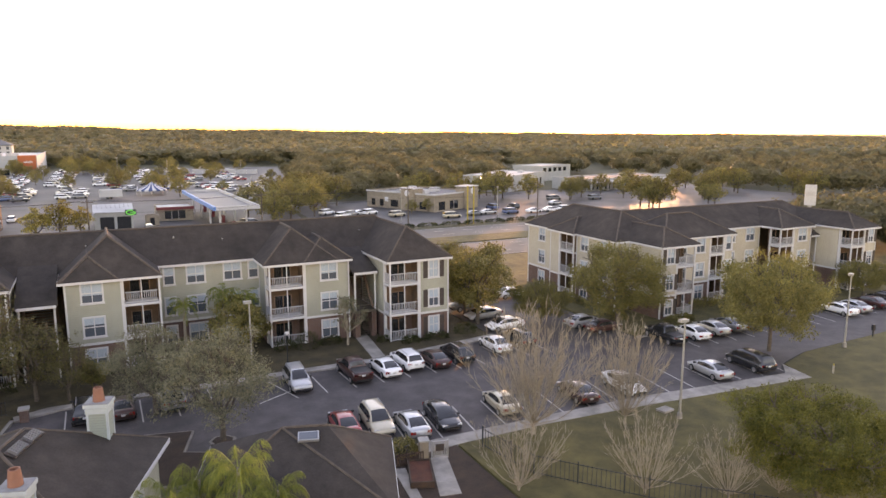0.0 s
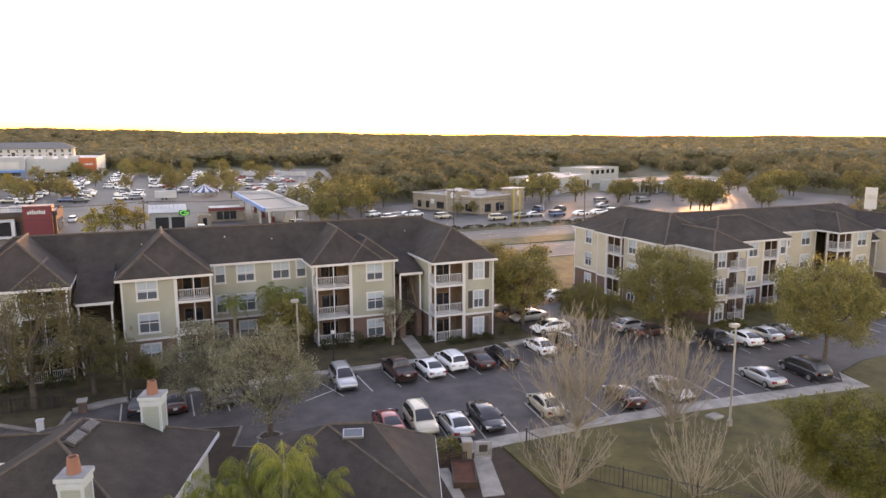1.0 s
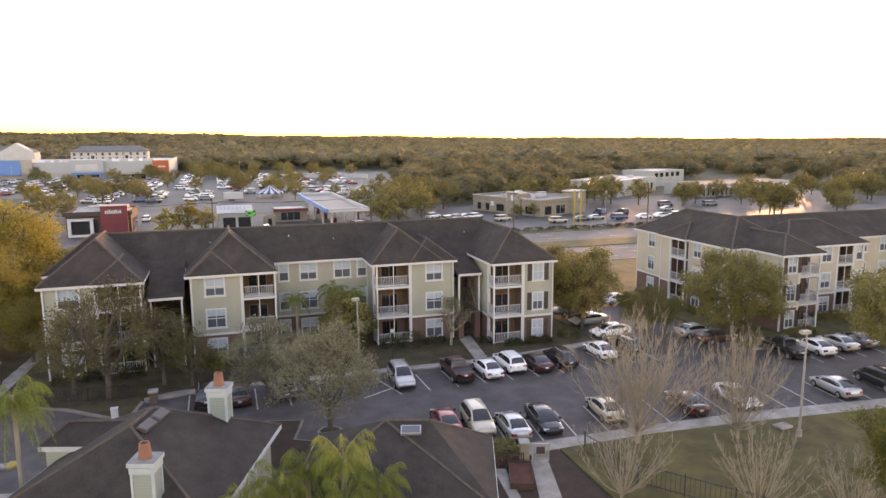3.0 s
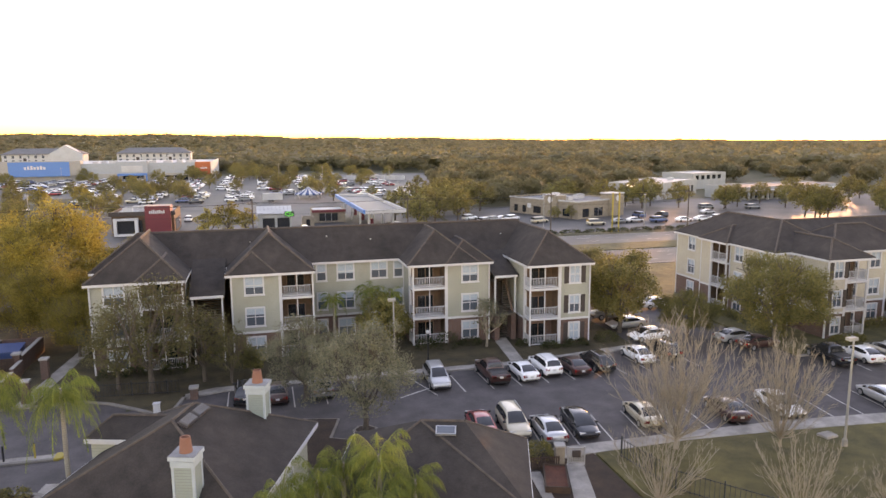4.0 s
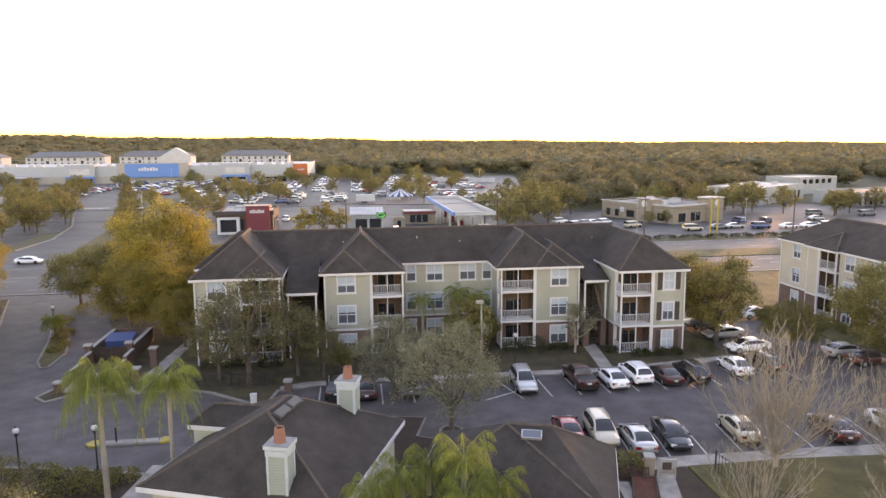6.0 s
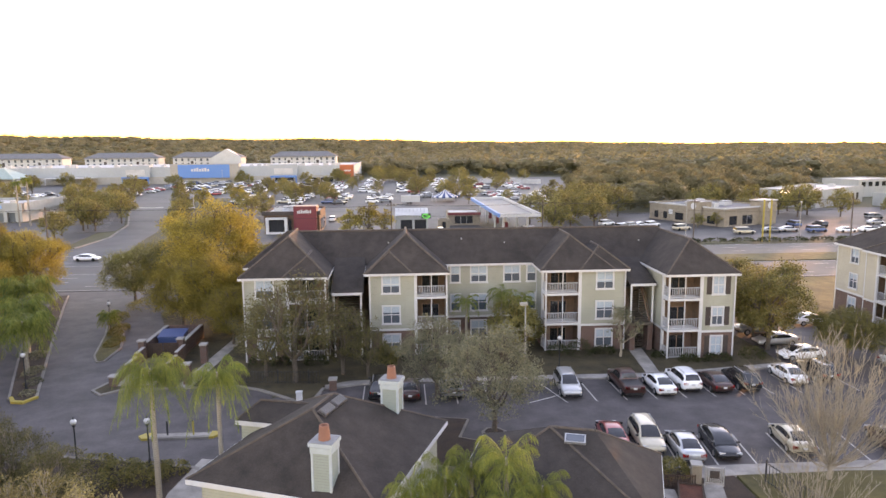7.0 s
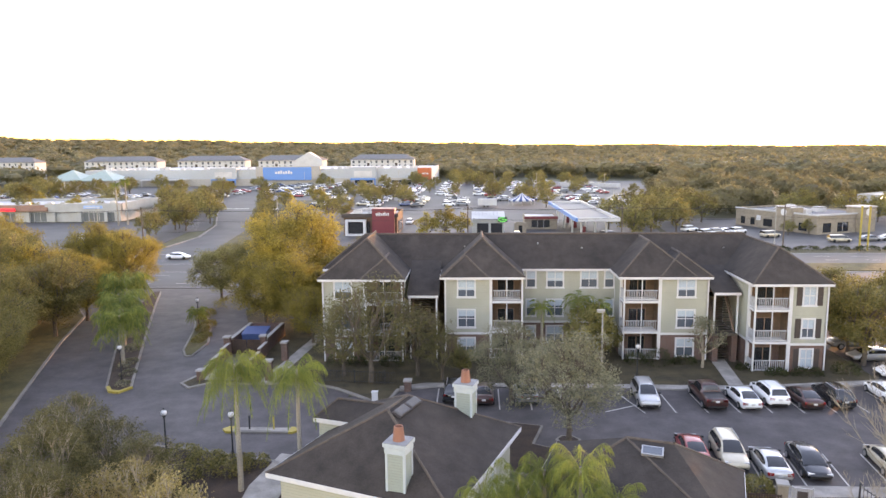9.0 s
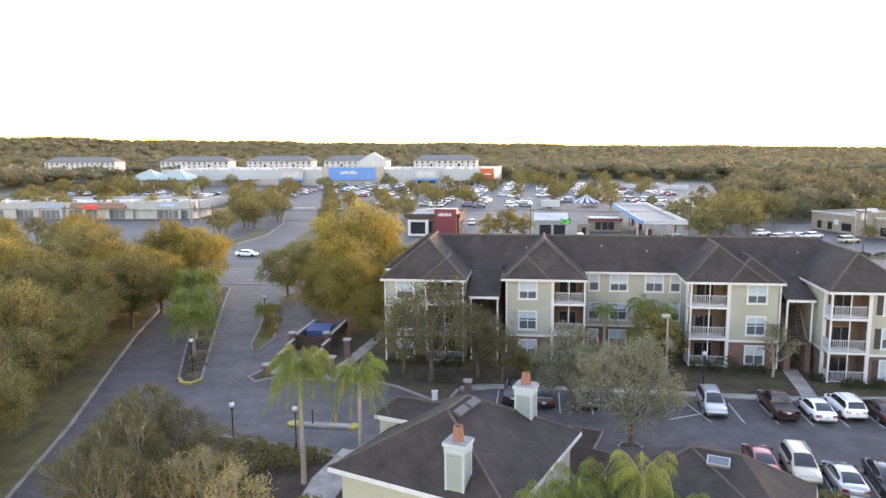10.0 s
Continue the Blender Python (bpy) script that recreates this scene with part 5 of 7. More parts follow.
# The unseen tall one at (-17.6, 84) is added to shade the dumpster yard wall.
shrub("shrub", "dark leafy hedge bordering the drive and clubhouse", [(-25.5, 43.6, 2.4, 1.3, 1.2), (-21.5, 43.9, 2.2, 1.2, 1.1), (-18.2, 44.6, 1.6, 1.0, 1.2), (-29.0, 44.0, 2.0, 1.4, 1.3), (-17.6, 45.4, 1.6, 1.4, 1.0), (-19.8, 46.4, 1.5, 0.9, 0.9), (-16.2, 46.2, 1.1, 0.8, 0.8), (-22.0, 47.4, 1.4, 0.9, 0.9), (-17.6, 84.0, 1.2, 2.6, 2.8), (-20.5, 40.5, 2.4, 1.4, 1.0), (-24.5, 40.0, 2.2, 1.6, 1.4), (-14.4, 38.8, 1.0, 1.0, 0.9), (-33.2, 79.0, 0.8, 2.2, 0.7), (-34.6, 84, 0.9, 2.4, 0.9), (-37.0, 90, 0.9, 2.4, 0.9), (-35.5, 97, 3.0, 2.5, 1.3), (-29.5, 92, 2.5, 2.2, 1.3), (-26.0, 100, 3, 2.5, 1.3), (11.5, 42.8, 1.5, 0.7, 0.9), (56.2, 65, 0.9, 2.2, 1.1), (56.6, 74, 0.8, 3.0, 1.1), (62, 60.0, 2.4, 0.8, 1.0), (70.5, 64.4, 2.5, 0.9, 1.1)], M_LEAF_OAK, 62)
shrub("shrub", "low flowering plants on the drive's island", [(-34.5, 62.6, 0.7, 0.8, 0.5), (-35.6, 65.8, 0.7, 1.2, 0.5), (-37.2, 69, 0.8, 1.5, 0.6), (-39.6, 74.5, 0.9, 1.6, 0.6), (-42.4, 81, 1.0, 2.0, 0.7), (-45.6, 89, 1.0, 2.4, 0.8)], M_LEAF_GREY, 64, 500, 0.07)


# ---------------------------------------------------------------- vehicles
def car_shapes(kind):
    """Meshes of a car of a kind, built once: length along local x, front towards +x."""
    L, W, H, belt, hood = {"sedan": (4.75, 1.84, 1.45, 0.92, 0.9), "suv": (4.75, 1.9, 1.75, 1.08, 1.05), "pickup": (5.5, 1.98, 1.85, 1.12, 1.1), "van": (5.0, 1.98, 1.78, 1.05, 1.0)}[kind]
    hl, hw = L / 2, W / 2
    # body: stations of x, half width, sill height, top height
    st = {"sedan": [(-hl, 0.8, 0.45, 0.86), (-hl + 0.15, 0.92, 0.28, 0.98), (-hl + 0.9, 1.0, 0.22, 1.0), (0.2, 1.0, 0.2, 0.93), (0.95, 1.0, 0.2, 0.92), (hl - 0.7, 0.97, 0.22, 0.8), (hl - 0.15, 0.88, 0.26, 0.66), (hl, 0.74, 0.38, 0.56)],
          "suv": [(-hl, 0.86, 0.5, 1.02), (-hl + 0.12, 0.95, 0.34, 1.1), (-hl + 0.9, 1.0, 0.28, 1.1), (0.2, 1.0, 0.26, 1.08), (1.0, 1.0, 0.26, 1.06), (hl - 0.6, 0.97, 0.28, 0.98), (hl - 0.12, 0.9, 0.3, 0.85), (hl, 0.8, 0.42, 0.7)],
          "pickup": [(-hl, 0.9, 0.55, 1.1), (-hl + 0.1, 0.98, 0.42, 1.15), (-0.6, 1.0, 0.36, 1.15), (0.2, 1.0, 0.34, 1.14), (1.0, 1.0, 0.34, 1.13), (hl - 0.6, 0.98, 0.36, 1.08), (hl - 0.12, 0.93, 0.38, 0.98), (hl, 0.84, 0.5, 0.8)],
          "van": [(-hl, 0.88, 0.45, 1.0), (-hl + 0.12, 0.96, 0.3, 1.06), (-0.6, 1.0, 0.24, 1.06), (0.4, 1.0, 0.22, 1.04), (1.3, 1.0, 0.22, 1.0), (hl - 0.6, 0.96, 0.24, 0.86), (hl - 0.12, 0.88, 0.28, 0.72), (hl, 0.76, 0.4, 0.6)]}[kind]
    body = Shape()
    rows = []
    full_st = []
    for i in range(len(st) - 1):
        p0, p1, p2, p3 = st[max(i - 1, 0)], st[i], st[i + 1], st[min(i + 2, len(st) - 1)]
        for u in (0, 0.34, 0.67):
            full_st.append([p1[k] + (p2[k] - p1[k]) * u if k == 0 else 0.5 * (2 * p1[k] + (p2[k] - p0[k]) * u + (2 * p0[k] - 5 * p1[k] + 4 * p2[k] - p3[k]) * u * u + (3 * p1[k] - p0[k] - 3 * p2[k] + p3[k]) * u ** 3) for k in range(4)])
    full_st.append(st[-1])
    for x, k, z0, z1 in full_st:
        w = hw * k
        rows.append([(x, -w * 0.86, z0), (x, -w, z0 + 0.14), (x, -w * 1.01, z0 + (z1 - z0) * 0.55), (x, -w * 0.97, z0 + (z1 - z0) * 0.85), (x, -w * 0.9, z1 - 0.02), (x, -w * 0.5, z1 + 0.03), (x, w * 0.5, z1 + 0.03), (x, w * 0.9, z1 - 0.02), (x, w * 0.97, z0 + (z1 - z0) * 0.85), (x, w * 1.01, z0 + (z1 - z0) * 0.55), (x, w, z0 + 0.14), (x, w * 0.86, z0)])
    m = len(rows[0])
    vs = [p for r in rows for p in r]
    fs = [(i * m + j, (i + 1) * m + j, (i + 1) * m + (j + 1) % m, i * m + (j + 1) % m) for i in range(len(rows) - 1) for j in range(m)]
    fs += [tuple(range(m)), tuple(range(len(vs) - 1, len(vs) - m - 1, -1))]
    fs = [tuple(reversed(f)) for f in fs]
    body.add(vs, fs)
    # cabin: a rounded shell over the belt line, with glass lying just proud of it
    bx0, bx1, rx0, rx1 = {"sedan": (-2.0, 1.45, -0.85, 0.2), "suv": (-2.3, 1.35, -1.85, 0.3), "pickup": (-0.95, 1.5, -0.65, 0.6), "van": (-2.42, 1.85, -2.05, 0.6)}[kind]
    zb, wb, wr = belt - 0.04, hw * 0.93, hw * 0.72

    def top(x):
        if x < rx0:
            u = (x - bx0) / (rx0 - bx0)
        elif x > rx1:
            u = (bx1 - x) / (bx1 - rx1)
        else:
            return H - 0.025 * ((x - (rx0 + rx1) / 2) / (rx1 - rx0) * 2) ** 2
        return zb + (H - 0.025 - zb) * (u * (1.55 - 0.55 * u) if u > 0 else 0)

    def skin(x, v, off=0.0):
        zt = top(x) + off
        k = (zt - zb) / (H - zb)
        wt = wb + (wr - wb) * k + off
        sg = 1 if v > 0 else -1
        a = abs(v)
        if a <= 0.6:
            return (x, sg * wt * 0.9 * a / 0.6, zt - 0.06 * k * (a / 0.6) ** 2)
        u = (a - 0.6) / 0.4
        return (x, sg * (wt * 0.9 + (wb + off - wt * 0.9) * (u ** 0.75)), (zt - 0.06 * k) + (zb - zt + 0.06 * k) * u)

    def patch(xa, xb, va, vb, nx, nv, off):
        vs = [skin(xa + (xb - xa) * i / nx, va + (vb - va) * j / nv, off) for i in range(nx + 1) for j in range(nv + 1)]
        return vs, [(i * (nv + 1) + j, (i + 1) * (nv + 1) + j, (i + 1) * (nv + 1) + j + 1, i * (nv + 1) + j + 1) for i in range(nx) for j in range(nv)]
    out = {}
    body.add(*patch(bx0, bx1, -1, 1, 16, 14, 0.0))
    mid0, mid1 = bx0 + (rx0 - bx0) * 0.5, bx1 + (rx1 - bx1) * 0.5
    panes = {"windscreen": (rx1 + 0.1, bx1 - 0.06, -0.55, 0.55), "rear_window": (bx0 + 0.06, rx0 - 0.08, -0.54, 0.54), "side_window": (mid0, mid1, -0.95, -0.68), "side_window_far": (mid0, mid1, 0.68, 0.95)}
    for nm, (xa, xb, va, vb) in panes.items():
        vs, fs = patch(xa, xb, va, vb, 6, 4, 0.014)
        out[nm] = Shape().add(vs, fs).data(nm, M_DARKGLASS, True)
    if kind == "pickup":
        out["bed"] = Shape().box(-hl + 0.18, -1.05, -hw * 0.8, hw * 0.8, 1.1, 1.19).data("bed", M_BLACK)
    if kind == "suv":
        rk = Shape()
        for sg in (-1, 1):
            rk.beam((rx0 + 0.1, sg * wr * 0.88, H - 0.0), (rx1 - 0.1, sg * wr * 0.88, H - 0.0), 0.03, 0.03, 5)
        out["roof_rail"] = rk.data("roof_rail", M_METAL)
    out["body"] = body.data("body", M_METAL, True)
    zf, zt = st[-2][3] - 0.06, st[0][3] - 0.1
    out["headlight"] = Shape().box(-0.12, 0.12, -0.2, 0.2, -0.08, 0.07).data("headlight", M_LAMPGLASS)
    out["tail_light"] = Shape().box(-0.06, 0.08, -0.2, 0.2, -0.12, 0.1).data("tail_light", M_TAIL)
    out["mirror"] = Shape().box(-0.07, 0.07, -0.11, 0.11, -0.07, 0.08).data("mirror", M_BLACK)
    out["plate"] = Shape().box(-0.012, 0.0, -0.16, 0.16, -0.08, 0.08).data("number_plate", M_WHITE)
    out["bumper"] = Shape().box(-0.05, 0.06, -hw * 0.7, hw * 0.7, -0.09, 0.09).data("bumper", M_BLACK)
    r = 0.33 if kind in ("sedan",) else 0.37
    zg = H - 0.15
    ring = [(bx0 - 0.02, -wb - 0.02, zb), (bx1 + 0.03, -wb - 0.02, zb), (bx1 + 0.03, wb + 0.02, zb), (bx0 - 0.02, wb + 0.02, zb), (rx0 - 0.28, -wr - 0.05, zg), (rx1 + 0.28, -wr - 0.05, zg), (rx1 + 0.28, wr + 0.05, zg), (rx0 - 0.28, wr + 0.05, zg)]
    out["windows"] = Shape().add(ring, [(0, 1, 5, 4), (1, 2, 6, 5), (2, 3, 7, 6), (3, 0, 4, 7)]).data("window_band", M_DARKGLASS)
    four = Shape()
    for x in (-hl + 0.9, hl - 0.88):
        for sg in (-1, 1):
            four.beam((x, sg * (hw - 0.22), r), (x, sg * (hw + 0.05), r), r, r, 10)
    out["wheels"] = four.data("wheel_set", M_TYRE)
    ty = Shape()
    n = 18
    prof = [(-0.11, r - 0.04), (-0.08, r), (0.08, r), (0.11, r - 0.04), (0.11, r * 0.62), (-0.11, r * 0.62)]
    vs = [(rr * math.cos(2 * math.pi * i / n), y, rr * math.sin(2 * math.pi * i / n)) for i in range(n) for y, rr in prof]
    k = len(prof)
    ty.add(vs, [(i * k + j, ((i + 1) % n) * k + j, ((i + 1) % n) * k + (j + 1) % k, i * k + (j + 1) % k) for i in range(n) for j in range(k)])
    out["tyre"] = ty.data("tyre", M_TYRE, True)
    rim = Shape().beam((0, -0.09, 0), (0, 0.09, 0), r * 0.63, r * 0.63, 14)
    out["rim"] = rim.data("rim", M_RIM)
    return out, dict(L=L, hl=hl, hw=hw, r=r, zf=zf, zt=zt, belt=belt, bx1=bx1)


CAR_CACHE = {}


def make_car(kind, colour, full=True):
    if (kind, colour, full) in CAR_CACHE:
        return CAR_CACHE[(kind, colour, full)]
    if kind not in CAR_CACHE:
        CAR_CACHE[kind] = car_shapes(kind)
    ms, d = CAR_CACHE[kind]
    word = {"sedan": "sedan", "suv": "sport utility vehicle", "pickup": "pickup truck", "van": "minivan"}[kind]
    ob = thing({"sedan": "sedan_car", "suv": "suv_car", "pickup": "pickup_truck", "van": "minivan"}[kind], f"{colour} {word} parked on the asphalt", "car" if kind != "pickup" else "truck", None, "parked cars")

    def piece(name, mesh, loc=(0, 0, 0), parent=ob, label=""):
        o = part(name, mesh, None, parent, label)
        o.location = loc
        return o
    b = piece("body", ms["body"])
    b.material_slots[0].link = "OBJECT"
    b.material_slots[0].material = PAINTS[colour]
    if not full:
        piece("window_band", ms["windows"])
        piece("wheel_set", ms["wheels"])
        CAR_CACHE[(kind, colour, full)] = ob
        ob["fresh"] = 1
        return ob
    piece("windscreen", ms["windscreen"])
    piece("rear_window", ms["rear_window"])
    piece("side_window", ms["side_window"])
    piece("side_window", ms["side_window_far"])
    for extra in ("bed", "roof_rail"):
        if extra in ms:
            piece(extra, ms[extra])
    for x in (-d["hl"] + 0.9, d["hl"] - 0.88):
        for sg in (-1, 1):
            w = piece("wheel", ms["tyre"], (x, sg * (d["hw"] - 0.06), d["r"]))
            if full:
                piece("rim", ms["rim"], (0, sg * 0.03, 0), w)
    if full:
        for sg in (-1, 1):
            piece("headlight", ms["headlight"], (d["hl"] - 0.2, sg * d["hw"] * 0.64, d["zf"]))
            piece("tail_light", ms["tail_light"], (-d["hl"] + 0.06, sg * d["hw"] * 0.68, d["zt"]))
            m = piece("mirror", ms["mirror"], (d["bx1"] - 0.35, sg * (d["hw"] + 0.03), d["belt"] + 0.06))
        piece("bumper", ms["bumper"], (d["hl"] - 0.06, 0, 0.42))
        piece("bumper", ms["bumper"], (-d["hl"] + 0.06, 0, 0.46))
        piece("number_plate", ms["plate"], (-d["hl"] - 0.012, 0, d["zt"] - 0.08))
    CAR_CACHE[(kind, colour, full)] = ob
    ob["fresh"] = 1
    return ob


def park(kind, colour, x, y, rz, full=True, z=0.02):
    src = make_car(kind, colour, full)
    m = pose(x, y, z, 0, 0, rz)
    if "fresh" in src:
        del src["fresh"]
        src.matrix_basis = m
        return src
    return copy_thing(src, m)


# rows of the apartment lot; rz = 90 points the nose to +y
for kind, colour, x, y, rz in [
    ("suv", "silver", 15.0, 59.8, -92), ("pickup", "maroon", 20.5, 60.0, 90), ("sedan", "white", 23.5, 59.6, 90), ("suv", "white", 26.1, 60.4, 90), ("sedan", "maroon", 28.8, 59.8, 90), ("suv", "black", 31.5, 60.0, 90), ("sedan", "white", 36.7, 61.2, 88), ("suv", "black", 39.9, 61.6, 88),
    ("suv", "beige", 18.2, 48.1, -95), ("sedan", "silver", 20.5, 46.6, 85), ("sedan", "black", 23.3, 46.9, -95), ("sedan", "red", 15.8, 48.9, 85), ("sedan", "beige", 29.0, 47.2, 83),
    ("sedan", "maroon", 36.2, 46.3, 83), ("sedan", "white", 41.1, 46.0, -94), ("sedan", "silver", 51.0, 45.2, 83), ("van", "black", 56.2, 45.0, 83),
    ("sedan", "silver", 50.6, 64.1, 5), ("sedan", "maroon", 51.4, 61.3, 5), ("pickup", "black", 55.2, 55.4, 83), ("sedan", "white", 58.8, 55.0, 83), ("sedan", "silver", 62.2, 55.3, 83), ("sedan", "grey", 65.1, 55.5, 83), ("suv", "grey", 67.8, 55.6, 83), ("sedan", "silver", 86.2, 54.3, 83), ("sedan", "maroon", 90.4, 54.6, 83), ("suv", "black", 93.6, 54.6, 83), ("sedan", "white", 83.4, 54.2, 83),
    ("sedan", "white", 41.6, 67.2, 182), ("sedan", "silver", 41.6, 72.3, 182), ("suv", "grey", 41.8, 77.0, 182), ("sedan", "white", 50.6, 80.3, 2), ("suv", "white", 42.0, 86.0, 182),
    ("suv", "black", -2.2, 60.6, 90), ("sedan", "maroon", 0.5, 60.2, 90), ("suv", "grey", 4.4, 60.4, 90)]:
    park(kind, colour, x, y, rz)

# stall lines
lm = Shape().box(-0.06, 0.06, -2.6, 2.6, 0, 0.004).data("stall_line", M_PAINTLINE)
stalls = thing("parking_lines", "painted white stall lines on the dark asphalt", "road marking", kind="structure")
for i in range(10):
    x = 16.9 + 2.72 * i
    part("line", lm, None, stalls).matrix_basis = pose(x, 59.6 + 0.06 * i, 0.021, 0, 0, 2)
for i in range(17):
    part("line", lm, None, stalls).matrix_basis = pose(14.0 + 2.78 * i, 46.7 - max(0, i - 8) * 0.2, 0.021, 0, 0, -7)
for i in range(18):
    part("line", lm, None, stalls).matrix_basis = pose(57.0 + 2.82 * i, 54.4, 0.021, 0, 0, -7)
for i in range(5):
    part("line", lm, None, stalls).matrix_basis = pose(-3.7 + 2.8 * i, 60.0, 0.021, 0, 0, 0)
hl = Shape().box(-0.06, 0.06, -1.5, 1.5, 0, 0.004).data("hatch_line", M_PAINTLINE)
for i in range(3):
    part("hatch_line", hl, None, stalls).matrix_basis = pose(12.3 + 0.7 * i, 57.8 + 0.4 * i, 0.022, 0, 0, -62)
part("line", lm, None, stalls).matrix_basis = pose(13.6, 59.4, 0.021, 0, 0, 16)

# ---------------------------------------------------------------- lamps
def lot_lamp(x, y, h=6.6, rz=0):
    ob = thing("lot_lamp", "tall pale parking-lot lamp post with a square head", "lamp post", pose(x, y, 0.1, 0, 0, rz), "lot lamps")
    Shape().beam((0, 0, 0), (0, 0, 0.5), 0.22, 0.2, 10).make("base", M_CONCRETE, ob)
    Shape().beam((0, 0, 0.4), (0, 0, h), 0.1, 0.07, 10).make("pole", M_STEEL, ob)
    hd = Shape().box(-0.55, 0.2, -0.2, 0.2, h - 0.05, h + 0.18).make("head", M_STEEL, ob)
    Shape().box(-0.45, -0.02, -0.15, 0.15, h - 0.08, h - 0.05).make("lens", M_LAMPGLASS, hd)


lot_lamp(12.1, 65.6, 6.75)
lot_lamp(40.6, 38.7, 8.1)
lot_lamp(70.3, 44.7, 7.9, 20)


def globe_lamp(x, y, h=3.6):
    ob = thing("globe_lamp", "black post lamp with a white globe head", "street lamp", pose(x, y, 0.1), "globe lamps")
    Shape().beam((0, 0, 0), (0, 0, 0.7), 0.16, 0.09, 10).beam((0, 0, 0.6), (0, 0, h - 0.5), 0.06, 0.05, 8).make("post", M_BLACK, ob)
    Shape().beam((0, 0, h - 0.5), (0, 0, h - 0.35), 0.1, 0.17, 10).make("collar", M_BLACK, ob)
    g = Shape()
    for i in range(5):
        a0, a1 = math.pi * i / 5, math.pi * (i + 1) / 5
        g.beam((0, 0, h - 0.14 - 0.22 * math.cos(a0)), (0, 0, h - 0.14 - 0.22 * math.cos(a1)), 0.01 + 0.22 * math.sin(a0), 0.01 + 0.22 * math.sin(a1), 12)
    g.make("globe", M_LAMPGLASS, ob, "frosted white globe")
    Shape().beam((0, 0, h + 0.07), (0, 0, h + 0.25), 0.08, 0.02, 8).make("finial", M_BLACK, ob)


for x, y in ((-23.2, 47.2), (-35.2, 63.8), (-36.0, 85.0), (-18.1, 47.0), (15.4, 64.9)):
    globe_lamp(x, y)


# ---------------------------------------------------------------- shops beyond the road
M_STORE = banded("store_wall", (0.29, 0.325, 0.345), (0.26, 0.29, 0.31), (0.25, 0.26, 0.265), 0.6, 0.05)
# Mid-grey base colour stands in for reflections in the shop windows.
M_SHOPGLASS = glassy("shop_glass", (0.11, 0.125, 0.13), 0.08)
M_TENTBLUE = plain("dark_blue_canvas", (0.02, 0.055, 0.15), 0.7)
M_STOREDARK = banded("store_base", (0.3, 0.29, 0.27), (0.26, 0.25, 0.23), (0.2, 0.2, 0.19), 0.4, 0.06)
M_BLUE = plain("blue_panel", (0.05, 0.18, 0.43), 0.5)
M_ORANGE = plain("orange_panel", (0.36, 0.085, 0.03), 0.5)
M_REDPANEL = plain("red_panel", (0.15, 0.022, 0.03), 0.45)
M_MEMBRANE = material("white_roof_membrane", (0.42, 0.425, 0.43), (0.3, 0.305, 0.31), 0.8, scale=0.2, fine=4)
M_GREENROOF = banded("green_metal_roof", (0.24, 0.31, 0.29), (0.2, 0.27, 0.25), (0.16, 0.22, 0.2), 0.5, 0.08, 0, 0.5)
M_GREYROOF = banded("grey_shingle", (0.14, 0.145, 0.155), (0.105, 0.11, 0.12), (0.1, 0.1, 0.1), 0.3, 0.12, 2, 0.9)
M_STUCCO = material("cream_stucco", (0.3, 0.31, 0.305), (0.25, 0.258, 0.252), 0.9, scale=0.4, fine=12)
M_TAN = material("tan_stone", (0.26, 0.215, 0.165), (0.17, 0.145, 0.115), 0.9, scale=1.2, fine=6)
M_TILE = banded("brown_tile_roof", (0.22, 0.12, 0.08), (0.17, 0.09, 0.06), (0.1, 0.055, 0.04), 0.35, 0.15, 0)
M_REDGLOW = glow("lit_red_sign", (0.7, 0.012, 0.02), 0.16)
M_GREENGLOW = glow("lit_green_sign", (0.01, 0.5, 0.08), 0.12)
M_RUSSET = material("russet_mulch", (0.11, 0.035, 0.02), (0.06, 0.02, 0.013), 0.95, scale=2, fine=20, bump=0.8, dist=0.03)
M_FARWALL = material("grey_white_siding", (0.4, 0.42, 0.43), (0.33, 0.35, 0.355), 0.9, scale=0.3, fine=5)
M_COPING = plain("pale_coping", (0.27, 0.26, 0.245), 0.8)
M_DUMPLID = plain("blue_plastic", (0.03, 0.06, 0.15), 0.5)
M_SIGNBLUE = plain("blue_sign", (0.2, 0.36, 0.6), 0.5)


def roof_units(parent, spots, z, mat=None):
    for x, y, w, d, h in spots:
        Shape().box(x - w / 2, x + w / 2, y - d / 2, y + d / 2, z, z + h).box(x - w / 2 + 0.2, x + w / 2 - 0.2, y - d / 2 + 0.2, y + d / 2 - 0.2, z + h, z + h + 0.15).make("roof_unit", mat or M_MEMBRANE, parent)


def block(parent, name, mat, x0, x1, y0, y1, z0, z1, label=""):
    return Shape().box(x0, x1, y0, y1, z0, z1).make(name, mat, parent, label)


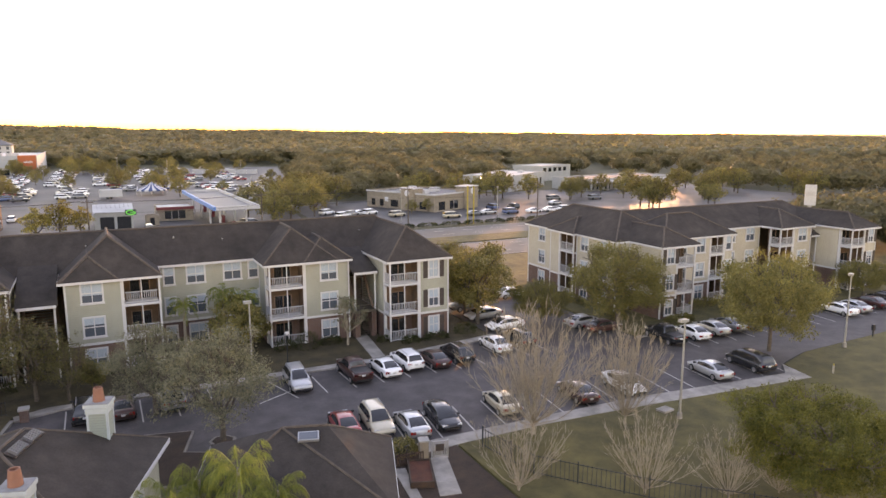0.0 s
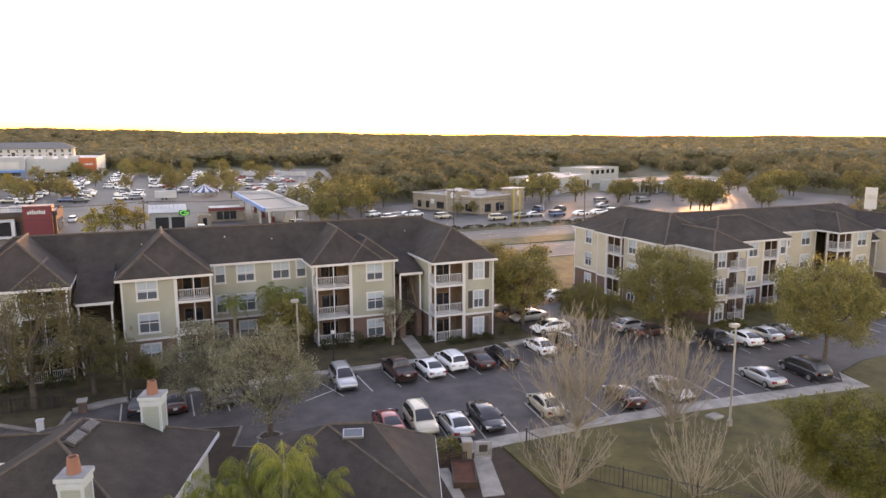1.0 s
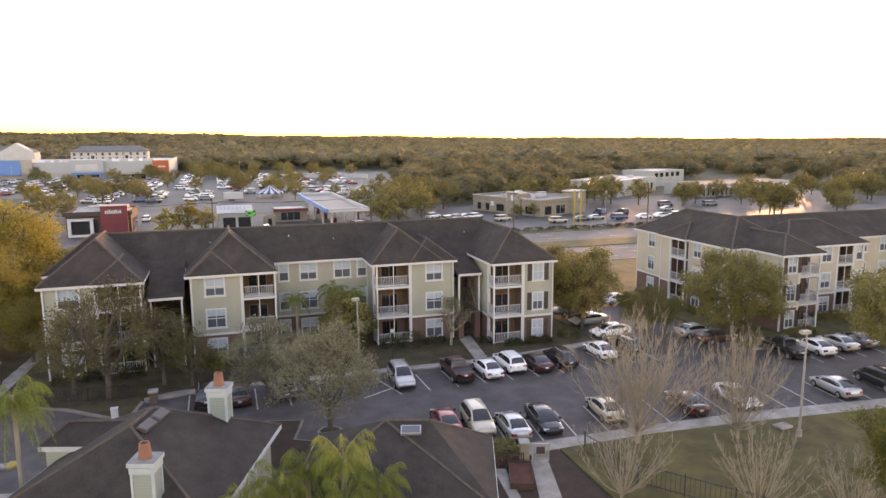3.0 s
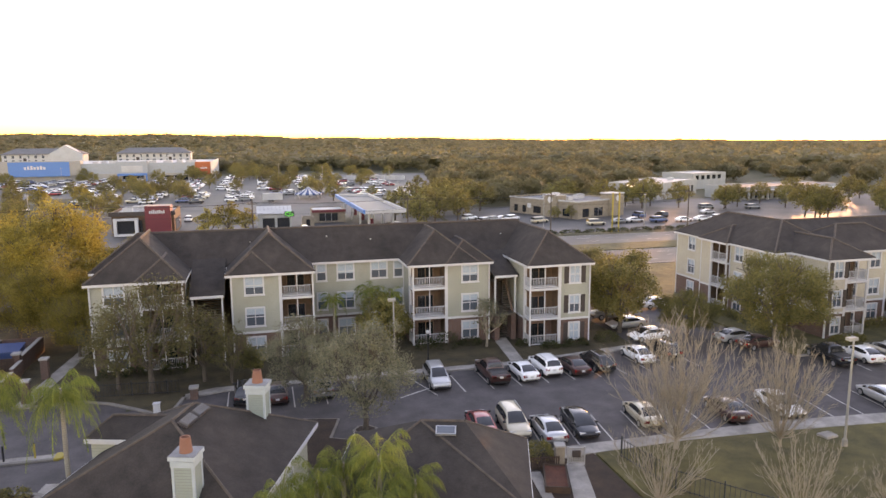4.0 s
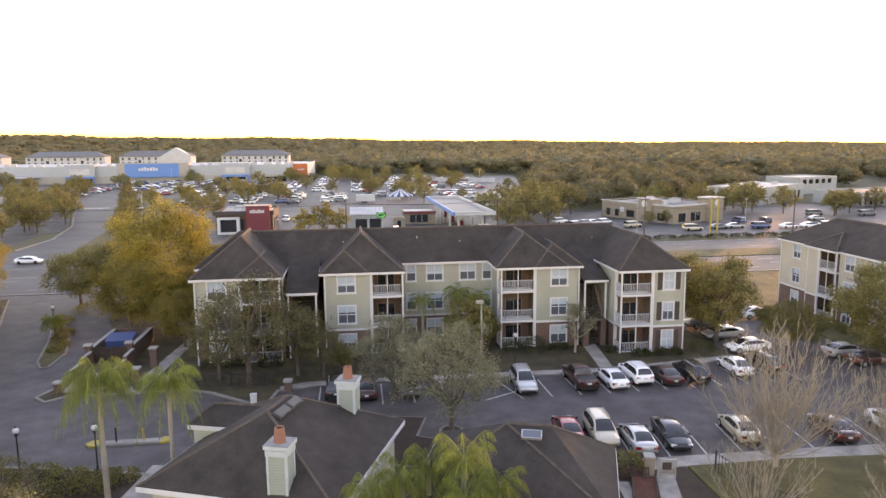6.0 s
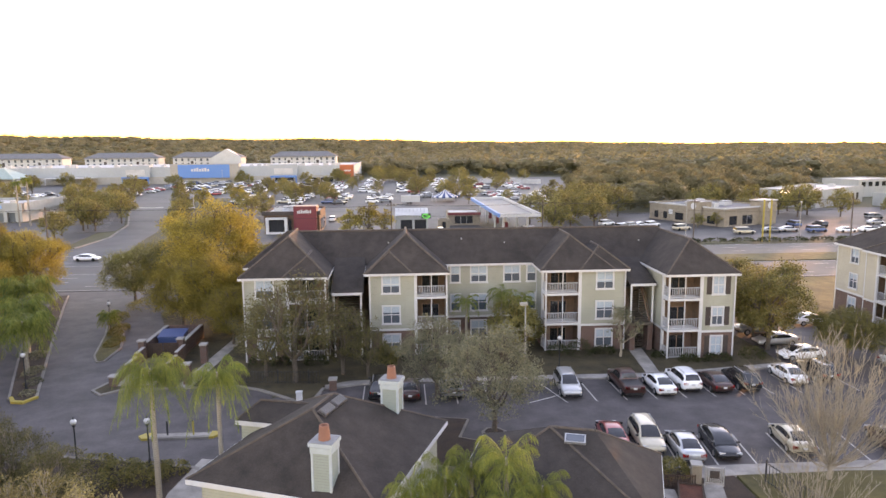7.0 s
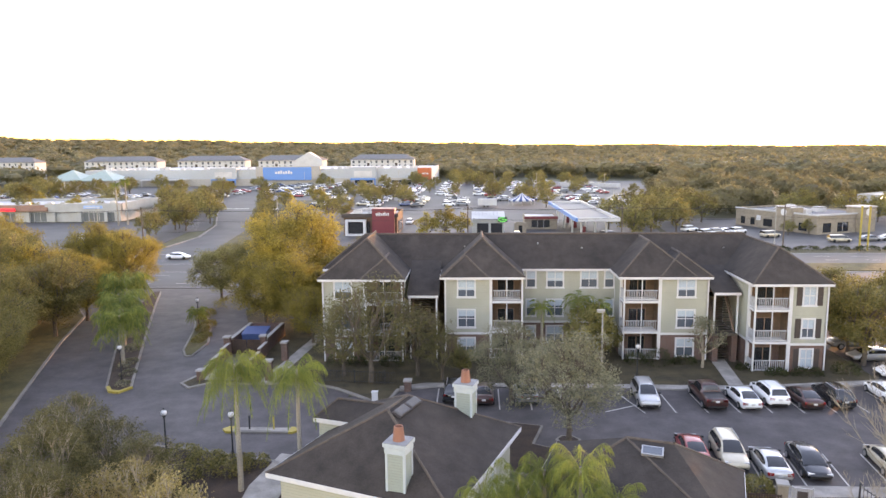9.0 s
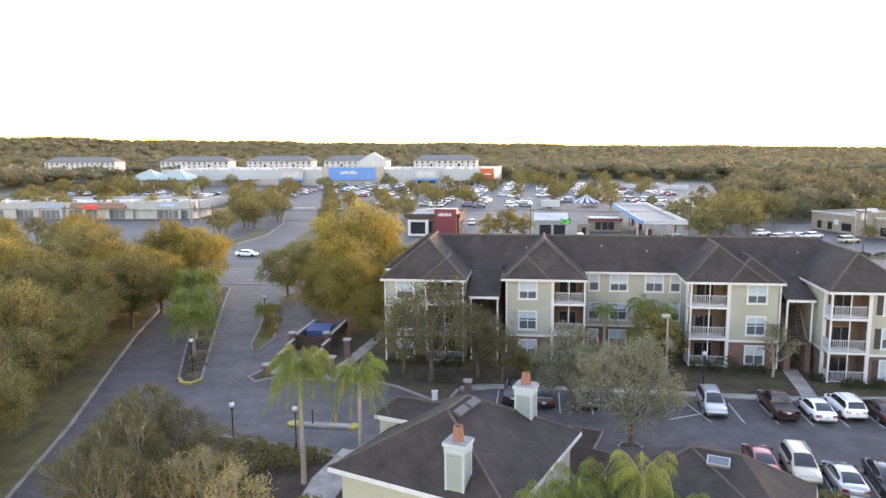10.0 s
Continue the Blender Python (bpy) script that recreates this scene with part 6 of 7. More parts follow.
def shell(parent, x0, x1, y0, y1, z1, mat, holes=(), roof=M_MEMBRANE, parapet=0.5, glass=M_DARKGLASS):
    """Four walls with openings in the front, a flat roof set below a parapet."""
    wall(parent, "front_wall", mat, pose(0, y0, 0), x0, x1, 0, z1, holes, 0.3)
    wall(parent, "side_wall", mat, pose(x1, y0, 0, 0, 0, 90), 0.3, y1 - y0 - 0.3, 0, z1, (), 0.3)
    wall(parent, "side_wall", mat, pose(x0, y1, 0, 0, 0, -90), 0.3, y1 - y0 - 0.3, 0, z1, (), 0.3)
    wall(parent, "rear_wall", mat, pose(x1, y1, 0, 0, 0, 180), 0, x1 - x0, 0, z1, (), 0.3)
    block(parent, "roof", roof, x0 + 0.3, x1 - 0.3, y0 + 0.3, y1 - 0.3, z1 - parapet - 0.3, z1 - parapet)
    for k, h in enumerate(holes):
        g = block(parent, "shop_window", glass, h[0], h[1], y0 + 0.15, y0 + 0.18, h[2], h[3])
        n = max(int((h[1] - h[0]) / 1.6), 1)
        for i in range(1, n):
            x = h[0] + (h[1] - h[0]) * i / n
            block(g, "mullion", M_METAL, x - 0.05, x + 0.05, y0 + 0.05, y0 + 0.15, h[2], h[3])


def bars(parent, name, mat, x0, x1, y, z0, z1, n):
    """Unreadable lettering as plain upright bars."""
    w = (x1 - x0) / n
    for i in range(n):
        hh = (z1 - z0) * (0.7 + 0.3 * ((i * 7) % 3) / 2)
        block(parent, name, mat, x0 + w * i, x0 + w * (i + 0.68), y - 0.12, y, z0, z0 + hh)


def big_store():
    ob = thing("big_store", "long low grey superstore with a blue sign panel and white roof", "store")
    y = 465.0
    wall(ob, "store_wall", M_STORE, pose(0, y, 0), -268, -30, 4.2, 10.0, [], 0.5)
    wall(ob, "store_base_wall", M_STOREDARK, pose(0, y - 0.1, 0), -268, -30, 0, 4.2, [(-82, -70, 0.2, 3.4), (-178, -164, 0.2, 3.4), (-60, -44, 0.2, 2.8)], 0.5)
    wall(ob, "side_wall", M_STORE, pose(-30, y + 0.5, 0, 0, 0, 90), 0, 90, 0, 10.0, [], 0.5)
    wall(ob, "side_wall", M_STORE, pose(-268, y + 90, 0, 0, 0, -90), 0, 89.4, 0, 10.0, [], 0.5)
    block(ob, "roof", M_MEMBRANE, -267.4, -30.6, y + 0.6, y + 90, 8.9, 9.4)
    t = block(ob, "sign_tower", M_STOREDARK, -149, -105, y - 1.6, y + 6, 3.9, 11.6, "tall grey centre block")
    p = block(ob, "sign_panel", M_BLUE, -144, -111, y - 1.9, y - 1.6, 3.4, 11.2, "large blue sign panel")
    bars(p, "sign_mark", M_WHITE, -135.5, -123.5, y - 1.9, 7.2, 9.2, 7)
    for x0, x1 in ((-85, -67), (-180, -162)):
        v = block(ob, "entrance_block", M_STORE, x0, x1, y - 2.4, y + 4, 3.9, 10.9, "grey entrance block over the doors")
        block(v, "entrance_panel", M_MEMBRANE, x0 + 3, x1 - 3, y - 2.7, y - 2.4, 5.2, 8.6)
        bp = block(v, "entrance_band", M_BLUE, x0 + 0.5, x1 - 0.5, y - 3.6, y - 2.4, 3.2, 4.4, "blue band over the doors")
        for xx in (x0 + 0.5, x1 - 1.3):
            block(v, "pillar", M_BLUE, xx, xx + 0.8, y - 3.4, y - 2.5, 0, 3.2)
    for x0, x1 in ((-82, -70), (-178, -164), (-60, -44)):
        block(ob, "shop_window", M_DARKGLASS, x0, x1, y + 0.1, y + 0.15, 0.2, 3.4 if x1 < -61 else 2.8)
    block(ob, "orange_block", M_ORANGE, -39.5, -30.4, y - 1.0, y + 8, 3.0, 10.2, "orange corner block")
    bars(ob, "sign_mark", M_WHITE, -36.5, -32.0, y - 1.0, 6.4, 7.4, 7)
    rng = random.Random(5)
    roof_units(ob, [(-262 + 4.6 * i + rng.uniform(-1, 1), y + 8 + rng.uniform(-4, 18), rng.uniform(2, 4), 2.2, rng.uniform(0.8, 1.8)) for i in range(49) if not 24 < i < 35], 9.4)
    # garden centre with green roofs
    for i, x in enumerate((-264, -243)):
        sh = Shape()
        sh.hip(x - 12, x + 12, 432, 456, 5.2, 0.5)
        sh.make("green_roof", M_GREENROOF, ob, "pale green metal hip roof")
        for px in (x - 11, x, x + 11):
            for py in (433, 455):
                block(ob, "post", M_METAL, px - 0.3, px + 0.3, py - 0.3, py + 0.3, 0, 5.2)
        block(ob, "garden_wall", M_STOREDARK, x - 11.5, x + 11.5, 436, 455, 0, 4.6)
    block(ob, "canopy", M_MEMBRANE, -226, -196, y - 9, y - 0.2, 3.9, 4.3, "flat white canopy")
    for px in (-225, -211, -197):
        block(ob, "post", M_METAL, px - 0.25, px + 0.25, y - 8.8, y - 8.3, 0, 3.9)


big_store()
bpy.data.objects["big_store"].scale = (0.903, 0.903, 1.0)


def far_apartments(x0, x1, gable=False, y=600.0):
    ob = thing("far_apartment_building", "distant pale three-storey apartment block with grey hip roof", "building", None, "distant apartments")
    ob.scale = (0.867, 0.867, 1.0)
    e = 13.6
    holes = []
    n = int((x1 - x0) / 5)
    for f in (1.2, 4.6, 7.9, 11.0):
        for i in range(n):
            cx = x0 + (x1 - x0) * (i + 0.5) / n
            holes.append((round(cx - 0.9, 2), round(cx + 0.9, 2), f, f + 1.9))
    wall(ob, "front_wall", M_FARWALL, pose(0, y, 0), x0, x1, -1, e, holes, 0.4)
    wall(ob, "side_wall", M_FARWALL, pose(x1, y, 0, 0, 0, 90), 0.4, 16, -1, e)
    wall(ob, "side_wall", M_FARWALL, pose(x0, y + 16, 0, 0, 0, -90), 0, 15.6, -1, e)
    pane = cached("far_pane", lambda: Shape().box(-0.9, 0.9, 0.2, 0.25, 0, 1.9).data("window", M_GLASS))
    for h in holes:
        part("window", pane, None, ob).location = (h[0] + 0.9, y, h[2])
    r = Shape()
    r.hip(x0 - 1, x1 + 1, y - 1, y + 17, e + 0.1, 0.42)
    r.make("roof", M_GREYROOF, ob)
    for k in (0.28, 0.72):
        cx = x0 + (x1 - x0) * k
        Shape().box(cx - 2.2, cx + 2.2, y - 0.5, y - 0.02, -1, e - 1.2).make("bay", M_FARWALL, ob)
        # No real opening: a flat dark panel stands for the stairway's shade.
        Shape().box(cx - 1.1, cx + 1.1, y - 0.56, y - 0.5, 0, e - 2.5).make("stair_shade_panel", M_SHUTTER, ob, "dark panel painted as the shade of an open stairway")
    if gable:
        cx = x1 - 12
        Shape().add([(cx - 12, y - 3, e), (cx + 12, y - 3, e), (cx, y - 3, e + 6), (cx - 12, y + 8, e), (cx + 12, y + 8, e), (cx, y + 8, e + 6)], [(0, 1, 2), (5, 4, 3), (1, 4, 5, 2), (3, 0, 2, 5)]).make("gable", M_FARWALL, ob, "pale wide gable")
        Shape().box(cx - 12, cx + 12, y - 3, y - 0.6, -1, e).make("gable_wall", M_FARWALL, ob)


for a, b, g in ((-463, -391, False), (-346, -280, False), (-262, -202, False), (-190, -133, True), (-109, -54, False)):
    far_apartments(a, b, g)


def strip_mall():
    ob = thing("strip_mall", "long cream strip mall with lit signs and tile awnings", "store", pose(-114.0, 215.5, 0, 0, 0, 2))
    z = 5.6
    holes = [(-78, -68, 0.1, 2.9), (-64, -57, 0.1, 2.9), (-54.5, -47, 0.1, 2.9), (-44, -34, 0.1, 2.9), (-30, -24, 0.1, 2.9), (-12, -2, 0.1, 2.9)]
    shell(ob, -82, 0, 0, 28, z, M_STUCCO, holes, M_MEMBRANE, 0.9, M_SHOPGLASS)
    # tile awning over the middle shops
    for x0, x1 in ((-43, -23), (-82, -72)):
        Shape().add([(x0, -1.4, 3.7), (x1, -1.4, 3.7), (x1, 0.0, 5.4), (x0, 0.0, 5.4), (x0, -1.4, 3.5), (x1, -1.4, 3.5), (x1, -0.02, 3.5), (x0, -0.02, 3.5)], [(0, 1, 2, 3), (4, 5, 1, 0), (5, 6, 2, 1), (7, 4, 0, 3), (7, 6, 5, 4)]).make("tile_awning", M_TILE, ob, "brown tiled awning roof")
    for i in range(10):
        x = -80 + 8.4 * i
        block(ob, "pier", M_STUCCO, x - 0.5, x + 0.5, -0.9, -0.05, 0, 3.5)
    block(ob, "sign_fascia", M_STUCCO, -24, 0.3, -0.5, -0.02, 3.0, 5.9, "tall cream sign fascia")
    block(ob, "red_sign", M_REDGLOW, -37.6, -33.0, -1.75, -1.45, 3.65, 4.55, "lit red shop sign")
    bars(ob, "sign_mark", M_SIGNBLUE, -56, -46, -0.05, 3.7, 4.5, 16)
    block(ob, "grey_sign", M_SIGNBLUE, -11.5, -5.4, -0.7, -0.5, 4.2, 5.2, "grey-blue shop sign")
    bars(ob, "sign_mark", M_WHITE, -10.8, -6.0, -0.7, 4.45, 4.9, 9)
    rng = random.Random(9)
    roof_units(ob, [(-78 + 7.2 * i, 6 + rng.uniform(-2, 5), 1.8, 1.4, rng.uniform(0.7, 1.2)) for i in range(11)], 4.7, M_METAL)
    block(ob, "side_band", M_STUCCO, 0.3, 0.6, 0.5, 27.5, 3.0, 5.9)


strip_mall()


def burger_restaurant():
    ob = thing("restaurant", "small fast-food restaurant with dark glass front and red tower", "restaurant")
    shell(ob, -34.8, -20.8, 178.5, 193, 5.6, M_SCREEN, [(-34, -28, 0.4, 3.6)], M_MEMBRANE, 0.5)
    block(ob, "roof_edge", M_SHUTTER, -35.3, -20.4, 177.9, 178.45, 4.7, 5.7, "dark brown roof edge")
    t = block(ob, "red_tower", M_REDPANEL, -27.2, -21.4, 177.4, 182, 0, 7.0, "red sign tower")
    bars(t, "sign_mark", M_WHITE, -26.2, -22.6, 177.4, 5.2, 6.1, 8)
    f = Shape().box(-34.2, -28.8, 176.8, 178.2, 0, 0.5).box(-34.2, -28.8, 176.8, 178.2, 3.7, 4.2).box(-34.2, -33.5, 176.8, 178.2, 0.5, 3.7).box(-29.5, -28.8, 176.8, 178.2, 0.5, 3.7)
    f.make("white_portal", M_WHITE, ob, "white box frame round the front window")
    block(ob, "pane", M_DARKGLASS, -33.5, -29.5, 177.6, 177.65, 0.5, 3.7)
    block(ob, "side_glass", M_DARKGLASS, -20.85, -20.7, 181, 190, 0.6, 3.4)
    roof_units(ob, [(-32, 184, 2.2, 2, 1.1), (-28.5, 187, 2.4, 2, 1.3), (-25, 185.5, 1.6, 1.6, 1.0), (-23, 189, 1.5, 1.5, 0.8), (-31, 190, 1.5, 1.5, 0.9)], 5.1)


burger_restaurant()


def quick_garage():
    ob = thing("garage", "small white service garage with ribbed pale roof and green sign", "garage")
    shell(ob, -1.2, 7.0, 178, 190, 4.2, M_STUCCO, [(0, 3.0, 0.1, 3.1), (3.6, 6.6, 0.1, 3.1)], M_MEMBRANE, 0.2)
    for i in range(9):
        x = -1.4 + i * 0.97
        Shape().add([(x, 177.5, 4.2), (x + 0.9, 177.5, 4.2), (x + 0.9, 184, 5.6), (x, 184, 5.6), (x, 190.4, 4.2), (x + 0.9, 190.4, 4.2)], [(0, 1, 2, 3), (3, 2, 5, 4)]).make("roof_panel", M_MEMBRANE, ob)
    ring = Shape()
    turns = [2 * math.pi * i / 18 for i in range(19)]
    for a0, a1 in zip(turns[3:], turns[4:]):
        ring.beam((6.6 + 1.0 * math.cos(a0), 177.0, 4.1 + 0.5 * math.sin(a0)), (6.6 + 1.0 * math.cos(a1), 177.0, 4.1 + 0.5 * math.sin(a1)), 0.09, 0.09, 6)
    ring.beam((6.5, 177.0, 4.1), (7.5, 177.0, 4.1), 0.09, 0.09, 6)
    ring.make("green_sign", M_GREENGLOW, ob, "lit green ring sign")
    block(ob, "sign_board", M_BLACK, 5.4, 7.8, 177.2, 177.3, 3.45, 4.75)


quick_garage()


def filling_station():
    ob = thing("canopy", "filling station canopy with blue and white edges on posts", "canopy", pose(27.6, 187, 0, 0, 0, 1.5))
    for nm, mt, b in (("edge_west", M_BLUE, (-5.2, -4.7, -25, 25)), ("edge_east", M_MEMBRANE, (4.7, 5.2, -25, 25)), ("edge_south", M_MEMBRANE, (-4.7, 4.7, -25, -24.5)), ("edge_north", M_MEMBRANE, (-4.7, 4.7, 24.5, 25))):
        block(ob, nm, mt, b[0], b[1], b[2], b[3], 5.1, 6.0)
    block(ob, "deck", M_ROOFVENT, -4.7, 4.7, -24.5, 24.5, 5.0, 5.3)
    for yy in (-20, -7, 7, 20):
        for xx in (-3, 3):
            block(ob, "post", M_WHITE, xx - 0.2, xx + 0.2, yy - 0.2, yy + 0.2, 0, 5.0)
        b = block(ob, "pump", M_REDPANEL, -0.4, 0.4, yy - 0.6, yy + 0.6, 0, 1.9, "red and white fuel pump")
        block(b, "pump_face", M_WHITE, -0.43, 0.43, yy - 0.4, yy + 0.4, 0.9, 1.6)
    st = thing("station_shop", "small tan station shop with red-trimmed fascia", "store")
    shell(st, 13.2, 22.0, 190, 199, 3.6, M_TAN, [(15, 20, 0.5, 2.6)], M_MEMBRANE, 0.2)
    block(st, "red_band", M_REDPANEL, 13.0, 22.2, 189.6, 189.98, 2.9, 3.6, "red fascia band")
    sh = thing("shed", "small grey-brown shed at the station's edge", "shed")
    shell(sh, 10.0, 13.0, 182, 185, 2.6, M_TAN, [(11, 12, 0.1, 2.0)])


filling_station()


def striped_tent():
    ob = thing("striped_tent", "blue and white striped sales tent with scalloped edge", "tent", pose(17.5, 270, 0))
    ob.scale = (0.8, 0.8, 0.78)
    n = 24
    for i in range(n):
        a0, a1 = 2 * math.pi * i / n, 2 * math.pi * (i + 1) / n
        def q(r, a, z):
            return (r * 6.5 * math.cos(a), r * 4.5 * math.sin(a), z)
        Shape().add([q(1, a0, 2.6), q(1, a1, 2.6), q(0.45, a1, 4.0), q(0.45, a0, 4.0), q(0.02, a1, 6.0), q(0.02, a0, 6.0), q(1, a0, 2.1), q(1, a1, 2.1)], [(0, 1, 2, 3), (3, 2, 4, 5), (6, 7, 1, 0)]).make("stripe", M_TENTBLUE if i % 2 else M_WHITE, ob)
    for i in range(8):
        a = 2 * math.pi * i / 8
        Shape().beam((6.3 * math.cos(a), 4.3 * math.sin(a), 0), (6.3 * math.cos(a), 4.3 * math.sin(a), 2.6), 0.07, 0.07, 6).make("pole", M_METAL, ob)


striped_tent()
lotwall = thing("lot_wall", "long low white wall at the lot's far edge", "wall")
for i in range(6):
    x, y = 46 + 5.2 * i, 392 - 2.6 * i
    o = Shape().box(0, 5.6, -0.2, 0.2, 0, 2.4).make("panel", M_MEMBRANE, lotwall)
    o.matrix_basis = pose(x, y, 0, 0, 0, -26.6)


def offices():
    ob = thing("office_building", "low tan stone restaurant building with flat stepped roofs", "building", pose(85, 176, 0, 0, 0, 24))
    shell(ob, 0, 20, 0, 27, 5.0, M_TAN, [(2, 5, 0.4, 2.8), (7, 11, 0.4, 2.8)], M_GREYROOF, 0.4)
    for k, (x0, x1, y0, y1, z) in enumerate(((-1.0, 3, 7, 12, 6.2), (13.5, 19, -1.2, 3, 6.4))):
        t = block(ob, "gable_tower", M_TAN, x0, x1, y0, y1, 0, z, "tan stone tower with round sign")
        if k:
            d = Shape().beam(((x0 + x1) / 2, y0 - 0.1, z - 1.2), ((x0 + x1) / 2, y0, z - 1.2), 0.9, 0.9, 16)
        else:
            d = Shape().beam((x0 - 0.1, (y0 + y1) / 2, z - 1.2), (x0, (y0 + y1) / 2, z - 1.2), 0.9, 0.9, 16)
        d.make("round_sign", M_WHITE, t)
        block(t, "cap", M_MEMBRANE, x0 - 0.2, x1 + 0.2, y0 - 0.2, y1 + 0.2, z, z + 0.25)
    block(ob, "cornice", M_MEMBRANE, -0.3, 20.3, -0.35, -0.02, 4.7, 5.1)
    block(ob, "cornice", M_MEMBRANE, -0.35, -0.02, 0, 27, 4.7, 5.1)
    for y0, y1 in ((3, 5.5), (14, 17), (20, 21.5), (23.5, 25)):
        block(ob, "side_glass", M_DARKGLASS, -0.06, -0.02, y0, y1, 0.6, 2.6)
    block(ob, "side_sign", M_WHITE, -0.1, -0.02, 18.0, 19.4, 2.0, 3.3)
    roof_units(ob, [(5, 8, 2, 2, 1), (12, 10, 3, 2, 1.2), (7, 18, 2, 2, 1), (14, 21, 2, 2, 0.9)], 4.6)
    ob = thing("office_building", "white low office building with tall windows and lit sign", "building", pose(137.6, 221, 0, 0, 0, 36))
    shell(ob, 0, 40, 0, 19, 6.0, M_STUCCO, [(22 + 4 * i, 24.5 + 4 * i, 0.8, 3.6) for i in range(4)], M_MEMBRANE, 0.4)
    for i in range(7):
        w = block(ob, "tall_window", M_DARKGLASS, -0.06, -0.02, 1.6 + 2.4 * i, 2.9 + 2.4 * i, 0.9, 3.9)
        block(w, "sill", M_STUCCO, -0.2, -0.02, 1.5 + 2.4 * i, 3.0 + 2.4 * i, 0.75, 0.9)
    block(ob, "sign", glow("lit_white_sign", (1, 0.9, 0.6), 1.2), -0.3, -0.02, 8, 11.5, 4.4, 5.5, "lit white sign")
    roof_units(ob, [(8, 8, 3, 2, 1.2), (20, 10, 3, 2, 1.2), (30, 7, 2, 2, 1)], 5.6)
    ob = thing("office_building", "long low cream building with colonnade front", "building", pose(166, 212, 0, 0, 0, 8))
    shell(ob, 0, 50, 0, 18, 4.6, M_STUCCO, [(2 + 4.5 * i, 5 + 4.5 * i, 0.4, 2.8) for i in range(10)], M_GREYROOF, 0.3)
    for i in range(11):
        block(ob, "column", M_STUCCO, 0.8 + 4.5 * i, 1.4 + 4.5 * i, -2.6, -2.0, 0, 3.2)
    block(ob, "porch_roof", M_MEMBRANE, 0, 50, -3, -0.02, 3.2, 3.6)
    ob = thing("office_building", "white two-storey building behind the trees", "building", pose(180, 262, 0, 0, 0, 20))
    shell(ob, 0, 24, 0, 16, 7.0, M_STUCCO, [(2 + 4 * i, 4.5 + 4 * i, 4.2, 6.0) for i in range(5)], M_MEMBRANE, 0.4)


offices()


def pylon_sign():
    ob = thing("sign_tower", "tall white pylon sign above the trees", "sign", pose(118.5, 84.6, 0, 0, 0, -52))
    block(ob, "post", M_STEEL, -0.3, 0.3, -0.3, 0.3, 0, 9.2)
    p = block(ob, "sign_box", M_MEMBRANE, -0.95, 0.95, -0.4, 0.4, 9.2, 13.0, "white sign box")
    bars(p, "sign_mark", M_METAL, -0.7, 0.7, -0.4, 11.0, 11.9, 5)


pylon_sign()

for x in (81.6, 83.3):
    ob = thing("yellow_post", "tall bright yellow sign post by the road", "post", pose(x, 150, 0))
    Shape().beam((0, 0, 0), (0, 0, 9.4), 0.2, 0.2, 8).make("shaft", M_YELLOW, ob)
    Shape().beam((0, 0, 9.35), (0, 0, 9.5), 0.26, 0.26, 8).make("cap", M_YELLOW, ob)


def utility_pole(x, y, h=10.0):
    ob = thing("utility_pole", "weathered wooden utility pole with cross-arm", "pole", pose(x, y, 0), "utility poles")
    Shape().beam((0, 0, 0), (0, 0, h), 0.17, 0.12, 8).make("shaft", M_BARK, ob)
    Shape().box(-1.1, 1.1, -0.07, 0.07, h - 0.9, h - 0.72).make("cross_arm", M_BARK, ob)
    for i in (-1, -0.4, 0.4, 1):
        Shape().beam((i, 0, h - 0.72), (i, 0, h - 0.5), 0.05, 0.04, 6).make("insulator", M_METAL, ob)


POLES = [(-150, 150), (-112, 150), (-75, 150.5), (-32, 151), (-2, 151), (31.5, 151), (66, 151), (103, 151)]
for x, y in POLES:
    utility_pole(x, y)
for (xa, ya), (xb, yb) in zip(POLES, POLES[1:]):
    for k, zz in ((-1.0, 9.5), (1.0, 9.5), (0.0, 7.2)):
        s = Shape()
        pts = [(xa + (xb - xa) * t, ya + (yb - ya) * t + k * 0.3, zz - 2.2 * t * (1 - t)) for t in [i / 10 for i in range(11)]]
        s.tube(pts, 0.025)
        tagged(s.make("overhead_cable", M_BLACK), "thin black overhead cable between wooden poles", "cable")

for i, (x, y) in enumerate([(-70, 330), (-20, 340), (30, 350), (-95, 380), (-45, 400), (10, 395), (60, 330), (-48, 228), (-60, 205), (68, 160), (95, 158), (45, 230), (-130, 165), (-95, 168)]):
    lot_lamp(x, y, 9.0 if y > 300 else 8.0, i * 40)

tagged(Shape().box(-9, 9, -0.15, 0.15, 0, 2.6).make("white_fence", M_WHITE), "long white boundary wall at the lot's edge", "wall").matrix_basis = pose(60, 395, 0, 0, 0, -60)
trailer = thing("box_trailer", "white box trailer parked in the store lot", "trailer", pose(4, 262, 0, 0, 0, 4))
block(trailer, "box", M_MEMBRANE, -3.5, 3.5, -1.2, 1.2, 0.7, 3.1)
for xx in (-1.2, 0.0):
    for yy in (-1.0, 1.0):
        Shape().beam((xx, yy - 0.12, 0.4), (xx, yy + 0.12, 0.4), 0.4, 0.4, 12).make("wheel", M_TYRE, trailer)

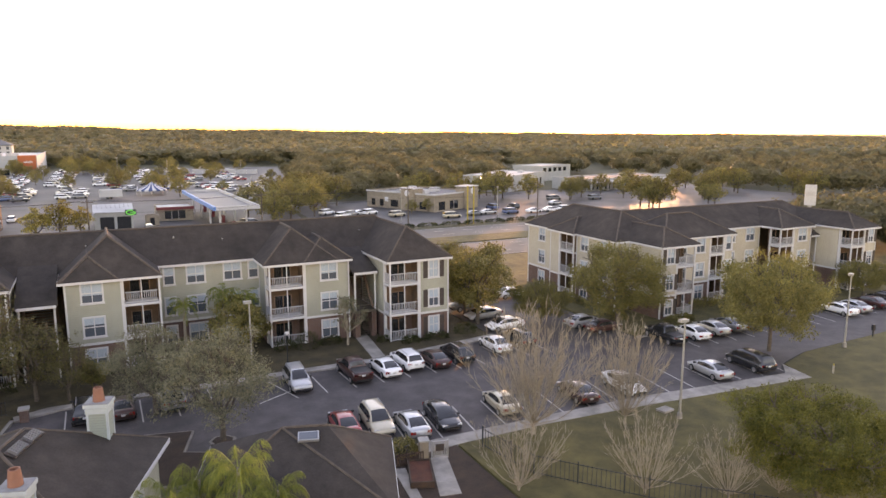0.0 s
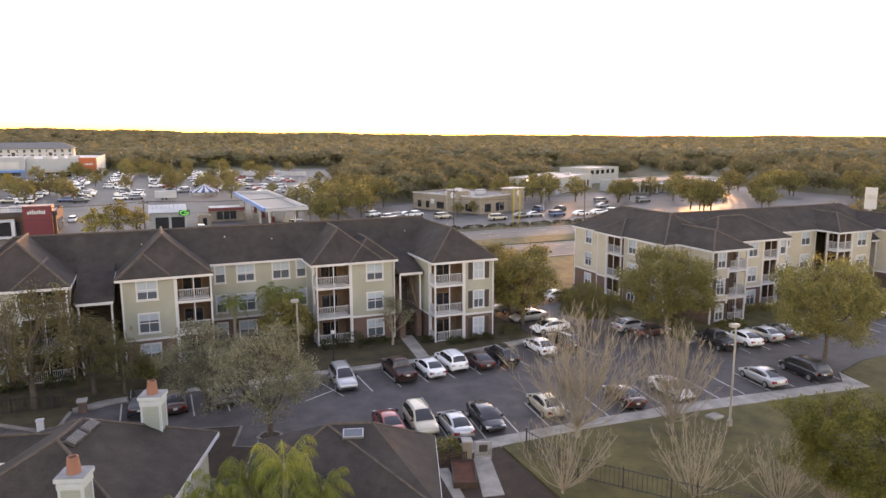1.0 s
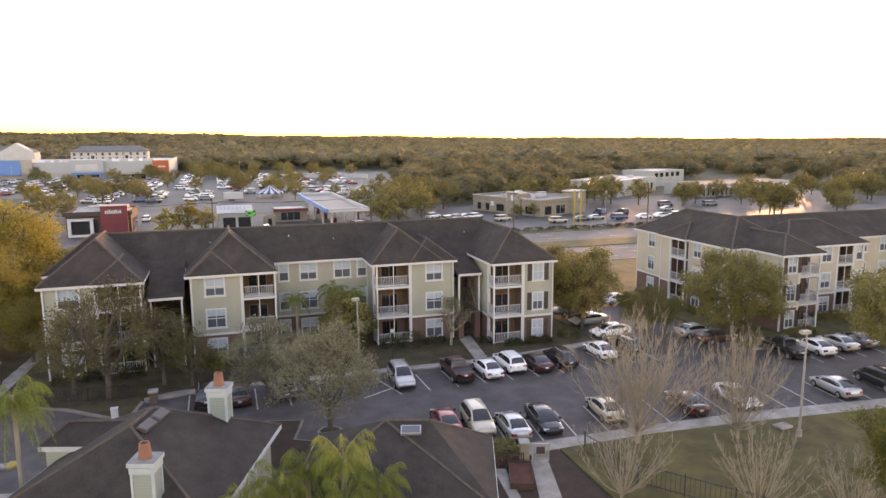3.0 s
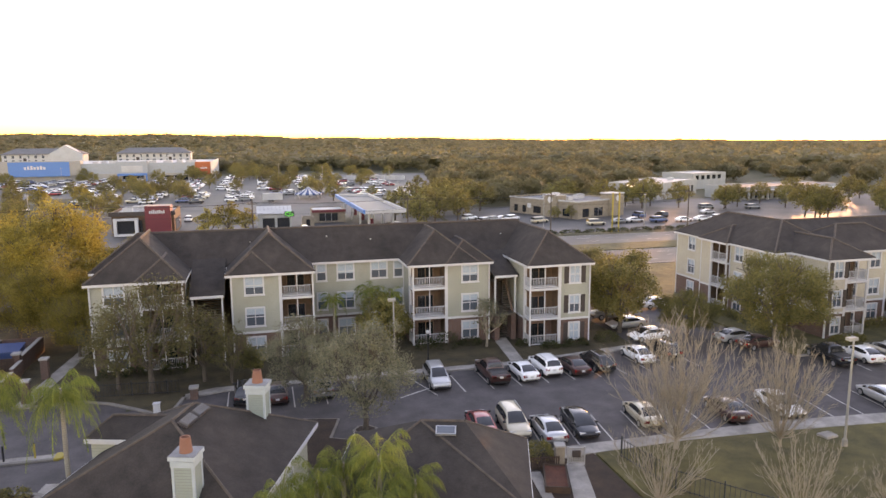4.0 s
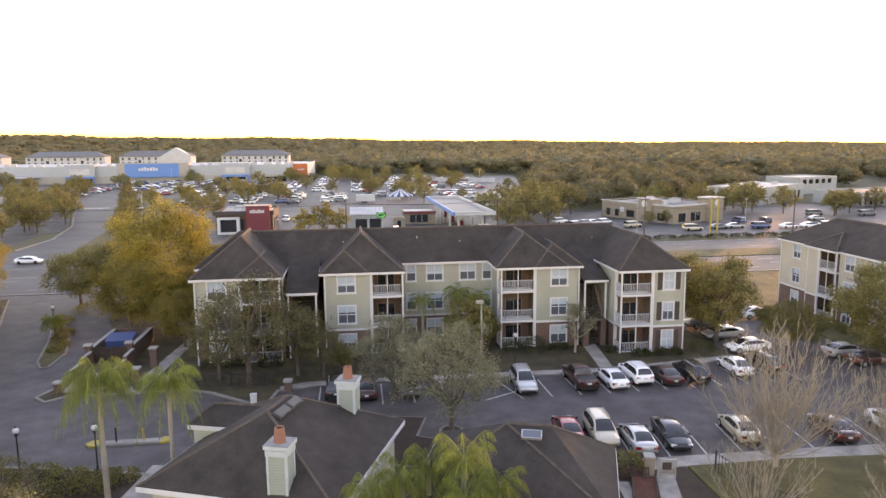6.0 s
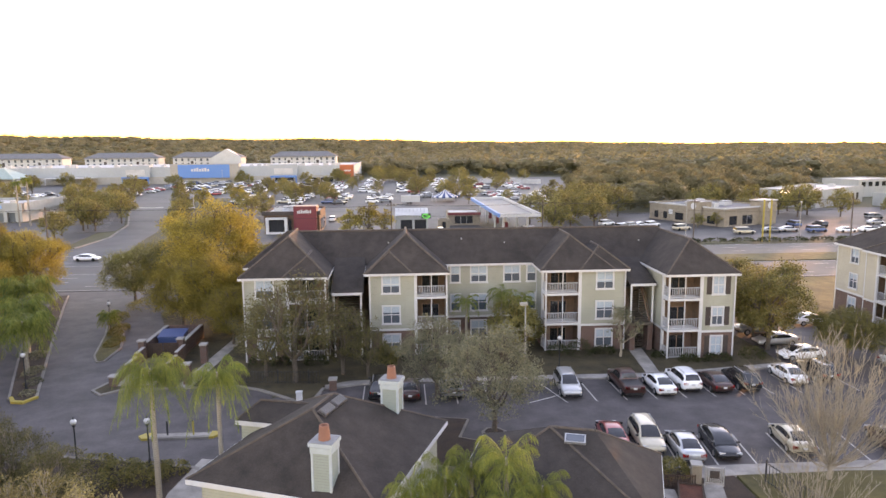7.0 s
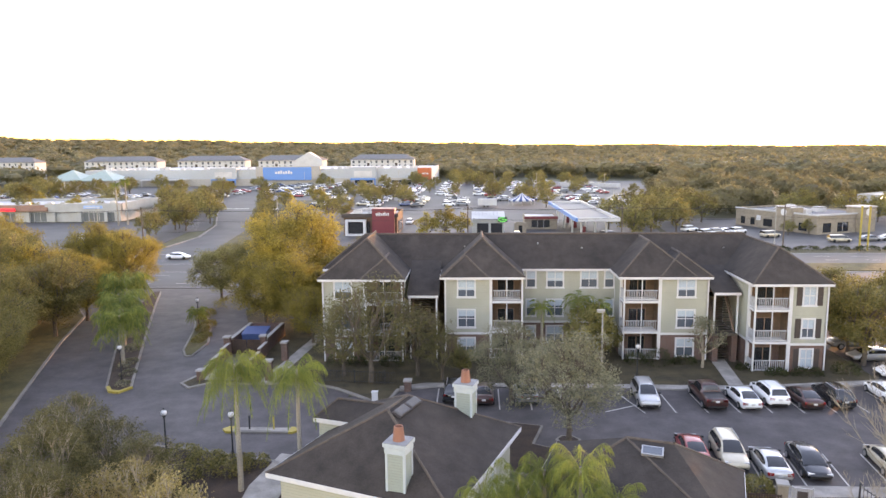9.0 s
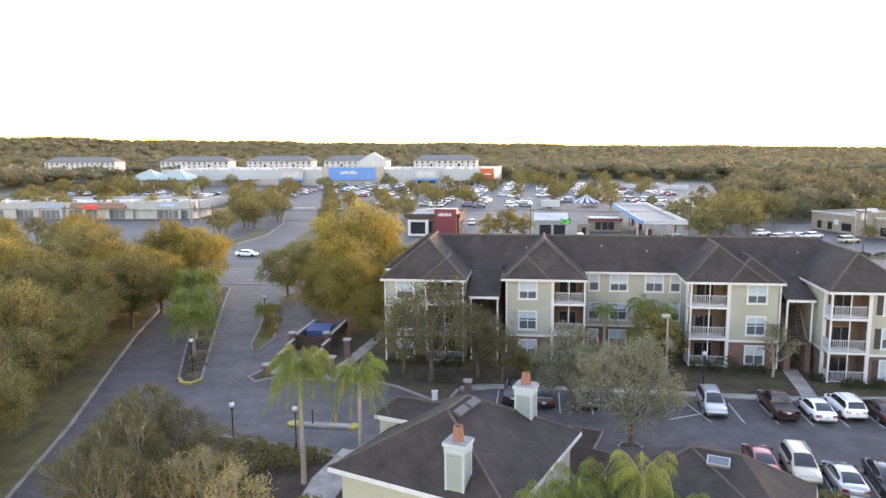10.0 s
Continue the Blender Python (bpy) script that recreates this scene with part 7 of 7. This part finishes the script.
# dumpster yard by the drive
M_GATEWOOD = material("brown_gate_boards", (0.06, 0.036, 0.026), (0.035, 0.022, 0.017), 0.85, scale=2, fine=14)
yard = thing("dumpster_yard", "brick-walled yard with pale stepped copings and brown gates", "enclosure")
for nm, x, ys in (("wall_left", -27.5, (64.8, 67.5, 70.2, 72.6)), ("wall_right", -23.5, (64.8, 67.6, 70.4, 73.1))):
    for i in range(3):
        h = 0.85 + 0.3 * i
        w = block(yard, nm, M_BRICK, x - 0.16, x + 0.16, ys[i], ys[i + 1], 0, h)
        block(w, "coping", M_COPING, x - 0.17, x + 0.17, ys[i], ys[i + 1] + 0.06, h, h + 0.07)
for nm, x, y0 in (("wall_left", -27.6, 73.3), ("wall_right", -23.7, 73.8)):
    w = block(yard, nm, M_BRICK, x - 0.16, x + 0.16, y0, 80.5, 0, 1.7)
    block(w, "coping", M_COPING, x - 0.2, x + 0.2, y0, 80.5, 1.7, 1.8)
block(yard, "rear_wall", M_BRICK, -27.76, -23.54, 80.5, 80.8, 0, 1.7)
for x0, x1 in ((-27.35, -25.72), (-25.66, -24.05)):
    g = block(yard, "gate", M_GATEWOOD, x0, x1, 73.0, 73.1, 0.1, 1.75)
    for i in range(7):
        xa = x0 + (x1 - x0) * (i + 0.1) / 7
        block(g, "board", M_GATEWOOD, xa, xa + (x1 - x0) * 0.8 / 7, 72.96, 73.0, 0.1, 1.78)
block(yard, "floor_slab", M_CONCRETE, -27.3, -23.7, 64.3, 68.0, 0.02, 0.16)
block(yard, "floor_bay", M_ASPHALT, -27.3, -23.7, 68.0, 80.4, 0.02, 0.15)
for x, y in ((-27.8, 72.9), (-23.9, 73.4), (-20.8, 70.9), (-20.6, 64.4), (-27.5, 64.5), (-6.6, 61.9)):
    p = thing("brick_pillar", "brick gate pillar with pale stone cap", "pillar", pose(x, y, 0))
    h = 1.0 if y in (64.5, 61.9) else 2.05
    block(p, "shaft", M_BRICK, -0.32, 0.32, -0.32, 0.32, 0, h)
    block(p, "cap", M_COPING, -0.4, 0.4, -0.4, 0.4, h, h + 0.16)
bin_ = thing("dumpster", "blue steel dumpster inside the brick yard", "dumpster", pose(-25.6, 76.2, 0))
Shape().add([(-1.25, -0.9, 0.2), (1.25, -0.9, 0.2), (1.25, 0.9, 0.2), (-1.25, 0.9, 0.2), (-1.35, -1.05, 1.75), (1.35, -1.05, 1.75), (1.35, 1.05, 2.1), (-1.35, 1.05, 2.1)], [(3, 2, 1, 0), (4, 5, 6, 7), (0, 1, 5, 4), (1, 2, 6, 5), (2, 3, 7, 6), (3, 0, 4, 7)]).make("bin", PAINTS["blue"], bin_)
Shape().add([(-1.4, -1.1, 1.78), (1.4, -1.1, 1.78), (1.4, 1.1, 2.15), (-1.4, 1.1, 2.15), (-1.4, -1.1, 1.84), (1.4, -1.1, 1.84), (1.4, 1.1, 2.21), (-1.4, 1.1, 2.21)], [(3, 2, 1, 0), (4, 5, 6, 7), (0, 1, 5, 4), (1, 2, 6, 5), (2, 3, 7, 6), (3, 0, 4, 7)]).make("lid", M_DUMPLID, bin_, "dull blue plastic lid")
ped = thing("utility_pedestal", "small white utility cabinet at the kerb's end", "utility box", pose(-9.3, 58.95, 0.1))
Shape().box(-0.25, 0.25, -0.2, 0.2, 0, 0.85).make("body", M_WHITE, ped)
Shape().box(-0.29, 0.29, -0.24, 0.24, 0.85, 0.93).make("cap", M_WHITE, ped)


def iron_fence(x0, y0, x1, y1, h=1.3):
    ln = math.hypot(x1 - x0, y1 - y0)
    ob = thing("iron_fence", "black iron picket fence", "fence", pose(x0, y0, 0.1, 0, 0, math.degrees(math.atan2(y1 - y0, x1 - x0))))
    Shape().box(0, ln, -0.02, 0.02, h - 0.15, h - 0.1).make("rail", M_BLACK, ob)
    Shape().box(0, ln, -0.02, 0.02, 0.15, 0.2).make("rail", M_BLACK, ob)
    n = int(ln / 0.3)
    pm = cached(("picket", h), lambda: Shape().box(-0.015, 0.015, -0.015, 0.015, 0, h).data("picket", M_BLACK))
    for i in range(n + 1):
        part("picket", pm, None, ob).location = (ln * i / n, 0, 0)
    for i in range(int(ln / 3) + 1):
        part("post", cached(("fpost", h), lambda: Shape().box(-0.04, 0.04, -0.04, 0.04, 0, h + 0.1).data("post", M_BLACK)), None, ob).location = (min(i * 3.0, ln), 0, 0)


iron_fence(-18.0, 64.3, -8.0, 63.4)
iron_fence(23.9, 41.4, 24.9, 36.2, 1.5)
iron_fence(24.9, 36.2, 29.6, 30.3, 1.5)
iron_fence(29.6, 30.3, 38, 22, 1.5)

tagged(Shape().box(-0.6, 0.6, -0.45, 0.45, 0.1, 0.28).make("utility_box", M_CONCRETE), "flat concrete utility box cover in the lawn", "utility box").matrix_basis = pose(40.7, 40.4, 0, 0, 0, 8)
post = thing("bag_station", "dark post with a small box beside the lawn", "post", pose(76.8, 45.7, 0.1))
Shape().box(-0.05, 0.05, -0.05, 0.05, 0, 1.0).make("post", M_BLACK, post)
Shape().box(-0.2, 0.2, -0.12, 0.12, 0.75, 1.4).make("box", M_BLACK, post)
post = thing("marker_post", "short pale marker post in the lawn", "post", pose(61.6, 40.0, 0.1))
Shape().beam((0, 0, 0), (0, 0, 0.8), 0.09, 0.09, 8).make("shaft", M_STEEL, post)
Shape().beam((0, 0, 0.8), (0, 0, 0.95), 0.11, 0.04, 8).make("cap", M_YELLOW, post)
for i, x in enumerate((-18.6, -16.6)):
    b = thing("bollard", "slim yellow post on the gate island", "bollard", pose(x, 52.3, 0.19))
    Shape().beam((0, 0, 0), (0, 0, 1.1), 0.07, 0.07, 8).make("shaft", M_YELLOW if i else M_BLACK, b)
    Shape().beam((0, 0, 1.1), (0, 0, 1.16), 0.085, 0.05, 8).make("cap", M_BLACK, b)
shrub("hedge", "dark clipped hedge along the road's far kerb", [(58 + 6.2 * i, 149.2, 3.0, 0.8, 1.1) for i in range(9)], M_LEAF_DARK, 66, 160, 0.16)
# lane paint on the divided road and the store drive
lanes = thing("lane_marks", "white dashed and solid lane paint on the road", "road marking", kind="structure")
dash = Shape().box(-1.5, 1.5, -0.07, 0.07, 0, 0.004).data("dash", M_PAINTLINE)
for yy in (113.6, 117.4, 121.2, 137.4, 141.9):
    for i in range(34):
        part("dash", dash, None, lanes).location = (-95 + 7.5 * i, yy, 0.031)
edge = Shape().box(-150, 150, -0.06, 0.06, 0, 0.004).data("edge_line", M_PAINTLINE)
for yy in (110.4, 124.6, 133.4, 146.0):
    part("edge_line", edge, None, lanes).location = (30, yy, 0.031)
bay = Shape().box(-0.07, 0.07, -2.6, 2.6, 0, 0.004).data("bay_line", M_PAINTLINE)
for i in range(12):
    part("bay_line", bay, None, lanes).matrix_basis = pose(-82.6 - 0.95 * i, 194 + 2.9 * i, 0.031, 0, 0, 70)
zebra = Shape().box(-0.3, 0.3, -1.6, 1.6, 0, 0.004).data("zebra_bar", M_PAINTLINE)
for i in range(12):
    part("zebra_bar", zebra, None, lanes).location = (-96.6 + 0.85 * i, 259.6, 0.035)
# pool gate by the pool house
gate = thing("pool_gate", "grey slatted pool gate with a dark sign panel", "gate", pose(20.3, 41.2, 0.13, 0, 0, -14))
for x in (-0.62, 0.55):
    block(gate, "post", M_METAL, x, x + 0.07, -0.035, 0.035, 0, 1.35)
for z in (0.12, 1.2):
    block(gate, "rail", M_METAL, -0.55, 0.55, -0.03, 0.03, z, z + 0.07)
for i in range(9):
    block(gate, "slat", M_METAL, -0.53 + 0.12 * i, -0.46 + 0.12 * i, -0.02, 0.02, 0.19, 1.2)
block(gate, "sign_panel", M_SHUTTER, -0.3, 0.3, -0.06, -0.022, 0.55, 1.05, "dark square panel")
pil = thing("gate_pillar", "short pale stucco pillar beside the gate", "pillar", pose(19.35, 41.9, 0.1, 0, 0, -14))
block(pil, "shaft", M_TAN, -0.32, 0.32, -0.32, 0.32, 0, 1.25)
block(pil, "cap", M_COPING, -0.38, 0.38, -0.38, 0.38, 1.25, 1.35)
fence = thing("picket_fence", "low brown picket fence by the hedge", "fence", pose(17.0, 41.4, 0.1, 0, 0, -8))
for z in (0.15, 0.75):
    block(fence, "rail", M_GATEWOOD, 0, 2.0, -0.03, 0.03, z, z + 0.07)
for i in range(13):
    block(fence, "picket", M_GATEWOOD, 0.16 * i, 0.16 * i + 0.09, -0.05, -0.03, 0, 0.9)
bed = thing("raised_planter", "brown timber planter filled with russet mulch", "planter", pose(18.0, 39.4, 0.1, 0, 0, -20))
for x0, x1, y0, y1 in ((-0.8, -0.7, -1.6, 1.6), (0.7, 0.8, -1.6, 1.6), (-0.7, 0.7, 1.5, 1.6), (-0.7, 0.7, -1.6, -1.5)):
    block(bed, "board", M_GATEWOOD, x0, x1, y0, y1, 0, 0.45)
block(bed, "soil", M_RUSSET, -0.7, 0.7, -1.5, 1.5, 0, 0.35, "russet mulch")
shrub("hedge", "clipped olive hedge at the lot's edge", [(18.2, 42.9, 1.1, 0.9, 1.25)], M_LEAF_OAK, 67, 1600, 0.07)
paved("walk_pool", [(18.0, 36.5), (19.4, 36.2), (20.9, 41.3), (19.7, 41.5)], M_CONCRETE, "concrete walk to the pool gate", 0.13, "path")
paved("walk_poolhouse", [(16.2, 37.0), (16.9, 36.8), (17.5, 40.9), (16.7, 41.1)], M_CONCRETE, "narrow pale walk beside the pool house", 0.13, "path")


# ---------------------------------------------------------------- woods and lot trees
def lumpy(rng, n, squash=0.75):
    """Clump centres on an uneven dome."""
    d = rng.normal(size=(n, 3))
    d /= np.linalg.norm(d, axis=1, keepdims=True)
    lump = 0.8 + 0.2 * np.sin(d[:, :1] * 4 + 1.3) * np.cos(d[:, 1:2] * 5) + 0.15 * rng.random((n, 1))
    p = d * lump * (0.75 + 0.25 * rng.random((n, 1)))
    p[:, 2] = p[:, 2] * squash
    return p


def surface_blades(rng, n, size):
    """Small blades lying roughly on the surface of an uneven dome, facing outwards."""
    p = lumpy(rng, n)
    nrm = p / np.linalg.norm(p, axis=1, keepdims=True) + rng.normal(size=(n, 3)) * 0.85
    nrm /= np.linalg.norm(nrm, axis=1, keepdims=True)
    u = np.cross(nrm, rng.normal(size=(n, 3)))
    u /= np.linalg.norm(u, axis=1, keepdims=True)
    w = np.cross(nrm, u)
    k = size * rng.uniform(0.6, 1.4, (n, 1))
    return np.stack([p - u * k, p - w * k * 0.7, p + u * k, p + w * k * 0.7], 1).reshape(-1, 3)


def woods(name, label, spots, blades, size, seed, mat):
    """Many tree crowns joined: spots are x, y, ground z, crown radius, height."""
    rng = np.random.default_rng(seed)
    protos = []
    for k in range(9):
        core = Shape()
        for j in range(3):
            ra, rb = (0.45, 0.72, 0.55)[j], (0.72, 0.55, 0.05)[j]
            core.beam((0, 0, (-0.35, 0.05, 0.33)[j]), (0, 0, (0.05, 0.33, 0.5)[j]), ra, rb, 7, False)
        skin = np.array([core.v[i] for f in core.f for i in f])
        skin = skin * (1 + 0.12 * np.sin(skin[:, :1] * 6 + k) * np.cos(skin[:, 1:2] * 5 + k))
        protos.append(np.concatenate([surface_blades(rng, blades, size), skin]))
    vs = []
    for i, (x, y, z, r, h) in enumerate(spots):
        v = protos[i % 9] * (r, r, (h - 1.0) * 0.62)
        a = rng.uniform(0, 6.28)
        c, s = math.cos(a), math.sin(a)
        vs.append(np.stack([v[:, 0] * c - v[:, 1] * s + x, v[:, 0] * s + v[:, 1] * c + y, v[:, 2] + z + h * 0.52], 1))
    v = np.concatenate(vs)
    ob = part(name, mesh_of(name, v, np.arange(len(v)).reshape(-1, 4), mat))
    return tagged(ob, label, "woods", kind="stuff")


def built(x, y):
    """Ground taken by roads, lots and buildings."""
    if 106 < y < 150:
        return True
    if -300 < x < 52 + max(0, (y - 150) * 0.16) and 147 < y < 462:
        return True
    if -262 < x < -24 and 385 < y < 505:
        return True
    if -405 < x < -40 and 470 < y < 545:
        return True
    if 48 < x < 235 and 147 < y < 218:
        return True
    if 118 < x < 172 and 215 < y < 262:
        return True
    if 172 < x < 240 and 195 < y < 296:
        return True
    if y < 109 and x < 122:
        return True
    return False


def spots_in(seed, r0, r1, step, hmin, hmax, rmul):
    rng = random.Random(seed)
    out = []
    r = r0
    while r < r1:
        st = step * (1 + (r - r0) / r0 * 0.55)
        n = int(math.radians(118) * r / st)
        for i in range(n):
            a = math.radians(-66) + math.radians(118) * (i + rng.uniform(-0.5, 0.5)) / n
            rr = r + rng.uniform(-0.6, 0.6) * st
            x, y = -rr * math.sin(a), rr * math.cos(a)
            if built(x, y):
                continue
            h = rng.uniform(hmin, hmax)
            out.append((x, y, terrain(x, y), h * rmul * rng.uniform(0.8, 1.25), h))
        r += st * 1.05
    return out


belt = random.Random(35)
belt = [(-345 + 5.2 * i + belt.uniform(-2, 2), 508 + belt.uniform(-3, 5), 0.0, belt.uniform(2.6, 4.6), belt.uniform(5.0, 9.5)) for i in range(58) if belt.random() < 0.7]
woods("woods_near", "dense olive and russet tree canopy beyond the shops", belt + spots_in(31, 120, 520, 7.5, 6.5, 12.5, 0.6), 820, 0.07, 41, M_LEAF_FAR)
woods("woods_far", "distant wooded plain up to the horizon", spots_in(32, 515, 2300, 13.0, 9, 14.5, 0.75), 78, 0.15, 42, M_LEAF_FAR)

lot_tree = tree_thing("lot_tree", "round dark oak tree in a parking lot", broad_tree(51, 7.5, 8.0, M_LEAF_OAK, M_BARK, 22, 0.22, 0.9, 3, 0.6, 0.22, dome=70), "tree", "lot trees")
gold_lot = tree_thing("lot_tree", "small tree in a parking lot, golden sunlight painted into its leaves", broad_tree(52, 7.5, 7.0, M_LEAF_SUNGOLD, M_BARK, 22, 0.22, 0.9, 3, 0.6, 0.22, dome=70), "tree", "lot trees")
rng = random.Random(77)
spots = []
for i in range(60):
    x, y = rng.uniform(-150, 75), rng.uniform(250, 445)
    spots.append((x, y, rng.uniform(0, 360), rng.uniform(0.6, 1.05)))
spots += [(-60 + 6 * i, 300 + rng.uniform(-4, 4), 40 * i, 0.8) for i in range(5)]
spots += [(-46, 215, 0, 0.9), (-44, 225, 30, 1.0), (-52, 236, 10, 0.9), (-40, 208, 80, 0.7), (-84, 172, 0, 0.9), (-86, 180, 50, 0.8), (-86, 195, 60, 0.9), (-92, 212, 10, 1.0), (-96, 225, 0, 1.0), (-98, 238, 200, 1.0), (-108, 245, 0, 1.0), (-128, 160, 30, 0.8), (-112, 156, 90, 0.9), (-150, 158, 40, 0.9), (44, 176, 0, 1.25), (52, 182, 70, 1.2), (48, 196, 20, 1.2), (84, 178, 0, 0.5), (78, 176, 40, 0.5), (116, 205, 20, 1.0), (124, 214, 80, 1.1)]
spots += [(-85.5, 191, 0, 1.15), (-82, 190, 30, 1.0), (-82, 208, 60, 1.2), (-97, 212, 90, 1.1), (-91, 228, 120, 1.2), (-101, 247, 10, 1.1), (-104, 236, 0, 1.1), (-100, 256, 50, 1.2), (-116, 268, 20, 1.0)]
spots += [(rng.uniform(-250, -120), rng.uniform(235, 380), rng.uniform(0, 360), rng.uniform(0.8, 1.25)) for i in range(34)]
spots += [(-225 + 9 * i, 222 + rng.uniform(-4, 6), 30 * i, rng.uniform(0.7, 1.0)) for i in range(12)]
spots += [(rng.uniform(140, 245), rng.uniform(152, 206), rng.uniform(0, 360), rng.uniform(0.7, 1.3)) for i in range(26)]
spots += [(118, 198, 0, 1.25), (124, 203, 90, 1.2), (130, 196, 40, 1.1), (108, 206, 10, 1.2), (66, 206, 0, 1.2), (60, 212, 50, 1.3), (56, 200, 20, 1.2)]
spots += [(38, 168, 20, 1.1), (44, 186, 60, 1.2), (40, 178, 5, 1.0), (50, 205, 0, 1.3), (58, 222, 40, 1.3), (46, 214, 200, 1.2), (36, 190, 20, 1.1), (66, 221, 10, 1.2), (92, 208, 20, 1.1), (100, 216, 70, 1.2)]
spots += [(-58.5 - 2.7 * i, 184 + 10 * i, 50 * i, 0.7 + 0.1 * (i % 3)) for i in range(7)]
spots += [(rng.uniform(-60, 60), rng.uniform(330, 440), rng.uniform(0, 360), rng.uniform(0.8, 1.2)) for i in range(26)]
plant(lot_tree, spots)
plant(gold_lot, [(-8, 170, 0, 1.05), (-12, 166, 90, 0.9), (-4, 172, 30, 0.8), (-140, 235, 0, 0.9), (-160, 245, 40, 1.0), (-180, 240, 10, 1.0), (-60, 262, 0, 1.0), (-70, 250, 30, 1.0)])

# ---------------------------------------------------------------- cars of the far lots
rng = random.Random(99)
cols = ["white", "silver", "grey", "black", "white", "silver", "red", "blue", "beige", "white", "grey"]
count = 0
for i in range(11):
    for side in (0, 1):
        for j in range(40):
            x, y = -125 + 18 * i + side * 5.4, 318 + 2.9 * j
            if rng.random() < (0.24 + 0.58 * (j / 40)) * (1.25 if -90 < x < 40 else 0.6):
                park(rng.choice(["sedan", "sedan", "suv", "van", "pickup"]), rng.choice(cols), x + rng.uniform(-0.3, 0.3), y, 180 * side + rng.choice([0, 180]), False)
                count += 1
for i in range(8):
    for side in (0, 1):
        for j in range(15):
            x, y = -62 + 17 * i + side * 5.4, 262 + 2.9 * j
            if not (-2 < x < 40 and 255 < y < 290) and rng.random() < 0.42:
                park(rng.choice(["sedan", "sedan", "suv", "van", "pickup"]), rng.choice(cols), x + rng.uniform(-0.3, 0.3), y, rng.choice([0, 180]), False)
for i in range(7):
    for j in range(16):
        if rng.random() < 0.5:
            park(rng.choice(["sedan", "sedan", "suv", "van"]), rng.choice(cols), -235 + 18 * i + rng.uniform(-0.4, 0.4), 300 + 2.9 * j, rng.choice([0, 180]), False)
for x, y, rz in [(58, 176, 30), (61, 178, 30), (64, 180, 30), (67, 179.5, 30), (56, 184, 30), (72, 172, 20), (92, 165, 0), (97, 166, 0), (103, 164, 5), (110, 163, 0), (116, 163.5, 0), (121, 163, 0), (104, 176, 90), (110, 174, 90), (84, 163, 0), (128, 178, 10), (136, 190, 0), (150, 186, 0), (-8, 162, 0), (-14, 165, 90), (-16, 160, 90), (-5, 164, 90), (10, 172, 90), (14, 165, 20), (33, 172, 0), (30, 168, 10), (-20, 205, 90), (-14, 198, 80), (-43, 153, 90), (-140, 165, 90), (-146, 166, 90), (-150, 168, 90), (38, 300, 10), (44, 302, 5), (50, 298, 0), (-62.5, 140, 0), (-75, 250, 60), (-100, 170, 0)]:
    park(rng.choice(["sedan", "suv", "sedan", "van"]), rng.choice(cols), x, y, rz, False, 0.03)
